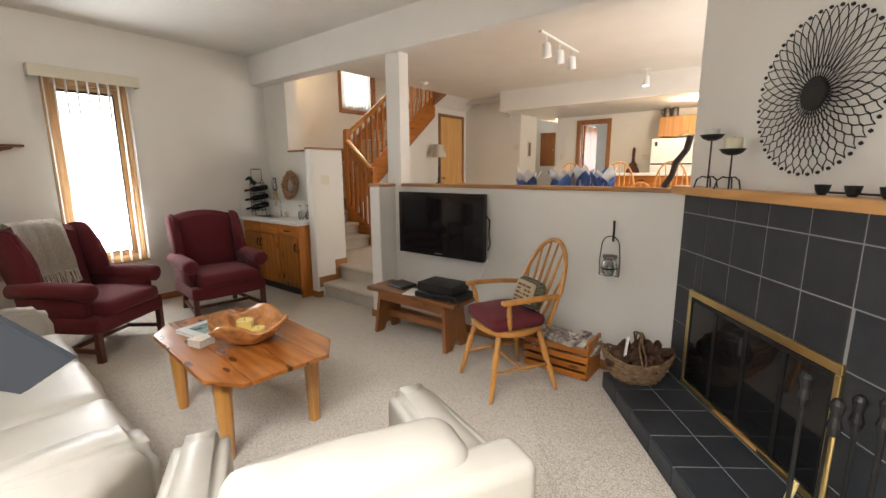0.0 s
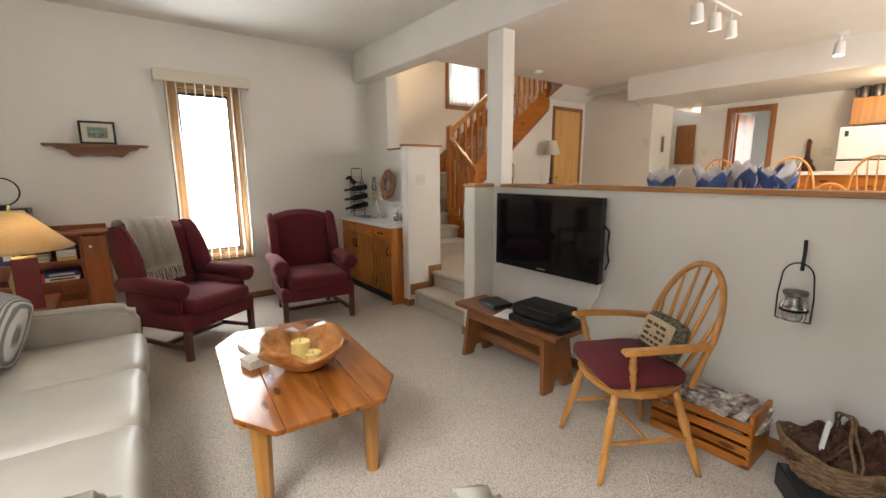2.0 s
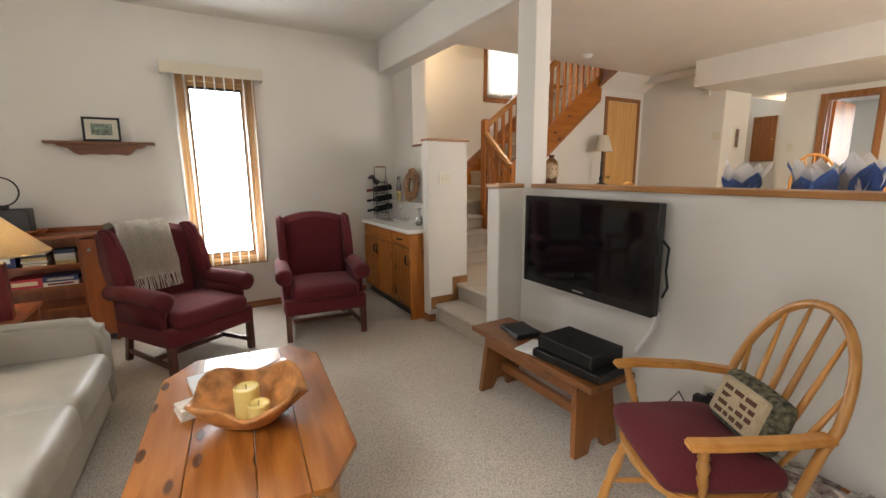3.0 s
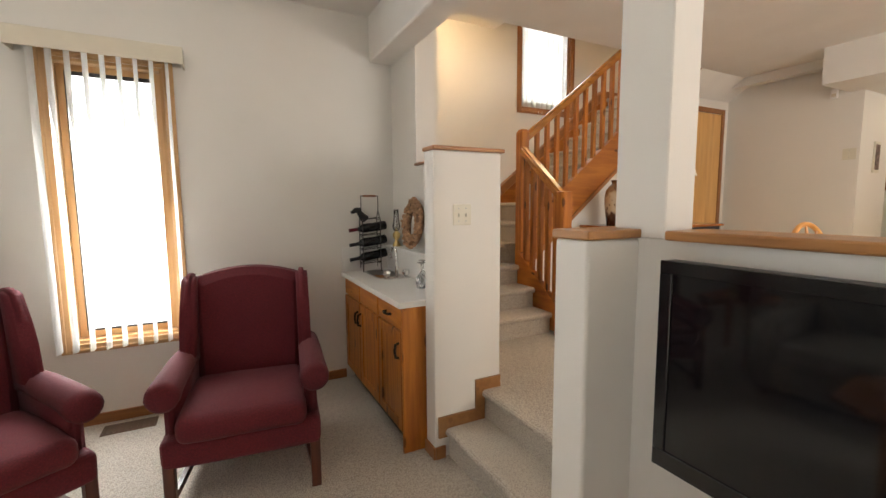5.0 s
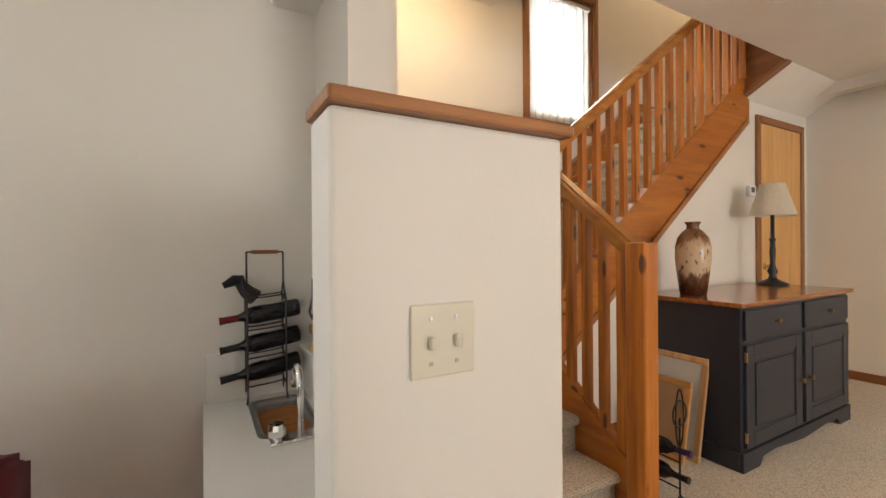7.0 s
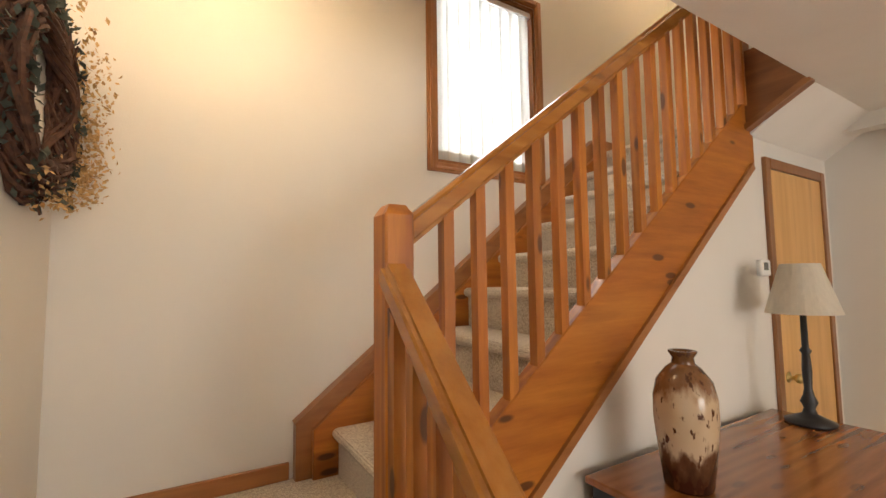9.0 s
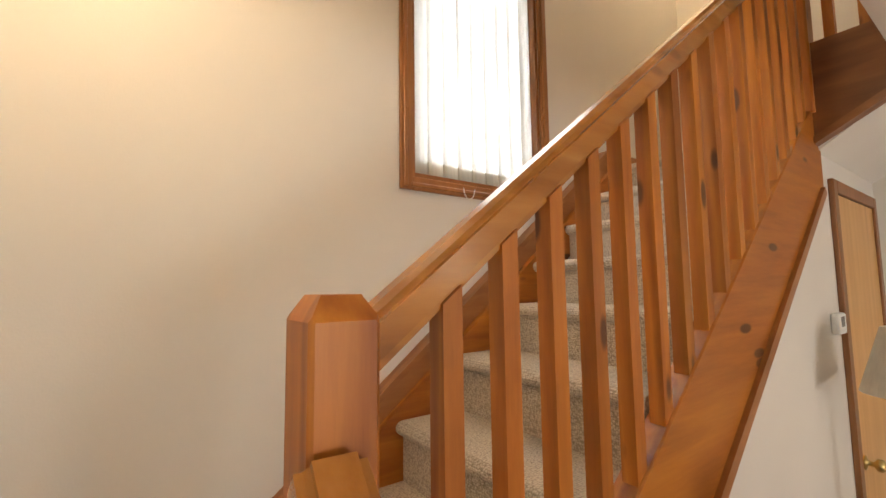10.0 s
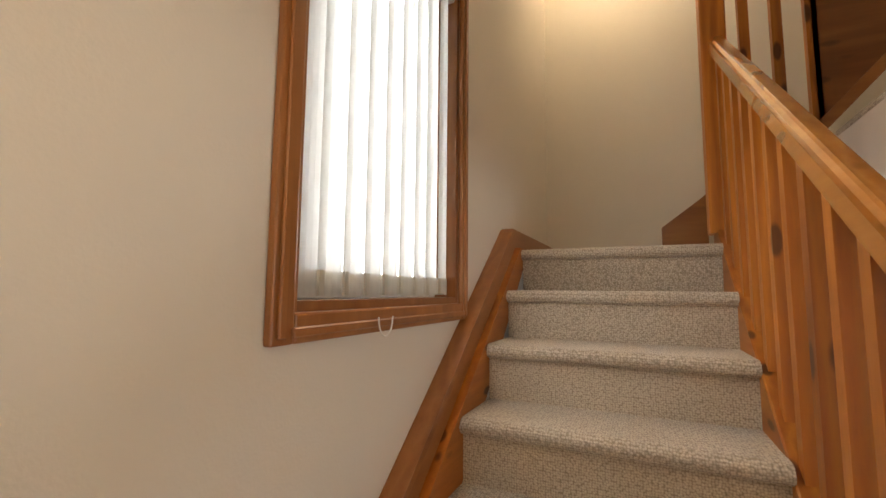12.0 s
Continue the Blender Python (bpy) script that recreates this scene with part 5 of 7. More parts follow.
def bottle(m, label, foil):
    o = base("wine_bottle", m, label, "bottle")
    b = bmesh.new()
    lathe(b, [(0, 0.0), (0.034, 0.0), (0.0375, 0.008), (0.0375, 0.18), (0.033, 0.205), (0.018, 0.228), (0.014, 0.245), (0.0135, 0.255)], 20)
    part("glass_body", b, BOTTLE, o, smooth=True)
    b = bmesh.new()
    lathe(b, [(0.0142, 0.24), (0.0145, 0.30), (0.016, 0.302), (0.016, 0.312), (0, 0.312)], 16)
    part("foil", b, FOIL[foil], o)
    b = bmesh.new()
    lathe(b, [(0.0379, 0.06), (0.0379, 0.135)], 20)
    bmesh.ops.delete(b, geom=[f for f in b.faces if f.calc_center_median().x < 0.0], context="FACES")
    bmesh.ops.solidify(b, geom=b.faces[:], thickness=0.0006)
    part("label", b, PAPER, o)
    return o


for k, (z, f) in enumerate(((0.118, 1), (0.233, 1), (0.348, 0))):
    bottle(RM @ pose(0.135, 0.0, z + 0.03, 0, -99 + k, 0) @ pose(0, 0, 0, 0, 0, 70), "dark wine bottle lying in the wire rack", f)

# cork wreath leaning on the ledge
cw = base("cork_wreath", pose(-4.05, 3.565, 1.108 + 0.20, 83, 0, -4), "round wreath made of wine corks", "wreath")
CORK = plain("cork", (0.36, 0.20, 0.105), 0.85, vary=0.35, scale=30.0, fine=0.3)
b0 = bmesh.new()
lathe(b0, [(0, -0.02), (0.0105, -0.02), (0.0115, 0), (0.0105, 0.02), (0, 0.02)], 8)
me_cork = bpy.data.meshes.new("cork")
b0.to_mesh(me_cork)
b0.free()
me_cork.materials.append(CORK)
rr = random.Random(11)
for k in range(210):
    a = rr.uniform(0, 2 * math.pi)
    R = rr.uniform(0.095, 0.182)
    dz = rr.uniform(-0.006, 0.034) * (1 - abs(R - 0.138) / 0.07)
    share("cork", me_cork, pose(R * math.cos(a), R * math.sin(a), dz, rr.uniform(60, 120), rr.uniform(-25, 25), rr.uniform(0, 360)), cw)
bm = bmesh.new()
tube(bm, [(0.138 * math.cos(a), 0.138 * math.sin(a), -0.008) for a in [2 * math.pi * k / 30 for k in range(30)]], 0.03, 8, closed=True)
part("ring", bm, plain("dark_cork", (0.16, 0.085, 0.045), 0.9, vary=0.4, scale=40.0), cw)


def stem_glass(m):
    o = base("wine_glass", m, "clear stemmed glass standing upside down on the worktop", "glass", "glasses by the sink")
    b = bmesh.new()
    lathe(b, [(0.028, 0.0), (0.036, 0.03), (0.034, 0.065), (0.018, 0.09), (0.004, 0.098), (0.0035, 0.16), (0.03, 0.168), (0.03, 0.170), (0.0, 0.171)], 20)
    bmesh.ops.solidify(b, geom=b.faces[:], thickness=0.0012)
    part("bowl", b, CLEAR, o, smooth=True)


stem_glass(pose(-3.80, 3.53, 0.90))
stem_glass(pose(-3.70, 3.47, 0.90))
stem_glass(pose(-3.66, 3.54, 0.90))
ol = base("oil_lamp", pose(-4.47, 3.60, 1.108), "small brass oil lamp with a clear chimney", "lamp")
bm = bmesh.new()
lathe(bm, [(0, 0), (0.034, 0), (0.034, 0.01), (0.012, 0.05), (0.03, 0.075), (0.032, 0.10), (0.012, 0.125), (0, 0.128)], 20)
part("font", bm, BRASS, ol, smooth=True)
bm = bmesh.new()
lathe(bm, [(0.022, 0.125), (0.034, 0.16), (0.022, 0.22), (0.02, 0.30)], 20)
bmesh.ops.solidify(bm, geom=bm.faces[:], thickness=0.0015)
part("chimney", bm, CLEAR, ol, smooth=True)


def plate(name, m, w, h, label, kind_cat, toggles=0, sockets=0):
    """A wall plate facing local -y."""
    o = base(name, m, label, kind_cat)
    part("cover", one_box(-w / 2, w / 2, -0.006, 0, -h / 2, h / 2, 0.003, 2), IVORY, o)
    for k in range(toggles):
        x = (k - (toggles - 1) / 2) * 0.046
        part("toggle", one_box(x - 0.005, x + 0.005, -0.018, -0.006, -0.012, 0.008, 0.002), IVORY, o)
        for sz in (-0.035, 0.035):
            part("screw", one_box(x - 0.003, x + 0.003, -0.0075, -0.006, sz - 0.003, sz + 0.003), STEEL, o)
    for k in range(sockets):
        z = (k - (sockets - 1) / 2) * 0.04
        part("socket", one_box(-0.016, 0.016, -0.009, -0.006, z - 0.014, z + 0.014, 0.004), IVORY, o)
    return o


plate("light_switch", pose(-3.24, 3.513, 1.388, 0, 0, 90), 0.115, 0.115, "ivory double toggle switch plate on the low wall", "switch", 2)
plate("wall_outlet", pose(LW, 2.863, 0.418, 0, 0, 90), 0.07, 0.115, "ivory wall outlet near the wet bar", "outlet", 0, 2)
plate("wall_outlet", pose(-0.70, TVY0, 0.36), 0.07, 0.115, "ivory wall outlet behind the chair", "outlet", 0, 2)
bm = bmesh.new()
box(bm, -0.06, -0.01, -0.05, -0.007, -0.06, 0.0, 0.006, 2)
box(bm, 0.0, 0.045, -0.045, -0.007, -0.03, 0.03, 0.006, 2)
tube(bm, [(-0.03, -0.03, -0.05), (-0.08, -0.03, -0.10), (-0.14, -0.025, -0.03), (-0.18, -0.03, -0.10)], 0.004, 6)
tagged(part("power_adapter", bm, BLACK), "black power adapters with a looped cord in the outlet", "adapter").matrix_basis = pose(-0.70, TVY0, 0.37)

# floor vent
fv = base("floor_vent", pose(-4.52, 1.72, 0.0), "brown metal floor register by the window wall", "vent")
part("frame", one_box(-0.07, 0.07, -0.15, 0.15, 0, 0.006, 0.002), plain("brown_metal", (0.13, 0.08, 0.05), 0.5, 0.5), fv)
for k in range(9):
    part("slat", one_box(-0.055, 0.055, -0.13 + 0.032 * k, -0.118 + 0.032 * k, 0.006, 0.010), bpy.data.materials["brown_metal"], fv)

# ---------------------------------------------------------------- wall shelf, bookcase, lamp
ws = base("wall_shelf", pose(LW, 0.79, 1.74), "dark wooden wall shelf with shaped brackets", "shelf")
part("board", one_box(0, 0.14, -0.39, 0.39, -0.022, 0.0, 0.005, 2), WALNUT, ws)
bm = bmesh.new()
prism(bm, [(-0.33, -0.022), (0.33, -0.022), (0.30, -0.045), (0.24, -0.06), (0.20, -0.10), (0.17, -0.115), (0.08, -0.105), (0.0, -0.112), (-0.08, -0.105), (-0.17, -0.115), (-0.20, -0.10), (-0.24, -0.06), (-0.30, -0.045)], "x", 0.0, 0.085)
part("shaped_apron", bm, WALNUT, ws)
pf = base("picture_frame", pose(LW + 0.075, 0.80, 1.742, 0, -8, 0), "small framed landscape print leaning on the shelf", "picture")
for a in ((-0.135, 0.135, 0.0, 0.018), (-0.135, 0.135, 0.192, 0.21), (-0.135, -0.117, 0.018, 0.192), (0.117, 0.135, 0.018, 0.192)):
    part("frame_bar", one_box(0.0, 0.014, a[0], a[1], a[2], a[3], 0.003), BLACK, pf)
part("mat_board", one_box(0.0, 0.006, -0.117, 0.117, 0.018, 0.192), plain("cream_mat", (0.62, 0.58, 0.48), 0.8), pf)
part("print", one_box(0.006, 0.0075, -0.075, 0.075, 0.055, 0.155), plain("faded_landscape", (0.20, 0.25, 0.20), 0.7, vary=0.8, scale=30.0), pf)

CHERRY = wood("cherry_cabinet", (0.20, 0.052, 0.014), (0.30, 0.085, 0.024), (0.38, 0.12, 0.036), "z", knots=0.0)
bc = base("bookcase", pose(-4.30, 0.20, 0, 0, 0, 0), "low cherry bookcase with games and books on its shelves", "bookcase")
BY0, BY1, BD = -0.50, 0.56, 0.34
part("top", one_box(-BD, 0.012, BY0 - 0.01, BY1 + 0.012, 0.935, 0.96, 0.004), CHERRY, bc)
part("gallery_rail", one_box(-BD, -BD + 0.018, BY0, BY1, 0.96, 1.0), CHERRY, bc)
part("back_panel", one_box(-BD, -BD + 0.012, BY0, BY1, 0.05, 0.935), CHERRY, bc)
for yy in (BY0, 0.36, BY1 - 0.02):
    part("side", one_box(-BD + 0.012, 0, yy, yy + 0.02, 0.0, 0.935), CHERRY, bc)
for z in (0.06, 0.33, 0.52, 0.70):
    part("shelf", one_box(-BD + 0.012, -0.01, BY0 + 0.02, 0.36, z, z + 0.02), CHERRY, bc)
dr = part("door", one_box(0.0, 0.018, 0.385, BY1 - 0.005, 0.07, 0.92, 0.003), CHERRY, bc)
bm = bmesh.new()
lathe(bm, [(0, 0), (0.006, 0), (0.006, 0.008), (0.013, 0.014), (0.013, 0.02), (0, 0.024)], 14, pose(0.018, 0.44, 0.83, 0, 90, 0))
part("knob", bm, WHITE, dr, "white ceramic knob")
BKM = pose(-4.30, 0.20, 0)


def game_box(y0, y1, z0, h, d, col, label, stripe=None):
    o = base("game_box", BKM @ pose(-0.03, 0, 0), label, "game box")
    nm = "printed_box_%02d" % int(col[0] * 99)
    mt = bpy.data.materials[nm] if nm in bpy.data.materials else plain(nm, col, 0.4, vary=0.06)
    part("carton", one_box(-d, 0, y0, y1, z0, z0 + h, 0.002), mt, o)
    if stripe:
        part("label_strip", one_box(0.0, 0.0012, y0 + 0.03, y1 - 0.03, z0 + h * 0.3, z0 + h * 0.72), stripe, o)


CREAMP = plain("cream_print", (0.70, 0.60, 0.42), 0.6)
game_box(-0.12, 0.10, 0.54, 0.075, 0.22, (0.45, 0.03, 0.05), "red board game box on the bookcase shelf", CREAMP)
game_box(0.10, 0.33, 0.575, 0.045, 0.22, (0.02, 0.03, 0.13), "dark blue board game box on the bookcase shelf", PAPER)
game_box(0.10, 0.33, 0.54, 0.034, 0.22, (0.66, 0.64, 0.60), "white board game box on the bookcase shelf", FOIL[0])
game_box(-0.16, -0.04, 0.72, 0.125, 0.16, (0.012, 0.012, 0.012), "black game box with white chevrons", WHITE)
rr = random.Random(2)
for k in range(5):
    o = base("book", BKM, "paperback book lying in a stack on the shelf", "book", "books on the bookcase")
    c = [(0.55, 0.50, 0.42), (0.62, 0.60, 0.55), (0.50, 0.36, 0.16), (0.05, 0.05, 0.06), (0.60, 0.57, 0.50)][k]
    part("volume", one_box(-0.20, -0.03 + rr.uniform(-0.02, 0.01), -0.02 + rr.uniform(0, 0.02), 0.15, 0.72 + 0.023 * k, 0.72 + 0.023 * k + 0.021, 0.002), plain("book_cover_%d" % k, c, 0.5), o)
for k in range(4):
    o = base("book", BKM, "thick paperback book in a leaning stack", "book", "books on the bookcase")
    part("volume", one_box(-0.20, -0.03, 0.20, 0.335, 0.72 + 0.03 * k, 0.72 + 0.03 * k + 0.028, 0.002), plain("book_edge_%d" % k, [(0.55, 0.38, 0.14), (0.60, 0.55, 0.44), (0.62, 0.60, 0.56), (0.03, 0.05, 0.10)][k], 0.5), o)
wb = base("wooden_dish", BKM @ pose(-0.14, 0.05, 0.96), "small turned wooden dish on the bookcase", "dish")
bm = bmesh.new()
lathe(bm, [(0, 0), (0.05, 0), (0.11, 0.035), (0.115, 0.05), (0.10, 0.045), (0.045, 0.012), (0, 0.01)], 24)
part("dish", bm, CHERRY, wb, smooth=True)
mo = base("small_television", BKM @ pose(-0.16, -0.13, 0.96), "small dark monitor on the bookcase", "monitor")
part("case", one_box(-0.10, 0.06, -0.20, 0.20, 0.012, 0.225, 0.01, 2), BLACK, mo)
part("foot", one_box(-0.07, 0.03, -0.15, 0.15, 0, 0.012), BLACK, mo)
rg = base("ring_ornament", BKM @ pose(-0.15, -0.09, 1.185), "black iron ring ornament on a small base", "ornament")
bm = bmesh.new()
tube(bm, [(0, 0.115 * math.cos(a), 0.14 + 0.115 * math.sin(a)) for a in [2 * math.pi * k / 32 for k in range(32)]], 0.006, 8, closed=True)
part("ring", bm, IRON, rg)
part("base", one_box(-0.03, 0.03, -0.035, 0.035, 0, 0.026, 0.004), IRON, rg)
# end table and lit lamp by the sofa
et = base("end_table", pose(-3.38, 0.20, 0), "small dark end table between sofa and bookcase", "table")
part("top", one_box(-0.24, 0.24, -0.26, 0.26, 0.56, 0.585, 0.005), CHERRY, et)
for sx in (-1, 1):
    for sy in (-1, 1):
        part("leg", one_box(sx * 0.2 - 0.02, sx * 0.2 + 0.02, sy * 0.22 - 0.02, sy * 0.22 + 0.02, 0, 0.56), CHERRY, et)
tl = base("table_lamp", pose(-3.36, 0.30, 0.585), "lit table lamp with a mottled parchment shade", "lamp")
bm = bmesh.new()
lathe(bm, [(0, 0), (0.09, 0), (0.09, 0.015), (0.03, 0.03), (0.05, 0.09), (0.065, 0.16), (0.04, 0.24), (0.014, 0.27), (0.012, 0.40), (0, 0.40)], 24)
part("stem", bm, BRASS, tl, smooth=True)
bm = bmesh.new()
lathe(bm, [(0.31, 0.385), (0.285, 0.41), (0.17, 0.53), (0.075, 0.635)], 32)
bmesh.ops.solidify(bm, geom=bm.faces[:], thickness=0.003)
part("shade", bm, see_through("parchment", (0.74, 0.58, 0.36), 0.6, 0.7), tl, smooth=True)
bm = bmesh.new()
lathe(bm, [(0.078, 0.635), (0.078, 0.642), (0.0, 0.642)], 24)
tube(bm, [(0.03 * math.cos(a), 0, 0.642 + 0.035 * math.sin(a)) for a in [math.pi * k / 8 for k in range(9)]], 0.006, 6)
part("finial", bm, BRASS, tl)
bm = bmesh.new()
lathe(bm, [(0, 0.43), (0.02, 0.44), (0.03, 0.48), (0.02, 0.51), (0, 0.52)], 16)
part("light_bulb", bm, glow("lit_bulb", (1.0, 0.78, 0.48), 30.0), tl)
rb = base("storage_box", pose(-3.22, 0.355, 0.585, 0, 0, 8), "dark red book-shaped box with gilt edges", "box")
part("box_body", one_box(-0.06, 0.06, -0.07, 0.06, 0, 0.345, 0.004), plain("dark_red_leatherette", (0.16, 0.018, 0.018), 0.4), rb)
part("gilt_edge", one_box(-0.052, 0.052, -0.062, 0.052, 0.345, 0.349), BRASS, rb)
# striped pillow on the sofa
sp = base("cushion", pose(-2.50, 0.28, 0.47, 68, 0, 30), "grey striped pillow leaning in the sofa corner", "pillow")
mat, nt, b_ = nodes_of("grey_stripe")
wv = tex(nt, "Wave", 14.0)
nt.links.new(ramp(nt, wv.outputs["Fac"], ((0.3, (0.16, 0.15, 0.14)), (0.7, (0.48, 0.45, 0.40)))), b_.inputs["Base Color"])
b_.inputs["Roughness"].default_value = 0.9
part("body", soft_box(-0.2, 0.2, 0.0, 0.36, 0, 0.12, 0.05, 0.04, 6), mat, sp, smooth=True)

# ---------------------------------------------------------------- fireplace
def fm(u, d, z, rz=0):
    """Pose on the fireplace: u along the face, d out from it, z up; local x along the face, local -y out."""
    return FM @ pose(u, -d, z, 0, 0, rz)


FW = 2.35
ch = tagged(part("wall_chimney", one_box(0, FW + 0.5, 0.012, 0.5, 0, CEIL1, 0, 1), WALL), "pale wall above the diagonal corner fireplace", "wall", kind="structure")
ch.matrix_basis = FM
fp = base("fireplace", FM, "dark slate-tiled corner fireplace with a brass-framed firebox", "fireplace", kind="structure")
FX0, FX1, FZ0, FZ1 = 0.20, 1.25, 0.15, 0.745
bm = bmesh.new()
us = [0, FX0, FX1, FW]
for i in range(3):
    for z0, z1 in ((0, FZ0), (FZ0, FZ1), (FZ1, 1.335)):
        if i == 1 and z0 == FZ0:
            continue
        box(bm, us[i], us[i + 1], -0.0092, 0.012, z0, z1)
part("grout_bed", bm, GROUT, fp)
T = 0.2425
tile_meshes = {}


def tile_mesh(w, h, th=0.008):
    key = (round(w, 3), round(h, 3))
    if key not in tile_meshes:
        b = bmesh.new()
        box(b, 0, w, -th, 0, 0, h, 0.0018)
        me = bpy.data.meshes.new("tile")
        b.to_mesh(me)
        b.free()
        me.materials.append(SLATE_T)
        tile_meshes[key] = me
    return tile_meshes[key]


mat, nt, b_ = nodes_of("slate_tile_piece")
n1 = tex(nt, "Noise", 6.0, rand=True, Detail=6.0)
n2 = tex(nt, "Noise", 70.0, rand=True, Detail=3.0)
nt.links.new(ramp(nt, n1.outputs["Fac"], ((0.25, (0.018, 0.020, 0.023)), (0.75, (0.034, 0.037, 0.042)))), b_.inputs["Base Color"])
b_.inputs["Roughness"].default_value = 0.42
b_.inputs["Specular IOR Level"].default_value = 0.35
bump(nt, b_, n2.outputs["Fac"], 0.25, 0.004)
SLATE_T = mat
G = 0.006
ue = [0.0] + [0.0275 + T * k for k in range(1, 10)] + [FW]
ze = [0.112, 0.257, 0.497, 0.736, 0.976, 1.215, 1.335]
for i in range(len(ue) - 1):
    for j in range(len(ze) - 1):
        spans = [(ue[i], ue[i + 1], ze[j], ze[j + 1])]
        a, b2, c, d = spans[0]
        if a < FX1 and b2 > FX0 and c < FZ1 and d > FZ0:
            out = []
            if a < FX0 - 0.03:
                out.append((a, FX0, c, d))
            if b2 > FX1 + 0.03:
                out.append((FX1, b2, c, d))
            lo, hi = max(a, FX0), min(b2, FX1)
            if hi - lo > 0.02:
                if d > FZ1 + 0.02:
                    out.append((lo, hi, FZ1, d))
                if c < FZ0 - 0.02:
                    out.append((lo, hi, c, FZ0))
            spans = out
        for a, b2, c, d in spans:
            share("tile", tile_mesh(b2 - a - G, d - c - G), pose(a + G / 2, -0.004, c + G / 2), fp)
# firebox behind glass doors
bm = bmesh.new()
for q in ((FX0, FX1, 0.44, 0.46, FZ0, FZ1), (FX0 - 0.02, FX0, 0.0, 0.46, FZ0, FZ1), (FX1, FX1 + 0.02, 0.0, 0.46, FZ0, FZ1), (FX0, FX1, 0.0, 0.46, FZ0 - 0.02, FZ0), (FX0, FX1, 0.0, 0.46, FZ1, FZ1 + 0.02)):
    box(bm, *q)
part("firebox", bm, plain("sooty_steel", (0.012, 0.011, 0.010), 0.8, vary=0.4), fp)
for q in ((FX0 - 0.01, FX1 + 0.01, FZ1 - 0.03, FZ1 + 0.012), (FX0 - 0.01, FX1 + 0.01, FZ0 - 0.012, FZ0 + 0.018), (FX0 - 0.01, FX0 + 0.016, FZ0 + 0.018, FZ1 - 0.03), (FX1 - 0.016, FX1 + 0.01, FZ0 + 0.018, FZ1 - 0.03)):
    part("brass_frame", one_box(q[0], q[1], -0.03, -0.012, q[2], q[3], 0.004, 2), BRASS, fp)
part("vent_slot", one_box(FX0 + 0.02, FX1 - 0.02, -0.027, -0.012, FZ1 - 0.055, FZ1 - 0.032, 0.002), IRON, fp)
for k in range(4):
    a = FX0 + 0.018 + k * 0.2535
    dr = part("glass_door", one_box(a + 0.012, a + 0.24, -0.020, -0.015, FZ0 + 0.03, FZ1 - 0.06), plain("smoked_glass", (0.008, 0.008, 0.008), 0.05) if k == 0 else bpy.data.materials["smoked_glass"], fp)
    b = bmesh.new()
    for q in ((a, a + 0.012), (a + 0.24, a + 0.252)):
        box(b, q[0], q[1], -0.024, -0.012, FZ0 + 0.02, FZ1 - 0.055)
    part("door_stile", b, IRON, dr)
part("vent_grille", one_box(FX0 + 0.35, FX1 - 0.35, -0.034, -0.028, FZ0 - 0.008, FZ0 + 0.008, 0.002), OAK_X, fp)
# hearth
he = base("hearth", FM, "raised hearth of dark slate tiles with pale joints", "hearth", kind="structure")
HD, HZ = 0.456, 0.112
part("grout_bed", one_box(0.008, FW, -HD + 0.001, -0.013, 0, HZ - 0.0025), GROUT, he)
for i in range(10):
    a, b2 = 0.008 + T * i, min(0.008 + T * (i + 1), FW)
    if b2 - a < 0.05:
        continue
    for d0, d1 in ((HD, 0.232), (0.228, 0.0155)):
        share("tile", tile_mesh(b2 - a - G, d0 - d1), pose(a + G / 2, -d0, HZ, -90, 0, 0) @ pose(0, 0, 0, 180, 0, 0) @ Matrix.Translation((0, 0, -(d0 - d1))), he)
    share("tile", tile_mesh(b2 - a - G, HZ - 0.008), pose(a + G / 2, -HD + 0.004, 0.001), he)
for d0, d1 in ((HD, 0.232), (0.228, 0.0155)):
    share("tile", tile_mesh(d0 - d1, HZ - 0.008), pose(0.008, -d1, 0.001, 0, 0, -90), he)
mt = base("mantel_shelf", FM, "honey oak mantel shelf over the slate fireplace", "mantel", kind="structure")
bm = bmesh.new()
prism(bm, [(-0.10, 0.012), (FW, 0.012), (FW, -0.135), (0.06, -0.135), (-0.10, -0.02)], "z", 1.337, 1.383)
bmesh.ops.bevel(bm, geom=bm.edges[:], offset=0.006, segments=2, affect="EDGES")
part("board", bm, OAK_X, mt)

# hearth rug
hr = tagged(part("hearth_rug", one_box(0, 0.56, -1.5, 0, 0.0, 0.012, 0.005, 2), CARPET), "pale carpet mat lying before the hearth", "rug")
hr.matrix_basis = pose(-0.285, 2.826, 0.0, 0, 0, 36)

# sunburst of wire
sb = base("sunburst_ornament", fm(0.93, 0.02, 1.780), "black wire sunburst wall ornament", "wall art")
n = 40
RR = 0.320
for sgn in (-1, 1):
    for k in range(n):
        pts = []
        for i in range(15):
            t = i / 14
            r = 0.06 + (RR - 0.06) * t
            swing = sgn * 0.5 * (0.5 - 0.5 * math.cos(t * math.pi * 2 * 3.0)) * 2 * math.pi / n
            a = 2 * math.pi * (k + 0.5) / n + (swing if sgn > 0 else swing + 2 * math.pi / n) - math.pi / n
            pts.append((r * math.cos(a), -0.004 * math.sin(t * math.pi * 7) * sgn, r * math.sin(a)))
        bm = bmesh.new()
        tube(bm, pts, 0.0025, 4)
        part("ray", bm, IRON, sb)
bm = bmesh.new()
lathe(bm, [(0.0, 0.008), (0.062, 0.008), (0.066, 0.0), (0.062, -0.008), (0, -0.008)], 28, pose(0, 0, 0, 90, 0, 0))
part("hub", bm, IRON, sb)
b0 = bmesh.new()
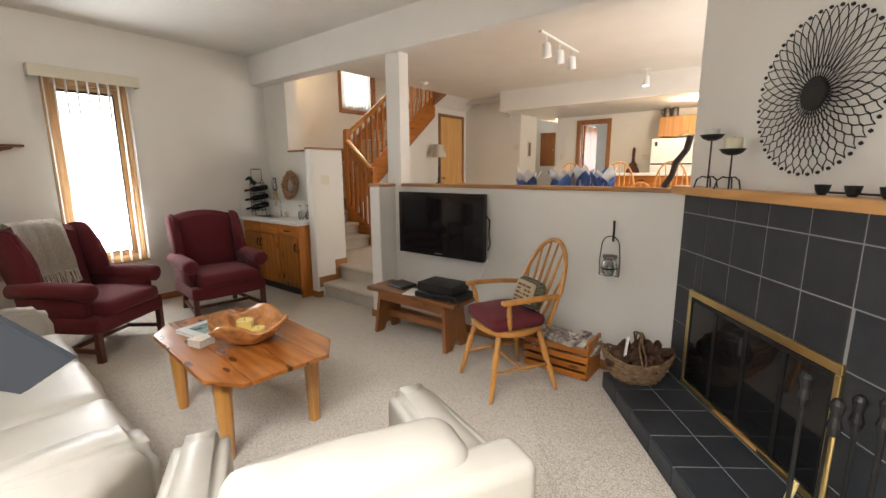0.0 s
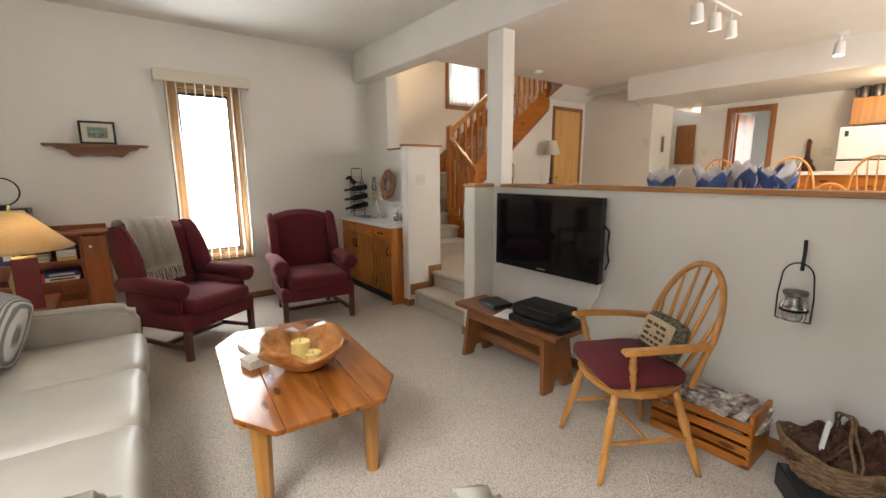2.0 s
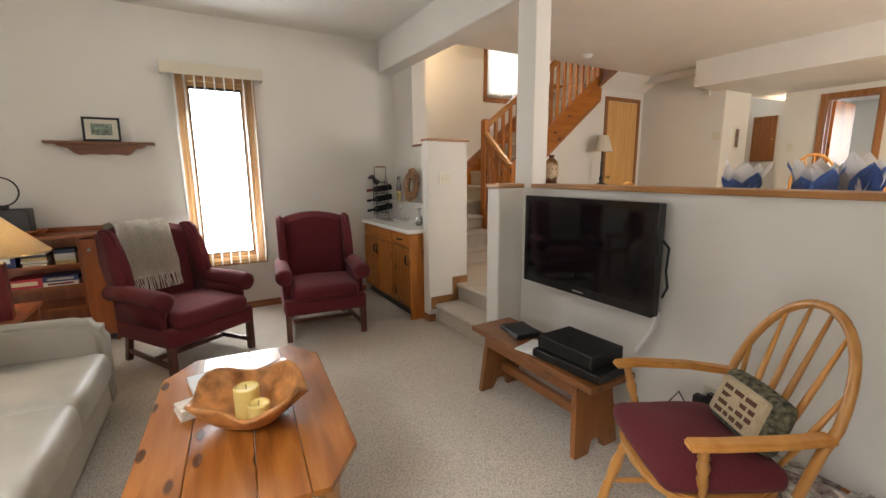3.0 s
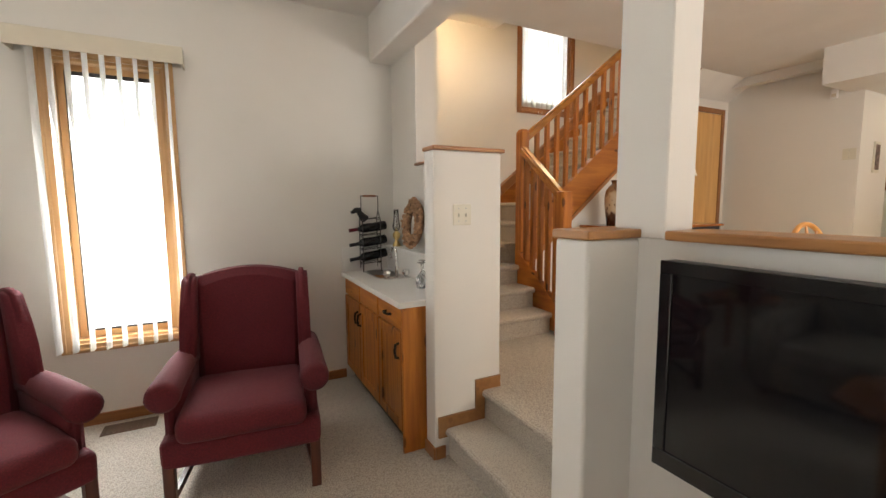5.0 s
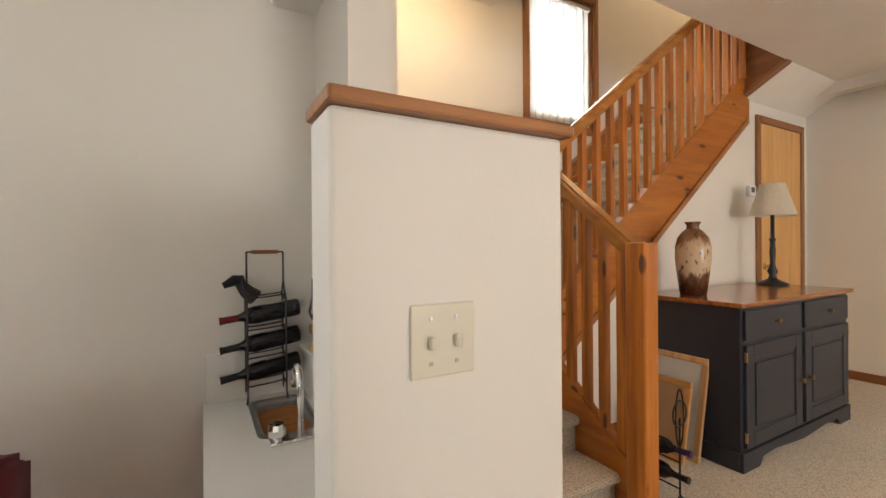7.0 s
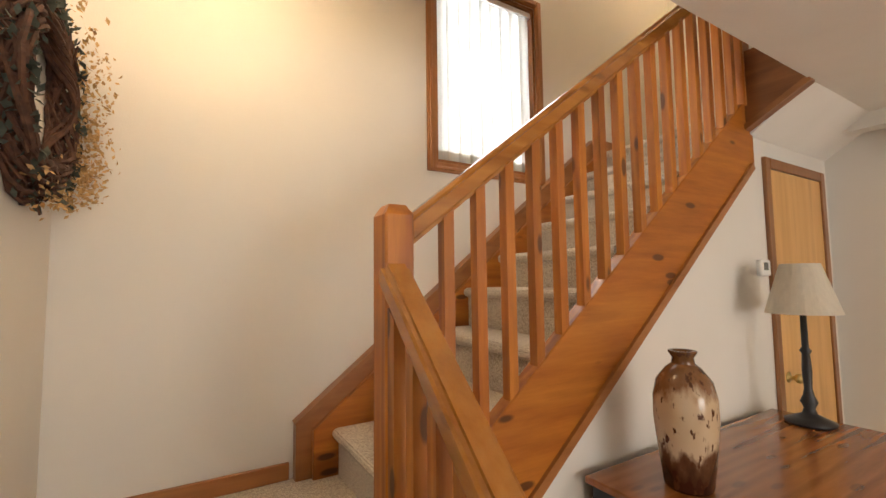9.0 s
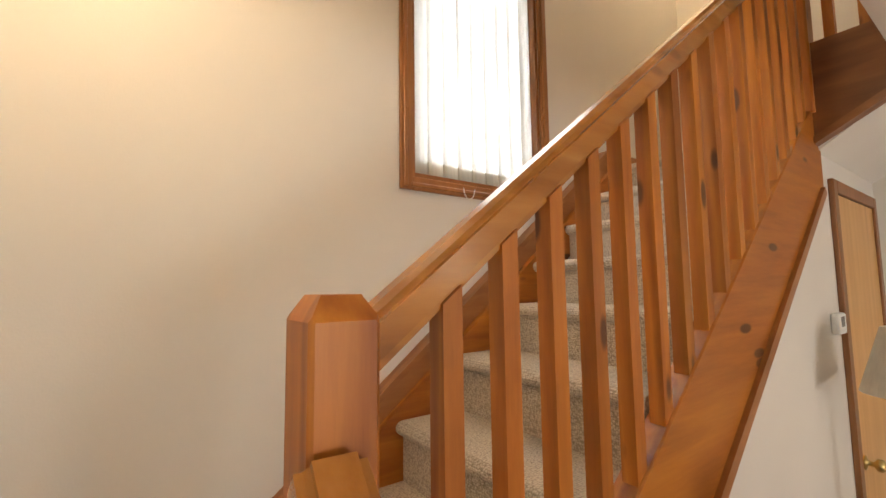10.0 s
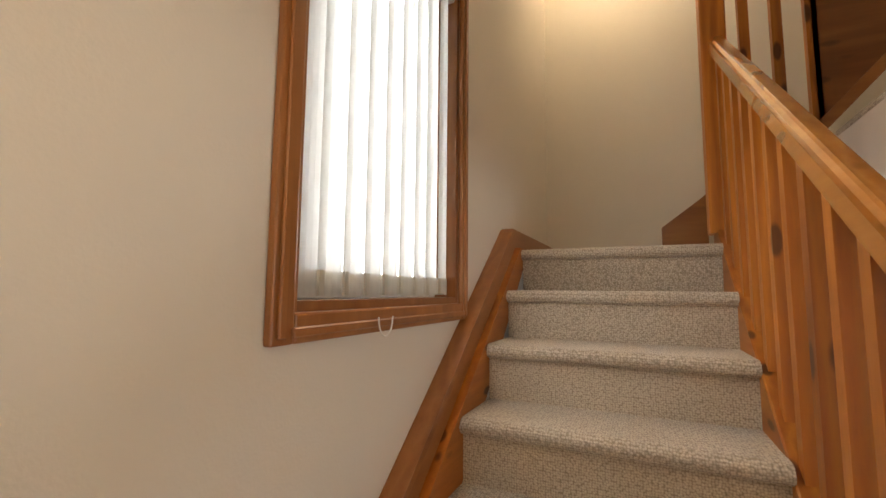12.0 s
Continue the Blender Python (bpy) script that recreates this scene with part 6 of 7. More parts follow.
bmesh.ops.create_icosphere(b0, subdivisions=1, radius=0.0085)
me_tip = bpy.data.meshes.new("tip")
b0.to_mesh(me_tip)
b0.free()
me_tip.materials.append(IRON)
for k in range(n):
    a = 2 * math.pi * (k + 0.5) / n
    share("tip", me_tip, Matrix.Translation((RR * math.cos(a), 0, RR * math.sin(a))), sb)


def candle_stand(u, d, h, label):
    o = base("candle_holder", fm(u, d, 1.383), label, "candle holder", "candle holders on the mantel")
    b = bmesh.new()
    tube(b, [(0, 0, 0.0), (0, 0, h)], 0.0045, 8)
    part("stem", b, IRON, o)
    for k in range(3):
        a = 2 * math.pi * k / 3 + 0.3
        b = bmesh.new()
        tube(b, [(0, 0, 0.055), (0.03 * math.cos(a), 0.03 * math.sin(a), 0.062), (0.055 * math.cos(a), 0.055 * math.sin(a), 0.045), (0.066 * math.cos(a), 0.066 * math.sin(a), 0.0)], 0.004, 6)
        part("foot", b, IRON, o)
    b = bmesh.new()
    lathe(b, [(0, h), (0.02, h), (0.045, h + 0.012), (0.06, h + 0.032), (0.057, h + 0.032), (0.04, h + 0.016), (0, h + 0.01)], 24)
    part("dish", b, IRON, o, smooth=True)
    return o


candle_stand(0.335, 0.07, 0.255, "tall black iron candle holder with a shallow dish")
candle_stand(0.535, 0.075, 0.17, "short black iron candle holder with a shallow dish")
CREAMWAX = plain("cream_wax", (0.66, 0.60, 0.42), 0.5, vary=0.05)
candle(fm(0.535, 0.075, 1.383 + 0.182), 0.042, 0.075, "cream pillar candle in the iron holder", CREAMWAX)
candle(fm(0.335, 0.07, 1.383 + 0.267), 0.036, 0.05, "pale candle in the tall iron holder", plain("pale_wax", (0.62, 0.60, 0.54), 0.5))
tr = base("candelabra", fm(1.22, 0.07, 1.383), "low black iron candle bar on the mantel", "candle holder")
bm = bmesh.new()
tube(bm, [(-0.14, 0, 0.012), (0.25, 0, 0.012)], 0.0045, 6)
part("bar", bm, IRON, tr)
for k in range(3):
    bm = bmesh.new()
    lathe(bm, [(0, 0.0), (0.012, 0.0), (0.02, 0.012), (0.026, 0.04), (0.022, 0.04), (0.0, 0.015)], 14, pose(-0.12 + 0.13 * k, 0, 0.0))
    part("cup", bm, IRON, tr)
# gnarled stick leaning where the shelf meets the half wall
bm = bmesh.new()
tube(bm, [(0.34, 3.60, 1.364), (0.385, 3.61, 1.45), (0.405, 3.60, 1.53), (0.455, 3.615, 1.61), (0.475, 3.62, 1.70)], 0.02, 10, taper=[0.024, 0.02, 0.024, 0.019, 0.021])
for v in bm.verts:
    v.co += Vector((noise.noise(v.co * 25), noise.noise(v.co * 25 + Vector((5, 0, 0))), 0)) * 0.007
tagged(part("wooden_figure", bm, plain("dark_bark", (0.035, 0.018, 0.010), 0.6, vary=0.5, scale=30.0)), "dark gnarled wooden stick standing on the half wall", "ornament")

# lantern on the half wall
la = base("wall_lantern", pose(0.064, TVY0 - 0.055, 0.74), "iron hanging candle lantern with a glass jar", "lantern")
bm = bmesh.new()
tube(bm, [(0.0, 0.05, 0.24), (0.004, 0.045, 0.33), (0.0, 0.05, 0.39)], 0.008, 8)
part("hook", bm, IRON, la)
bm = bmesh.new()
pts = [(-0.068, 0, 0.0), (-0.07, 0, 0.12)] + [(-0.062 * math.cos(a), 0, 0.21 + 0.075 * math.sin(a)) for a in [math.pi * k / 10 for k in range(11)]] + [(0.07, 0, 0.12), (0.068, 0, 0.0)]
tube(bm, pts, 0.0038, 6)
tube(bm, [(-0.068, 0, 0.0), (0.068, 0, 0.0)], 0.0038, 6)
part("bail", bm, IRON, la)
bm = bmesh.new()
lathe(bm, [(0, 0.004), (0.05, 0.004), (0.056, 0.02), (0.056, 0.08), (0.04, 0.11), (0.042, 0.13)], 24)
bmesh.ops.solidify(bm, geom=bm.faces[:], thickness=0.002)
part("jar", bm, CLEAR, la, smooth=True)
bm = bmesh.new()
lathe(bm, [(0, 0.13), (0.05, 0.13), (0.05, 0.146), (0.0, 0.15)], 24)
part("lid", bm, plain("pewter", (0.20, 0.18, 0.16), 0.4, 0.8), la)
bm = bmesh.new()
lathe(bm, [(0, 0.008), (0.05, 0.008), (0.052, 0.045), (0, 0.045)], 24)
part("sand", bm, WHITE, la)
bm = bmesh.new()
lathe(bm, [(0.058, 0.05), (0.060, 0.056), (0.058, 0.062)], 24)
bmesh.ops.solidify(bm, geom=bm.faces[:], thickness=0.002)
part("band", bm, IRON, la)

# slatted crate of magazines
cr = base("wooden_crate", pose(-0.215, 3.345, 0), "slatted pine crate full of rolled newspapers", "crate")
for sx in (-1, 1):
    part("end_board", one_box(sx * 0.235 - 0.01, sx * 0.235 + 0.01, -0.13, 0.13, 0, 0.29, 0.004), PINE_Z, cr)
for sy in (-1, 1):
    for k in range(4):
        part("slat", one_box(-0.245, 0.245, sy * 0.138 - 0.006, sy * 0.138 + 0.006, 0.012 + 0.062 * k, 0.055 + 0.062 * k, 0.002), PINE_X, cr)
part("bottom", one_box(-0.225, 0.225, -0.13, 0.13, 0.01, 0.022), PINE_X, cr)
NEWS = plain("newsprint", (0.46, 0.42, 0.36), 0.85, vary=0.75, scale=26.0)
NEWS2 = plain("printed_paper", (0.26, 0.20, 0.18), 0.8, vary=0.9, scale=34.0)
rr = random.Random(8)
for k in range(34):
    b = bmesh.new()
    x = rr.uniform(-0.20, 0.20)
    y = rr.uniform(-0.10, 0.10)
    z = 0.11 + 0.17 * rr.random() ** 0.6
    w, d = rr.uniform(0.05, 0.09), rr.uniform(0.09, 0.13)
    vs = box(b, -w, w, -d * 0.7, d * 0.7, 0, rr.uniform(0.006, 0.02), 0.002)
    for v in b.verts:
        v.co.z += 0.012 * math.sin(v.co.x * 40 + k) + 0.01 * noise.noise(v.co * 20 + Vector((k, 0, 0)))
    o = tagged(part("newspaper", b, NEWS if k % 3 else NEWS2), "crumpled folded newspaper in the crate", "newspaper", "newspapers in the crate")
    o.matrix_basis = pose(-0.215 + x, 3.345 + y * 0.5, z, rr.uniform(-18, 18), rr.uniform(-18, 18), rr.uniform(-30, 30))

# wicker basket of pine cones on the hearth
WICK = plain("wicker", (0.19, 0.11, 0.05), 0.7, vary=0.45, scale=45.0, fine=0.4)
BM_ = pose(0.335, 3.245, HZ, 0, 0, 24)
bs = base("wicker_basket", BM_, "oval wicker basket with a bent handle", "basket")
for row in range(11):
    t = row / 10
    rx, ry = 0.135 + 0.085 * t ** 0.7, 0.10 + 0.055 * t ** 0.7
    b = bmesh.new()
    tube(b, [(rx * math.cos(a), ry * math.sin(a), 0.012 + 0.165 * t + 0.03 * t * math.cos(2 * a) + 0.004 * math.sin(14 * a + math.pi * row)) for a in [2 * math.pi * k / 56 for k in range(56)]], 0.0095, 6, closed=True)
    part("willow_hoop", b, WICK, bs)
for k in range(28):
    a = 2 * math.pi * k / 28
    b = bmesh.new()
    tube(b, [((0.135 + 0.085 * t ** 0.7) * math.cos(a), (0.10 + 0.055 * t ** 0.7) * math.sin(a), 0.012 + 0.17 * t + 0.03 * t * math.cos(2 * a)) for t in (0, 0.3, 0.6, 1.0)], 0.005, 5)
    part("stake", b, WICK, bs)
bm = bmesh.new()
lathe(bm, [(0, 0.002), (0.13, 0.002), (0.135, 0.014), (0, 0.016)], 28)
for v in bm.verts:
    v.co.y *= 0.75
part("bottom", bm, WICK, bs)
bm = bmesh.new()
tube(bm, [(0.01 * math.sin(k), 0.15 * math.cos(math.pi * k / 14), 0.15 + 0.17 * math.sin(math.pi * k / 14)) for k in range(15)], 0.006, 7)
tube(bm, [(0.02 + 0.01 * math.sin(k + 1), 0.15 * math.cos(math.pi * k / 14), 0.15 + 0.165 * math.sin(math.pi * k / 14)) for k in range(15)], 0.005, 7)
part("handle", bm, WICK, bs)
CONE = plain("pine_cone", (0.105, 0.048, 0.027), 0.8, vary=0.5, scale=60.0)
cone_bm = bmesh.new()
for lay in range(9):
    z = 0.008 * lay
    r = 0.03 * math.sin(math.pi * (lay + 1.2) / 10.5)
    for k in range(9):
        a = 2 * math.pi * k / 9 + lay * 0.7
        c, s = math.cos(a), math.sin(a)
        w = 0.008
        p = [(r * 0.3 * c, r * 0.3 * s, z - 0.002), (r * 0.8 * c - w * s, r * 0.8 * s + w * c, z + 0.003), (r * 1.12 * c, r * 1.12 * s, z + 0.010), (r * 0.8 * c + w * s, r * 0.8 * s - w * c, z + 0.003), (r * 0.7 * c, r * 0.7 * s, z - 0.004)]
        v = [cone_bm.verts.new(q) for q in p]
        cone_bm.faces.new((v[0], v[1], v[2], v[3]))
        cone_bm.faces.new((v[4], v[1], v[2]))
        cone_bm.faces.new((v[4], v[2], v[3]))
me_cone = bpy.data.meshes.new("pine_cone")
cone_bm.to_mesh(me_cone)
cone_bm.free()
me_cone.materials.append(CONE)
rr = random.Random(4)
for k in range(120):
    a, r = rr.uniform(0, 2 * math.pi), math.sqrt(rr.random())
    o = tagged(new("pine_cone", me_cone), "brown pine cone in the wicker basket", "pine cone", "pine cones in the basket")
    z = 0.09 + 0.10 * rr.random() + 0.06 * (1 - r)
    o.matrix_basis = BM_ @ pose(0.185 * r * math.cos(a), 0.125 * r * math.sin(a), z, rr.uniform(0, 180), rr.uniform(0, 180), rr.uniform(0, 360)) @ Matrix.Scale(rr.uniform(0.8, 1.15), 4)
lt = base("gas_lighter", BM_ @ pose(-0.09, -0.06, 0.10, 6, 4, 0), "blue and white long gas lighter in the basket", "lighter")
part("barrel", one_box(-0.008, 0.008, -0.008, 0.008, 0.08, 0.22, 0.002), WHITE, lt)
part("grip", one_box(-0.012, 0.012, -0.012, 0.012, 0, 0.08, 0.003), plain("blue_plastic", (0.03, 0.07, 0.20), 0.4), lt)

# fire tools beside the firebox
tm = fm(1.55, 0.30, HZ)
ft = base("fire_tool_set", tm, "black iron fireplace tool set with brass shafts", "fire tools")
bm = bmesh.new()
lathe(bm, [(0, 0), (0.12, 0), (0.12, 0.012), (0.03, 0.022), (0.014, 0.05), (0.011, 0.62), (0, 0.62)], 20)
part("stand", bm, IRON, ft)
for k, (dx, dy, hh) in enumerate(((-0.07, -0.04, 0.70), (0.06, -0.05, 0.68), (0.0, 0.07, 0.66), (0.09, 0.06, 0.70))):
    b = bmesh.new()
    tube(b, [(dx, dy, 0.10), (dx, dy, hh - 0.09)], 0.0075, 8)
    tl_ = part("tool", b, BRASS if k == 1 else IRON, ft)
    b = bmesh.new()
    lathe(b, [(0, hh - 0.10), (0.012, hh - 0.09), (0.02, hh - 0.06), (0.012, hh - 0.03), (0.018, hh - 0.005), (0.02, hh + 0.01), (0.012, hh + 0.025), (0, hh + 0.03)], 12, pose(dx, dy, 0))
    part("grip", b, IRON, tl_)
    b = bmesh.new()
    box(b, dx - 0.045, dx + 0.045, dy - 0.008, dy + 0.008, 0.03, 0.14, 0.006)
    part("tool_head", b, IRON, tl_)
bm = bmesh.new()
box(bm, -0.0125, 0.0125, -0.006, 0.006, 0.0, 0.33, 0.004, 2)
for v in bm.verts:
    v.co.x += 0.012 * math.sin(v.co.z * 18)
tagged(part("fatwood_stick", bm, plain("pale_stick", (0.62, 0.47, 0.20), 0.5)), "pale carved stick leaning on the fire tools", "stick").matrix_basis = fm(1.44, 0.36, HZ) @ pose(0, 0, 0, -8, 6, 0)
# ---------------------------------------------------------------- dining side: sideboard and what stands by it
SBX0, SBX1, SBY0, SBY1, SBT = -4.40, -3.815, 5.60, 6.955, 1.23
sd = base("sideboard", pose(0, 0, 0), "dark blue painted sideboard with a varnished pine top", "sideboard")
part("top", one_box(SBX0 - 0.005, SBX1 + 0.03, SBY0 - 0.035, SBY1 + 0.035, SBT - 0.026, SBT, 0.006, 2), wood("varnished_top", (0.22, 0.065, 0.014), (0.34, 0.115, 0.026), (0.44, 0.17, 0.045), "y", rough=0.16, knots=0.4, coat=0.4), sd)
bm = bmesh.new()
box(bm, SBX0, SBX1, SBY0, SBY1, L1 + 0.07, SBT - 0.026)
part("carcase", bm, NAVY, sd)
bm = bmesh.new()
prism(bm, [(SBY0 - 0.008, L1), (SBY0 + 0.16, L1), (SBY0 + 0.20, L1 + 0.045), (SBY0 + 0.34, L1 + 0.055), (SBY0 + 0.52, L1 + 0.04), (SBY0 + 0.68, L1 + 0.03), (SBY0 + 0.84, L1 + 0.04), (SBY0 + 1.02, L1 + 0.055), (SBY0 + 1.16, L1 + 0.045), (SBY0 + 1.20, L1), (SBY1 + 0.008, L1), (SBY1 + 0.008, L1 + 0.10), (SBY0 - 0.008, L1 + 0.10)], "x", SBX1, SBX1 + 0.018)
part("plinth", bm, NAVY, sd)
part("side_plinth", one_box(SBX0, SBX1, SBY0 - 0.014, SBY0, L1, L1 + 0.10, 0.003), NAVY, sd)
KNOB = plain("antique_knob", (0.20, 0.11, 0.05), 0.4, 0.3)
half = (SBY1 - SBY0) / 2
for k in range(2):
    a = SBY0 + 0.03 + k * half
    b_ = a + half - 0.05
    d = part("drawer_front", one_box(SBX1, SBX1 + 0.016, a, b_, SBT - 0.20, SBT - 0.045, 0.004, 2), NAVY, sd)
    b = bmesh.new()
    lathe(b, [(0, 0), (0.007, 0), (0.007, 0.01), (0.015, 0.018), (0.013, 0.027), (0, 0.03)], 14, pose(SBX1 + 0.016, (a + b_) / 2, SBT - 0.12, 0, 90, 0))
    part("knob", b, KNOB, d)
    b = bmesh.new()
    z0, z1 = L1 + 0.115, SBT - 0.225
    box(b, SBX1, SBX1 + 0.010, a, b_, z0, z1, 0.002)
    for q in ((a, a + 0.075, z0, z1), (b_ - 0.075, b_, z0, z1), (a + 0.075, b_ - 0.075, z0, z0 + 0.075), (a + 0.075, b_ - 0.075, z1 - 0.075, z1)):
        box(b, SBX1 + 0.009, SBX1 + 0.018, q[0], q[1], q[2], q[3], 0.003)
    box(b, SBX1 + 0.009, SBX1 + 0.016, a + 0.10, b_ - 0.10, z0 + 0.10, z1 - 0.10, 0.006)
    d = part("door", b, NAVY, sd)
    b = bmesh.new()
    lathe(b, [(0, 0), (0.007, 0), (0.007, 0.01), (0.015, 0.018), (0.013, 0.027), (0, 0.03)], 14, pose(SBX1 + 0.018, b_ - 0.035 if k == 0 else a + 0.035, (z0 + z1) / 2, 0, 90, 0))
    part("knob", b, KNOB, d)
    for zz in (z0 + 0.06, z1 - 0.06):
        part("hinge", one_box(SBX1 + 0.010, SBX1 + 0.021, (a - 0.006) if k == 0 else (b_ - 0.004), (a + 0.004) if k == 0 else (b_ + 0.006), zz - 0.025, zz + 0.025), BRASS, d)

vs = base("vase", pose(-4.165, 5.79, SBT), "tall glazed vase in cream and brown drips", "vase")
bm = bmesh.new()
prof = [(0, 0), (0.068, 0), (0.074, 0.01), (0.088, 0.12), (0.098, 0.22), (0.097, 0.29), (0.085, 0.345), (0.055, 0.385), (0.036, 0.40), (0.033, 0.42), (0.044, 0.436), (0.044, 0.442), (0.03, 0.442), (0.026, 0.42), (0.02, 0.36)]
lathe(bm, prof[:9], 36)
mat, nt, b_ = nodes_of("drip_glaze")
tc = nt.nodes.new("ShaderNodeTexCoord")
sep = nt.nodes.new("ShaderNodeSeparateXYZ")
nt.links.new(tc.outputs["Object"], sep.inputs[0])
ns = tex(nt, "Noise", 26.0, stretch=(1, 1, 0.45), Detail=6.0)
ad = nt.nodes.new("ShaderNodeMath")
ad.operation = "MULTIPLY_ADD"
ad.inputs[1].default_value = 0.22
nt.links.new(ns.outputs["Fac"], ad.inputs[0])
nt.links.new(sep.outputs["Z"], ad.inputs[2])
col = ramp(nt, ad.outputs[0], ((0.16, (0.045, 0.014, 0.007)), (0.22, (0.11, 0.05, 0.025)), (0.26, (0.50, 0.38, 0.25)), (0.40, (0.48, 0.35, 0.22)), (0.45, (0.20, 0.09, 0.035)), (0.52, (0.14, 0.06, 0.02))))
sp2 = tex(nt, "Noise", 45.0, stretch=(1, 1, 0.5), Detail=3.0)
sf2 = ramp(nt, sp2.outputs["Fac"], ((0.60, (0, 0, 0)), (0.66, (1, 1, 1))))
col = mixc(nt, sf2, col, (0.085, 0.032, 0.014))
nt.links.new(col, b_.inputs["Base Color"])
b_.inputs["Roughness"].default_value = 0.18
part("body", bm, mat, vs, smooth=True)
bm = bmesh.new()
lathe(bm, prof[8:], 36)
part("neck", bm, mat, vs, "brown glazed flared neck", smooth=True)


def shade_lamp(m, label):
    o = base("table_lamp", m, label, "lamp")
    b = bmesh.new()
    lathe(b, [(0, 0), (0.095, 0), (0.10, 0.012), (0.06, 0.03), (0.03, 0.045), (0.022, 0.07), (0.034, 0.10), (0.022, 0.13), (0.016, 0.16), (0.02, 0.24), (0.016, 0.32), (0.024, 0.335), (0.014, 0.35), (0.012, 0.60), (0, 0.60)], 20)
    part("stem", b, plain("black_turned_wood", (0.014, 0.014, 0.016), 0.4), o, smooth=True)
    b = bmesh.new()
    lathe(b, [(0.148, 0.51), (0.147, 0.514), (0.112, 0.63), (0.079, 0.741), (0.078, 0.745)], 32)
    bmesh.ops.solidify(b, geom=b.faces[:], thickness=0.003)
    part("shade", b, SHADE, o, "cream linen shade")


shade_lamp(pose(-4.20, 6.865, SBT), "black turned lamp with a cream shade on the sideboard")
th = base("thermostat", pose(UNDER, 7.07, 1.962, 0, 0, 90), "white wall thermostat with a grey display", "thermostat")
part("case", one_box(-0.055, 0.055, -0.03, 0, -0.045, 0.045, 0.01, 2), WHITE, th)
part("display", one_box(-0.03, 0.02, -0.0315, -0.03, -0.012, 0.03), plain("grey_display", (0.12, 0.13, 0.12), 0.2), th)

# closet door under the stairs
dc = base("door_1", pose(UNDER, 0, 0), "closed flat oak door with a brass knob and stained casing", "door", kind="structure")
part("leaf", one_box(0.0, 0.012, 7.225, 7.945, L1 + 0.01, 2.535), OAK_Z, dc)
for q in ((7.16, 7.222, L1, 2.60), (7.948, 8.01, L1, 2.60), (7.222, 7.948, 2.54, 2.60)):
    part("casing", one_box(0.0, 0.022, q[0], q[1], q[2], q[3], 0.005, 2), TRIM_Z, dc)
bm = bmesh.new()
lathe(bm, [(0, 0), (0.03, 0), (0.03, 0.006), (0.011, 0.012), (0.011, 0.03), (0.026, 0.042), (0.027, 0.058), (0.016, 0.068), (0, 0.07)], 18, pose(0.012, 7.29, 1.345, 0, 90, 0))
part("door_knob", bm, BRASS, dc, "polished brass knob", True)

# framed pictures leaning against the sideboard end
for k, (dx, dy, w, h, mt_, lab) in enumerate(((0.0, 0.0, 0.46, 0.56, WHITE, "large white-matted frame leaning on the sideboard, seen from its side"), (-0.03, -0.09, 0.40, 0.44, OAK_X, "oak picture frame turned to show its brown backing"))):
    o = base("picture_frame", pose(-3.97 + dx - w / 2, 5.50 + dy, L1, -11, 0, 0), lab, "picture")
    for q in ((-w / 2, w / 2, 0, 0.035), (-w / 2, w / 2, h - 0.035, h), (-w / 2, -w / 2 + 0.035, 0.035, h - 0.035), (w / 2 - 0.035, w / 2, 0.035, h - 0.035)):
        part("frame_bar", one_box(q[0], q[1], -0.011, 0.011, q[2], q[3], 0.003), OAK_X if k else CASE, o)
    part("mat_board", one_box(-w / 2 + 0.03, w / 2 - 0.03, -0.004, 0.004, 0.03, h - 0.03), plain("kraft_backing", (0.40, 0.25, 0.13), 0.8) if k else plain("off_white_mat", (0.62, 0.60, 0.55), 0.8), o)
# low floor rack with bottles
FRM = pose(-3.90, 5.05, L1, 0, 0, 0)
fr = base("bottle_rack", FRM, "black iron scroll bottle rack on the dining floor", "wine rack")
bm = bmesh.new()
for sx in (-0.10, 0.10):
    tube(bm, [(sx, -0.06, 0.0), (sx, 0, 0.05), (sx, 0.0, 0.40)], 0.005, 6)
    tube(bm, [(sx, 0.06, 0.0), (sx, 0, 0.05)], 0.005, 6)
    tube(bm, [(sx, 0.05 * math.sin(a), 0.42 + 0.06 * math.cos(a)) for a in [2 * math.pi * i / 16 for i in range(17)]], 0.004, 6)
    tube(bm, [(sx, 0.03 * math.sin(a), 0.40 + 0.13 * math.cos(a)) for a in [2 * math.pi * i / 16 for i in range(17)]], 0.004, 6)
for z in (0.08, 0.20):
    tube(bm, [(-0.10, 0, z), (0.10, 0, z)], 0.004, 6)
part("wire_frame", bm, IRON, fr)
for k, z in enumerate((0.115, 0.225)):
    bottle(FRM @ pose(-0.17, 0.0, z + 0.01, 0, 88, 4 * k), "dark wine bottle lying in the floor rack", 2 if k else 1)

# dried wreath on the landing wall
wr = base("dried_wreath", pose(-5.0, BAR1 + 0.160, 2.47, -90, 0, 0) @ Matrix.Scale(1.12, 4), "round twig wreath with dried leaves and pale flowers", "wreath")
TWIG = plain("twig", (0.075, 0.032, 0.018), 0.85, vary=0.5, scale=40.0)
rr = random.Random(21)
bm = bmesh.new()
for k in range(26):
    ph, rad, wob = rr.uniform(0, 6.28), rr.uniform(0.195, 0.265), rr.uniform(0.01, 0.03)
    tube(bm, [((rad + wob * math.sin(5 * a + ph)) * math.cos(a), (rad + wob * math.sin(5 * a + ph)) * math.sin(a), 0.03 * math.sin(3 * a + ph)) for a in [2 * math.pi * i / 36 for i in range(36)]], 0.0065, 5, closed=True)
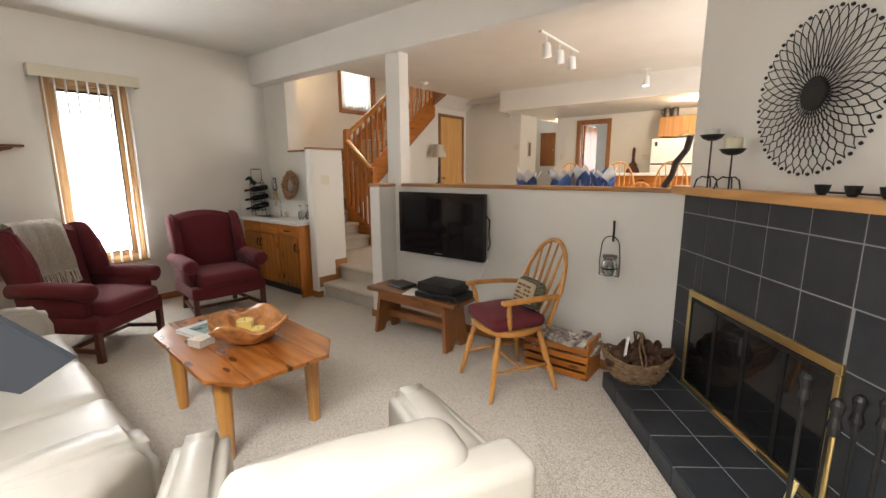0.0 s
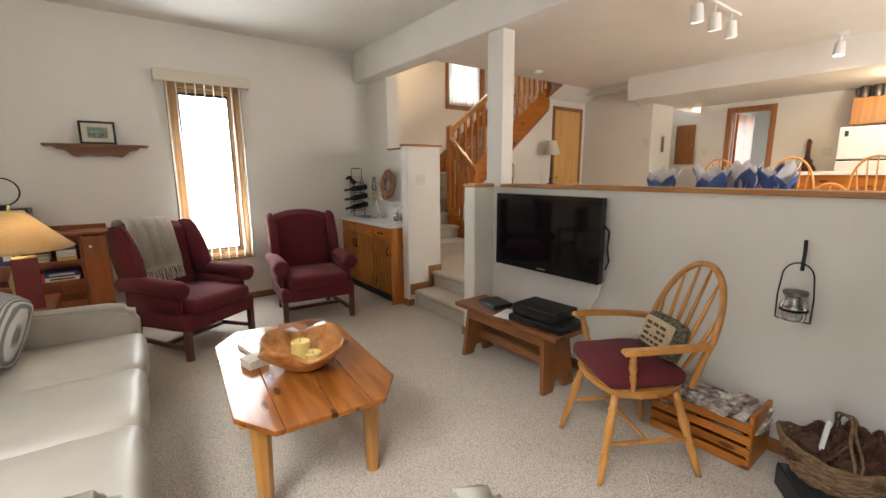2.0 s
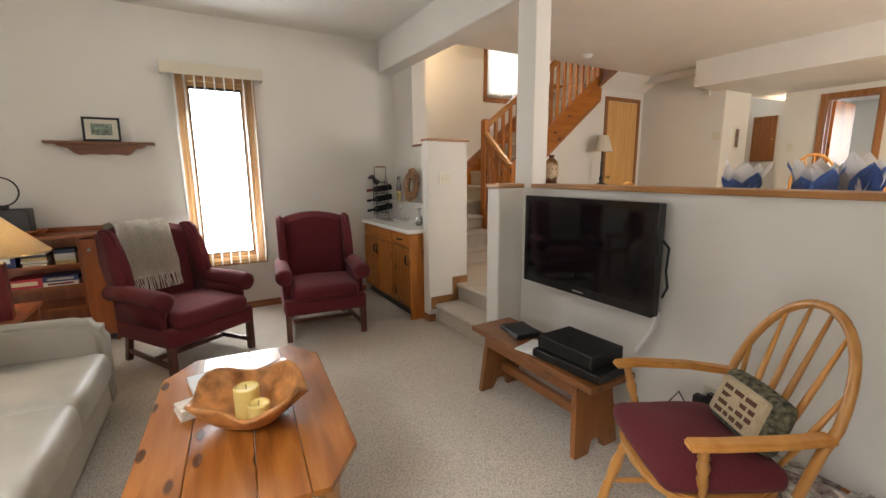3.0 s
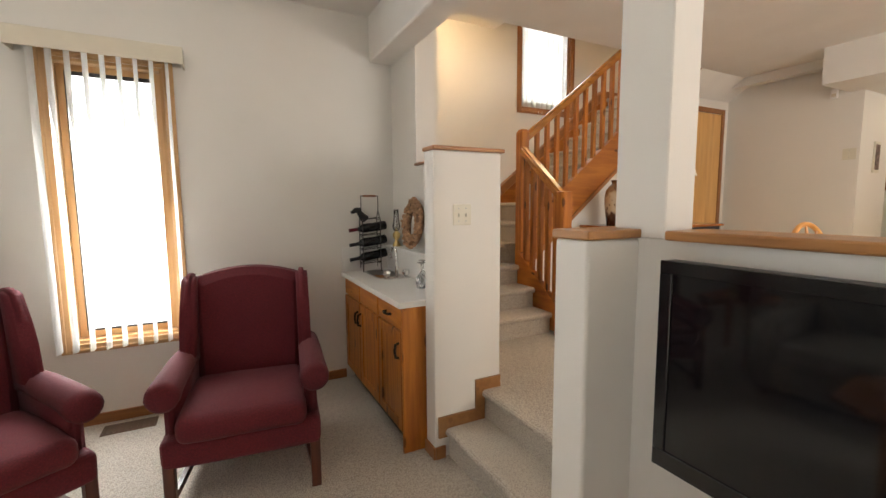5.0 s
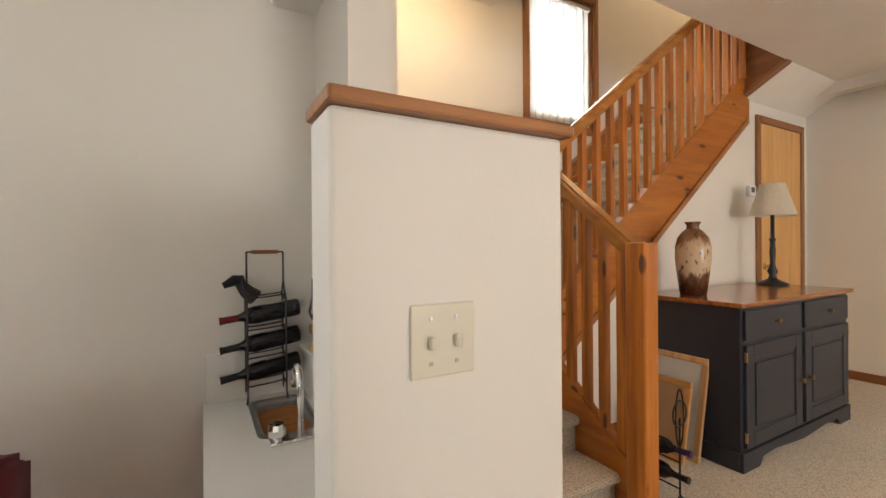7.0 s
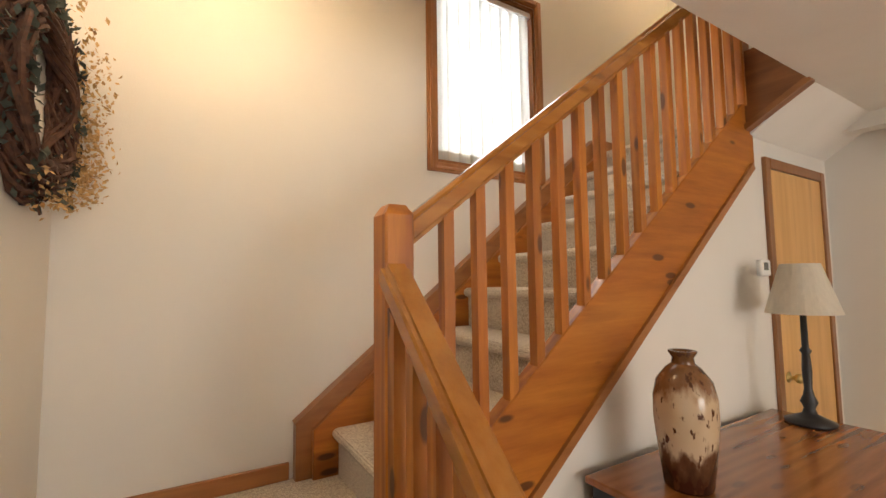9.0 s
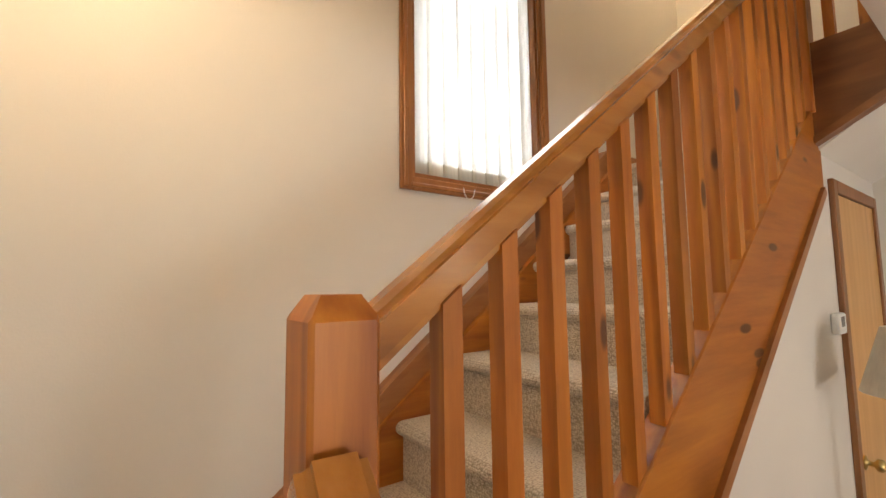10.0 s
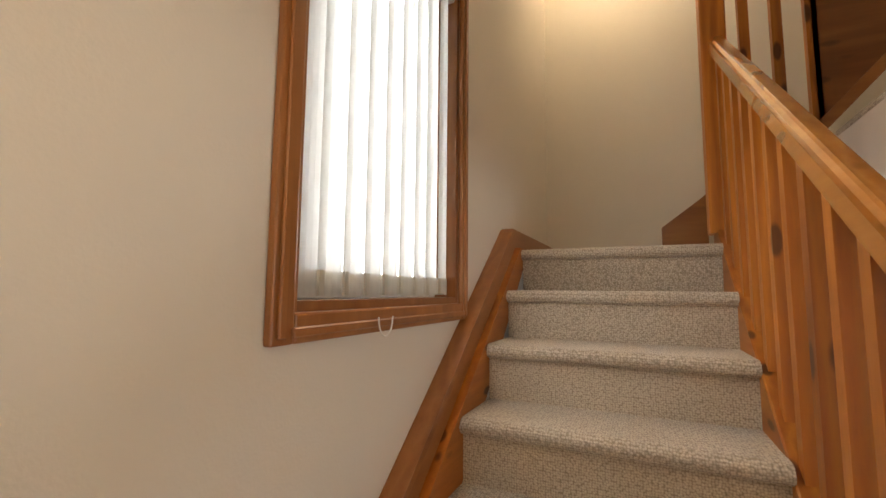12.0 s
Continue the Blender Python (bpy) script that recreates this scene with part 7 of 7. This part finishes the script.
for k in range(90):
    a = rr.uniform(0, 6.28)
    r = rr.uniform(0.22, 0.27)
    da = rr.uniform(0.1, 0.3)
    tube(bm, [(r * math.cos(a), r * math.sin(a), rr.uniform(-0.03, 0.03)), ((r + rr.uniform(-0.02, 0.05)) * math.cos(a + da), (r + rr.uniform(0.0, 0.05)) * math.sin(a + da), rr.uniform(-0.03, 0.05))], 0.003, 4)
w_ = part("twig_ring", bm, TWIG, wr)
w_["kind"] = "stuff"
LEAF = [plain("dried_leaf", (0.05, 0.06, 0.045), 0.8, vary=0.3, scale=30.0), plain("dried_bloom", (0.52, 0.33, 0.14), 0.9, vary=0.3, scale=40.0)]
for which, cnt, size in ((0, 420, 0.017), (1, 1100, 0.0095)):
    bm = bmesh.new()
    for k in range(cnt):
        a = rr.choice((0.3, 1.9, 3.1, 4.4)) + rr.gauss(0, 0.5) if which == 0 else 2.9 + rr.gauss(0, 0.75)
        r = 0.235 + rr.gauss(0, 0.018) + (0.035 if which else 0.015)
        p = Vector((r * math.cos(a), r * math.sin(a), rr.uniform(-0.02, 0.05) + (max(0.0, rr.gauss(0.03, 0.03)) if which else 0.0)))
        q = Euler((rr.uniform(0, 6.28), rr.uniform(0, 6.28), rr.uniform(0, 6.28))).to_matrix()
        s = size * rr.uniform(0.6, 1.3)
        v = [bm.verts.new(p + q @ Vector(c)) for c in ((-s * 0.5, 0, 0), (0, -s, 0.2 * s), (s * 0.5, 0, 0), (0, s, 0.2 * s))]
        bm.faces.new(v)
    lf = part("dried_leaf" if which == 0 else "dried_bloom", bm, LEAF[which], wr)
    lf["kind"] = "stuff"

# ---------------------------------------------------------------- dining table, chairs, wrapped pots
dt = base("dining_table", pose(-0.75, 4.75, L1), "oval oak dining table behind the half wall", "table")
bm = bmesh.new()
prism(bm, [(0.80 * math.cos(a), 0.48 * math.sin(a)) for a in [2 * math.pi * k / 36 for k in range(36)]], "z", 0.72, 0.75)
part("top", bm, MAPLE_X, dt)
bm = bmesh.new()
lathe(bm, [(0, 0.08), (0.10, 0.08), (0.07, 0.2), (0.05, 0.4), (0.09, 0.6), (0.12, 0.72), (0, 0.72)], 18)
part("pedestal", bm, MAPLE_Z, dt, smooth=True)
for k in range(4):
    part("foot", one_box(0.05, 0.42, -0.03, 0.03, 0, 0.09, 0.015, 2, pose(0, 0, 0, 0, 0, 45 + 90 * k)), MAPLE_X, dt)


def bow_seat(name, m, seat, bow, label, cat, group):
    o = base(name, m, label, cat, group)
    b = bmesh.new()
    lathe(b, [(0, seat - 0.035), (0.19, seat - 0.035), (0.205, seat - 0.018), (0.20, seat), (0, seat - 0.006)], 24)
    part("seat", b, MAPLE_X, o)
    for sx in (-1, 1):
        for sy in (-1, 1):
            part("leg", turned_leg((sx * 0.20, sy * 0.20, 0), (sx * 0.13, sy * 0.13, seat - 0.03), 0.02), MAPLE_Z, o, smooth=True)
        part("stretcher", turned_leg((sx * 0.18, 0.18, seat * 0.4), (sx * 0.18, -0.18, seat * 0.4), 0.012), MAPLE_Z, o)

    def at(x, h):
        return Vector((x, -0.165 - 0.18 * h, seat + h))
    b = bmesh.new()
    tube(b, [at(-0.20 * math.cos(a), bow * math.sin(a) ** 0.62) for a in [math.pi * k / 22 for k in range(23)]], 0.012, 8)
    part("bow", b, MAPLE_Z, o, smooth=True)
    for k in range(5):
        x = -0.13 + 0.065 * k
        top = bow * max(0.02, 1 - (x * 1.15 / 0.20) ** 2) ** 0.31
        b = bmesh.new()
        tube(b, [at(x * 0.75, 0), at(x, top * 0.5), at(x * 1.15, top)], 0.008, 6, taper=[0.006, 0.009, 0.006])
        part("spindle", b, MAPLE_Z, o)
    return o


s0 = bow_seat("bar_stool", pose(-0.85, 7.0, L1), 0.74, 0.50, "honey wood bow-back bar stool at the breakfast bar", "stool", "stools at the breakfast bar")
copy_thing(s0, pose(-1.56, 7.0, L1))
copy_thing(s0, pose(-0.19, 7.02, L1))
c0 = bow_seat("dining_chair", pose(-0.35, 5.45, L1, 0, 0, 170), 0.45, 0.54, "honey wood bow-back dining chair at the table", "chair", "chairs round the dining table")
copy_thing(c0, pose(-1.0, 5.45, L1, 0, 0, 185))
copy_thing(c0, pose(-1.92, 4.75, L1, 0, 0, -95))
copy_thing(c0, pose(0.35, 4.85, L1, 0, 0, 95))

BLUEP = plain("blue_foil_wrap", (0.10, 0.19, 0.48), 0.4, vary=0.35, scale=12.0)
WHITEP = plain("white_tissue", (0.78, 0.78, 0.80), 0.6, vary=0.05)


def wrapped_pot(x, y, seed, blue):
    o = base("wrapped_pot", pose(x, y, L1 + 0.75, 0, 0, seed * 40) @ Matrix.Diagonal((0.72, 0.72, 1.16, 1.0)), "flower pot wrapped in blue and white paper", "flower pot", "wrapped pots on the dining table")
    r_ = random.Random(seed)
    b = bmesh.new()
    lathe(b, [(0, 0), (0.055, 0), (0.065, 0.12), (0.075, 0.19), (0.05, 0.17), (0, 0.16)], 18)
    part("pot_wrap", b, BLUEP, o)
    for k in range(12):
        inner = k % 2
        a = 2 * math.pi * k / 12 + r_.uniform(-0.18, 0.18)
        rad = r_.uniform(0.13, 0.17) if inner else r_.uniform(0.16, 0.21)
        hh = r_.uniform(0.29, 0.36) if inner else r_.uniform(0.24, 0.34)
        b = bmesh.new()
        rows = []
        for i in range(5):
            t = i / 4
            r = 0.065 + (rad - 0.065) * t ** 1.2
            z = 0.15 + (hh - 0.15) * t ** 0.9 + 0.02 * inner * (1 - t)
            w = 0.095 * math.sin(math.pi * (0.22 + 0.78 * t) ** 1.1) + 0.002
            row = []
            for u in (-1, -0.3, 0.3, 1):
                row.append(b.verts.new((r * math.cos(a) - u * w * math.sin(a), r * math.sin(a) + u * w * math.cos(a), z + 0.018 * u * u * t + 0.008 * math.sin(9 * u + k))))
            rows.append(row)
        for p, q in zip(rows, rows[1:]):
            for j in range(3):
                b.faces.new((p[j], p[j + 1], q[j + 1], q[j]))
        bmesh.ops.solidify(b, geom=b.faces[:], thickness=0.0012)
        part("paper_petal", b, WHITEP if inner or k == 2 * blue else BLUEP, o)


wrapped_pot(-1.09, 4.40, 1, 0)
wrapped_pot(-0.74, 4.44, 2, 1)
wrapped_pot(-0.60, 4.62, 3, 2)
wrapped_pot(-0.36, 4.54, 4, 0)

# ---------------------------------------------------------------- kitchen
bar = base("breakfast_bar", pose(0, 0, 0), "oak-fronted breakfast bar with a pale top", "counter")
part("front_panel", one_box(-1.62, 1.88, 7.42, 7.50, L1, 1.40), PINE_X, bar)
part("top", one_box(-1.69, 1.89, 7.32, 7.78, 1.40, 1.44, 0.008, 2), LAMINATE, bar)
part("base", one_box(-1.62, 1.88, 7.50, 7.70, L1, 1.40), WALL, bar)
rf = base("refrigerator", pose(-0.49, 8.50, L1), "white top-freezer refrigerator with black gaskets", "refrigerator")
part("cabinet", one_box(-0.35, 0.35, 0.03, 0.68, 0.02, 1.65, 0.008), BLACK, rf)
for z0, z1 in ((1.24, 1.65), (0.05, 1.22)):
    d = part("door", one_box(-0.345, 0.345, -0.03, 0.026, z0, z1, 0.012, 3), WHITE, rf)
    part("handle", one_box(0.29, 0.32, -0.06, -0.03, z0 + 0.03, min(z1 - 0.03, z0 + 0.5), 0.008), BLACK, d)
part("badge", one_box(-0.29, -0.25, -0.033, -0.030, 1.53, 1.60), BLACK, rf)
cake = base("glass_dish", pose(-0.35, 8.72, L1 + 1.65), "covered glass dish on the refrigerator", "dish")
bm = bmesh.new()
lathe(bm, [(0, 0), (0.09, 0), (0.12, 0.05), (0.10, 0.07), (0.03, 0.10), (0.015, 0.13), (0, 0.14)], 20)
part("dish", bm, plain("amber_glass", (0.30, 0.24, 0.15), 0.1), cake, smooth=True)
UCX = [-0.83, -0.455, -0.08, 0.35, 0.75]
for k in range(4):
    o = base("wall_cabinet", pose(0, 0, 0), "honey oak wall cabinet with an arched panel door", "cabinet", "kitchen wall cabinets")
    zl = 2.05 if k < 2 else 1.75
    part("body", one_box(UCX[k], UCX[k + 1], 8.90, KITW - 0.002, zl, 2.40), MAPLE_Z, o)
    d = bmesh.new()
    box(d, UCX[k] + 0.01, UCX[k + 1] - 0.01, 8.882, 8.899, zl + 0.01, 2.39, 0.003)
    m_ = (UCX[k] + UCX[k + 1]) / 2
    w_2 = (UCX[k + 1] - UCX[k]) / 2 - 0.06
    prism(d, [(m_ - w_2, zl + 0.05), (m_ + w_2, zl + 0.05), (m_ + w_2, 2.30), (m_ + w_2 * 0.5, 2.335), (m_, 2.345), (m_ - w_2 * 0.5, 2.335), (m_ - w_2, 2.30)], "y", 8.876, 8.883)
    part("door", d, MAPLE_Z, o)
for k in range(2):
    o = base("metal_canister", pose(-0.74 + 0.13 * k, 9.02, 2.40), "dented grey metal canister on the cabinet", "canister")
    b = bmesh.new()
    lathe(b, [(0, 0), (0.055, 0), (0.058, 0.02), (0.055, 0.15 + 0.03 * k), (0.03, 0.18 + 0.03 * k), (0.02, 0.19 + 0.03 * k), (0, 0.19 + 0.03 * k)], 18)
    part("body", b, plain("aged_tin", (0.22, 0.20, 0.18), 0.35, 0.9), o, smooth=True)
    b = bmesh.new()
    tube(b, [(-0.055, 0, 0.04), (-0.09, 0, 0.06), (-0.09, 0, 0.12), (-0.055, 0, 0.14)], 0.006, 6)
    part("handle", b, IRON, o)
kb = base("base_cabinet", pose(0, 0, 0), "oak kitchen base cabinet run along the wall", "cabinet")
part("body", one_box(-1.62, -0.86, 8.62, KITW - 0.002, L1, L1 + 0.87), OAK_Z, kb)
part("worktop", one_box(-1.66, -0.855, 8.59, KITW - 0.002, L1 + 0.87, L1 + 0.905, 0.004), LAMINATE, kb)
vi = base("whisk_broom", pose(-1.29, KITW - 0.03, 1.42), "dark red long-necked ornament hung on the kitchen wall", "ornament")
bm = bmesh.new()
prism(bm, [(-0.13, 0.0), (0.13, 0.0), (0.10, 0.09), (0.06, 0.13), (0.07, 0.18), (0.02, 0.22), (0.018, 0.40), (0.035, 0.45), (0.0, 0.50), (-0.02, 0.45), (-0.018, 0.22), (-0.07, 0.18), (-0.06, 0.13), (-0.10, 0.09)], "y", -0.03, 0.028)
bmesh.ops.bevel(bm, geom=bm.edges[:], offset=0.006, segments=2, affect="EDGES")
part("body", bm, plain("dark_red_varnish", (0.11, 0.028, 0.014), 0.4, vary=0.4), vi)
plate("light_switch", pose(-1.08, KITW, 1.72), 0.12, 0.115, "ivory switch plate on the kitchen wall", "switch", 2)
plate("light_switch", pose(-2.79 + 0.06, KITW, 1.77), 0.08, 0.115, "ivory switch plate by the hallway", "switch", 1)
plate("light_switch", pose(-3.22, DINW, 1.935), 0.11, 0.115, "ivory switch plate on the dining wall", "switch", 1)
o = base("motion_sensor", pose(-3.376, DINW, 2.567), "small white motion sensor on the dining wall", "sensor")
part("case", one_box(-0.03, 0.03, -0.035, 0, -0.05, 0.05, 0.008, 2), WHITE, o)
part("lens", one_box(-0.02, 0.02, -0.037, -0.035, -0.03, 0.0), IVORY, o)
o = base("picture_frame", pose(-3.14, 8.48, 1.91, 0, 0, 90), "narrow framed print on the hallway wall end", "picture")
part("frame", one_box(-0.07, 0.07, -0.016, 0, -0.16, 0.16, 0.004), IVORY, o)
part("print", one_box(-0.05, 0.05, -0.018, -0.016, -0.13, 0.13), plain("dark_print", (0.16, 0.10, 0.08), 0.6, vary=0.9, scale=30.0), o)
o = base("wall_cabinet", pose(-3.69, 10.6, 2.0), "brown wooden cupboard door in the hallway", "cabinet")
part("door", one_box(-0.19, 0.19, -0.03, 0, -0.40, 0.40, 0.004), DARK_Z, o)
part("knob", one_box(0.14, 0.16, -0.05, -0.03, -0.02, 0.0, 0.004), BRASS, o)
# kitchen doorway
dk = base("door_2", pose(0, KITW, 0), "open doorway with a dark stained casing and oak door", "door", kind="structure")
for q in ((-2.43, -2.36, L1, 2.48), (-1.81, -1.74, L1, 2.48), (-2.36, -1.81, 2.41, 2.48)):
    part("casing", one_box(q[0], q[1], -0.02, 0.0, q[2], q[3], 0.005, 2), TRIM_Z, dk)
for q in ((-2.36, -2.345, L1, 2.41), (-1.825, -1.81, L1, 2.41), (-2.345, -1.825, 2.395, 2.41)):
    part("jamb", one_box(q[0], q[1], 0.0, 0.12, q[2], q[3]), TRIM_Z, dk)
part("leaf", one_box(-2.34, -2.30, 0.13, 0.85, L1 + 0.01, 2.39, 0.003), PINE_Z, dk)
vertical_blind_2 = base("vertical_blind", pose(-1.575, 11.12, 0), "white vertical blind in the back room", "blind")
for k in range(8):
    b = bmesh.new()
    box(b, -0.04, 0.04, -0.001, 0.001, 1.30, 2.35)
    bmesh.ops.transform(b, matrix=pose(-0.38 + 0.11 * k, 0, 0, 0, 0, 55), verts=b.verts)
    part("slat", b, BLIND, vertical_blind_2)
part("headrail", one_box(-0.45, 0.47, -0.03, 0.03, 2.35, 2.45, 0.004), IVORY, vertical_blind_2)
o = base("desk_chair", pose(-1.72, 10.0, L1), "dark desk chair in the back room", "chair")
part("backrest", soft_box(-0.17, 0.17, -0.04, 0.04, 1.0, 1.40, 0.03, 0.01, 3), BLACK, o)
part("seat", soft_box(-0.22, 0.22, -0.02, 0.42, 0.50, 0.60, 0.03, 0.01, 3), BLACK, o)
part("post", one_box(-0.03, 0.03, -0.03, 0.03, 0.04, 1.1), BLACK, o)
part("foot", one_box(-0.25, 0.25, -0.03, 0.03, 0, 0.05), BLACK, o)

# ceiling fittings
LIT = glow("lit_spot_lens", (1.0, 0.90, 0.74), 9.0)


def spot_head(parent, x, y, z, tilt):
    b = bmesh.new()
    tube(b, [(x, y, z), (x, y, z - 0.075)], 0.009, 8)
    part("stalk", b, WHITE, parent)
    b = bmesh.new()
    lathe(b, [(0, 0), (0.036, 0.0), (0.046, -0.02), (0.050, -0.14), (0.046, -0.142), (0.042, -0.03), (0, -0.03)], 20, pose(x, y, z - 0.07, tilt, 0, 0))
    h = part("head", b, WHITE, parent, "white cylindrical spot head")
    b = bmesh.new()
    lathe(b, [(0, -0.125), (0.043, -0.125), (0.0, -0.131)], 20, pose(x, y, z - 0.07, tilt, 0, 0))
    part("lens", b, LIT, h)


tk = base("track_light", pose(0, 0, 0), "white ceiling track with three lit spot heads", "track light")
part("track", one_box(-1.16, -1.12, 4.70, 5.72, CEIL2 - 0.022, CEIL2, 0.003), WHITE, tk)
for y in (4.85, 5.2, 5.55):
    spot_head(tk, -1.14, y, CEIL2 - 0.022, 12)
s1 = base("ceiling_spot", pose(0, 0, 0), "single white ceiling spot lamp, lit", "spot light")
bm = bmesh.new()
lathe(bm, [(0, 0), (0.06, 0), (0.06, -0.02), (0, -0.022)], 20, pose(-0.70, 7.25, CEIL2))
part("canopy", bm, WHITE, s1)
spot_head(s1, -0.70, 7.25, CEIL2 - 0.022, -8)
o = base("smoke_detector", pose(-3.75, 5.93, CEIL2), "round white smoke detector on the ceiling", "smoke detector")
bm = bmesh.new()
lathe(bm, [(0, -0.045), (0.045, -0.045), (0.055, -0.03), (0.07, -0.022), (0.07, 0), (0, 0)], 28)
part("case", bm, WHITE, o)
# downlight fittings made up to go with the kitchen and hall fill bulbs
for x, y in ((-3.0, 9.6), (-0.2, 8.1)):
    o = base("downlight", pose(x, y, 2.56), "small lit recessed downlight, added where a fill bulb hangs", "downlight", "recessed kitchen downlights")
    bm = bmesh.new()
    lathe(bm, [(0.04, -0.002), (0.06, -0.006), (0.062, 0.0), (0.04, 0.0)], 20)
    part("trim_ring", bm, WHITE, o)
    bm = bmesh.new()
    lathe(bm, [(0, -0.001), (0.04, -0.001), (0, -0.002)], 20)
    part("lens", bm, LIT, o)

# unidentified dark panel behind the sofa arm; its post and foot are added, unseen
rs = base("music_stand", pose(0, 0, 0), "unidentified dark flat panel on an added post beside the sofa", "stand")
R_ = Vector((0.085, 0.519, 1.185))
E1, E2 = Vector((-0.20, -0.155, 0.16)), Vector((-0.075, -0.058, -0.06))
bm = bmesh.new()
nn = E1.cross(E2).normalized() * 0.006
v = [bm.verts.new(p + s * nn) for s in (-1, 1) for p in (R_, R_ + E1, R_ + E1 + E2 * 2.2 + Vector((-0.1, -0.08, 0)), R_ + E2)]
bm.faces.new(v[:4][::-1])
bm.faces.new(v[4:])
for i in range(4):
    bm.faces.new((v[i], v[(i + 1) % 4], v[4 + (i + 1) % 4], v[4 + i]))
part("desk", bm, plain("dark_blue_grey", (0.008, 0.010, 0.013), 0.9), rs)
bm = bmesh.new()
tube(bm, [(-0.14, 0.33, 0.0), (-0.14, 0.33, 1.19)], 0.012, 8)
part("post", bm, IRON, rs)
bm = bmesh.new()
lathe(bm, [(0, 0), (0.14, 0), (0.14, 0.012), (0, 0.02)], 20, pose(-0.14, 0.33, 0))
part("foot", bm, IRON, rs)
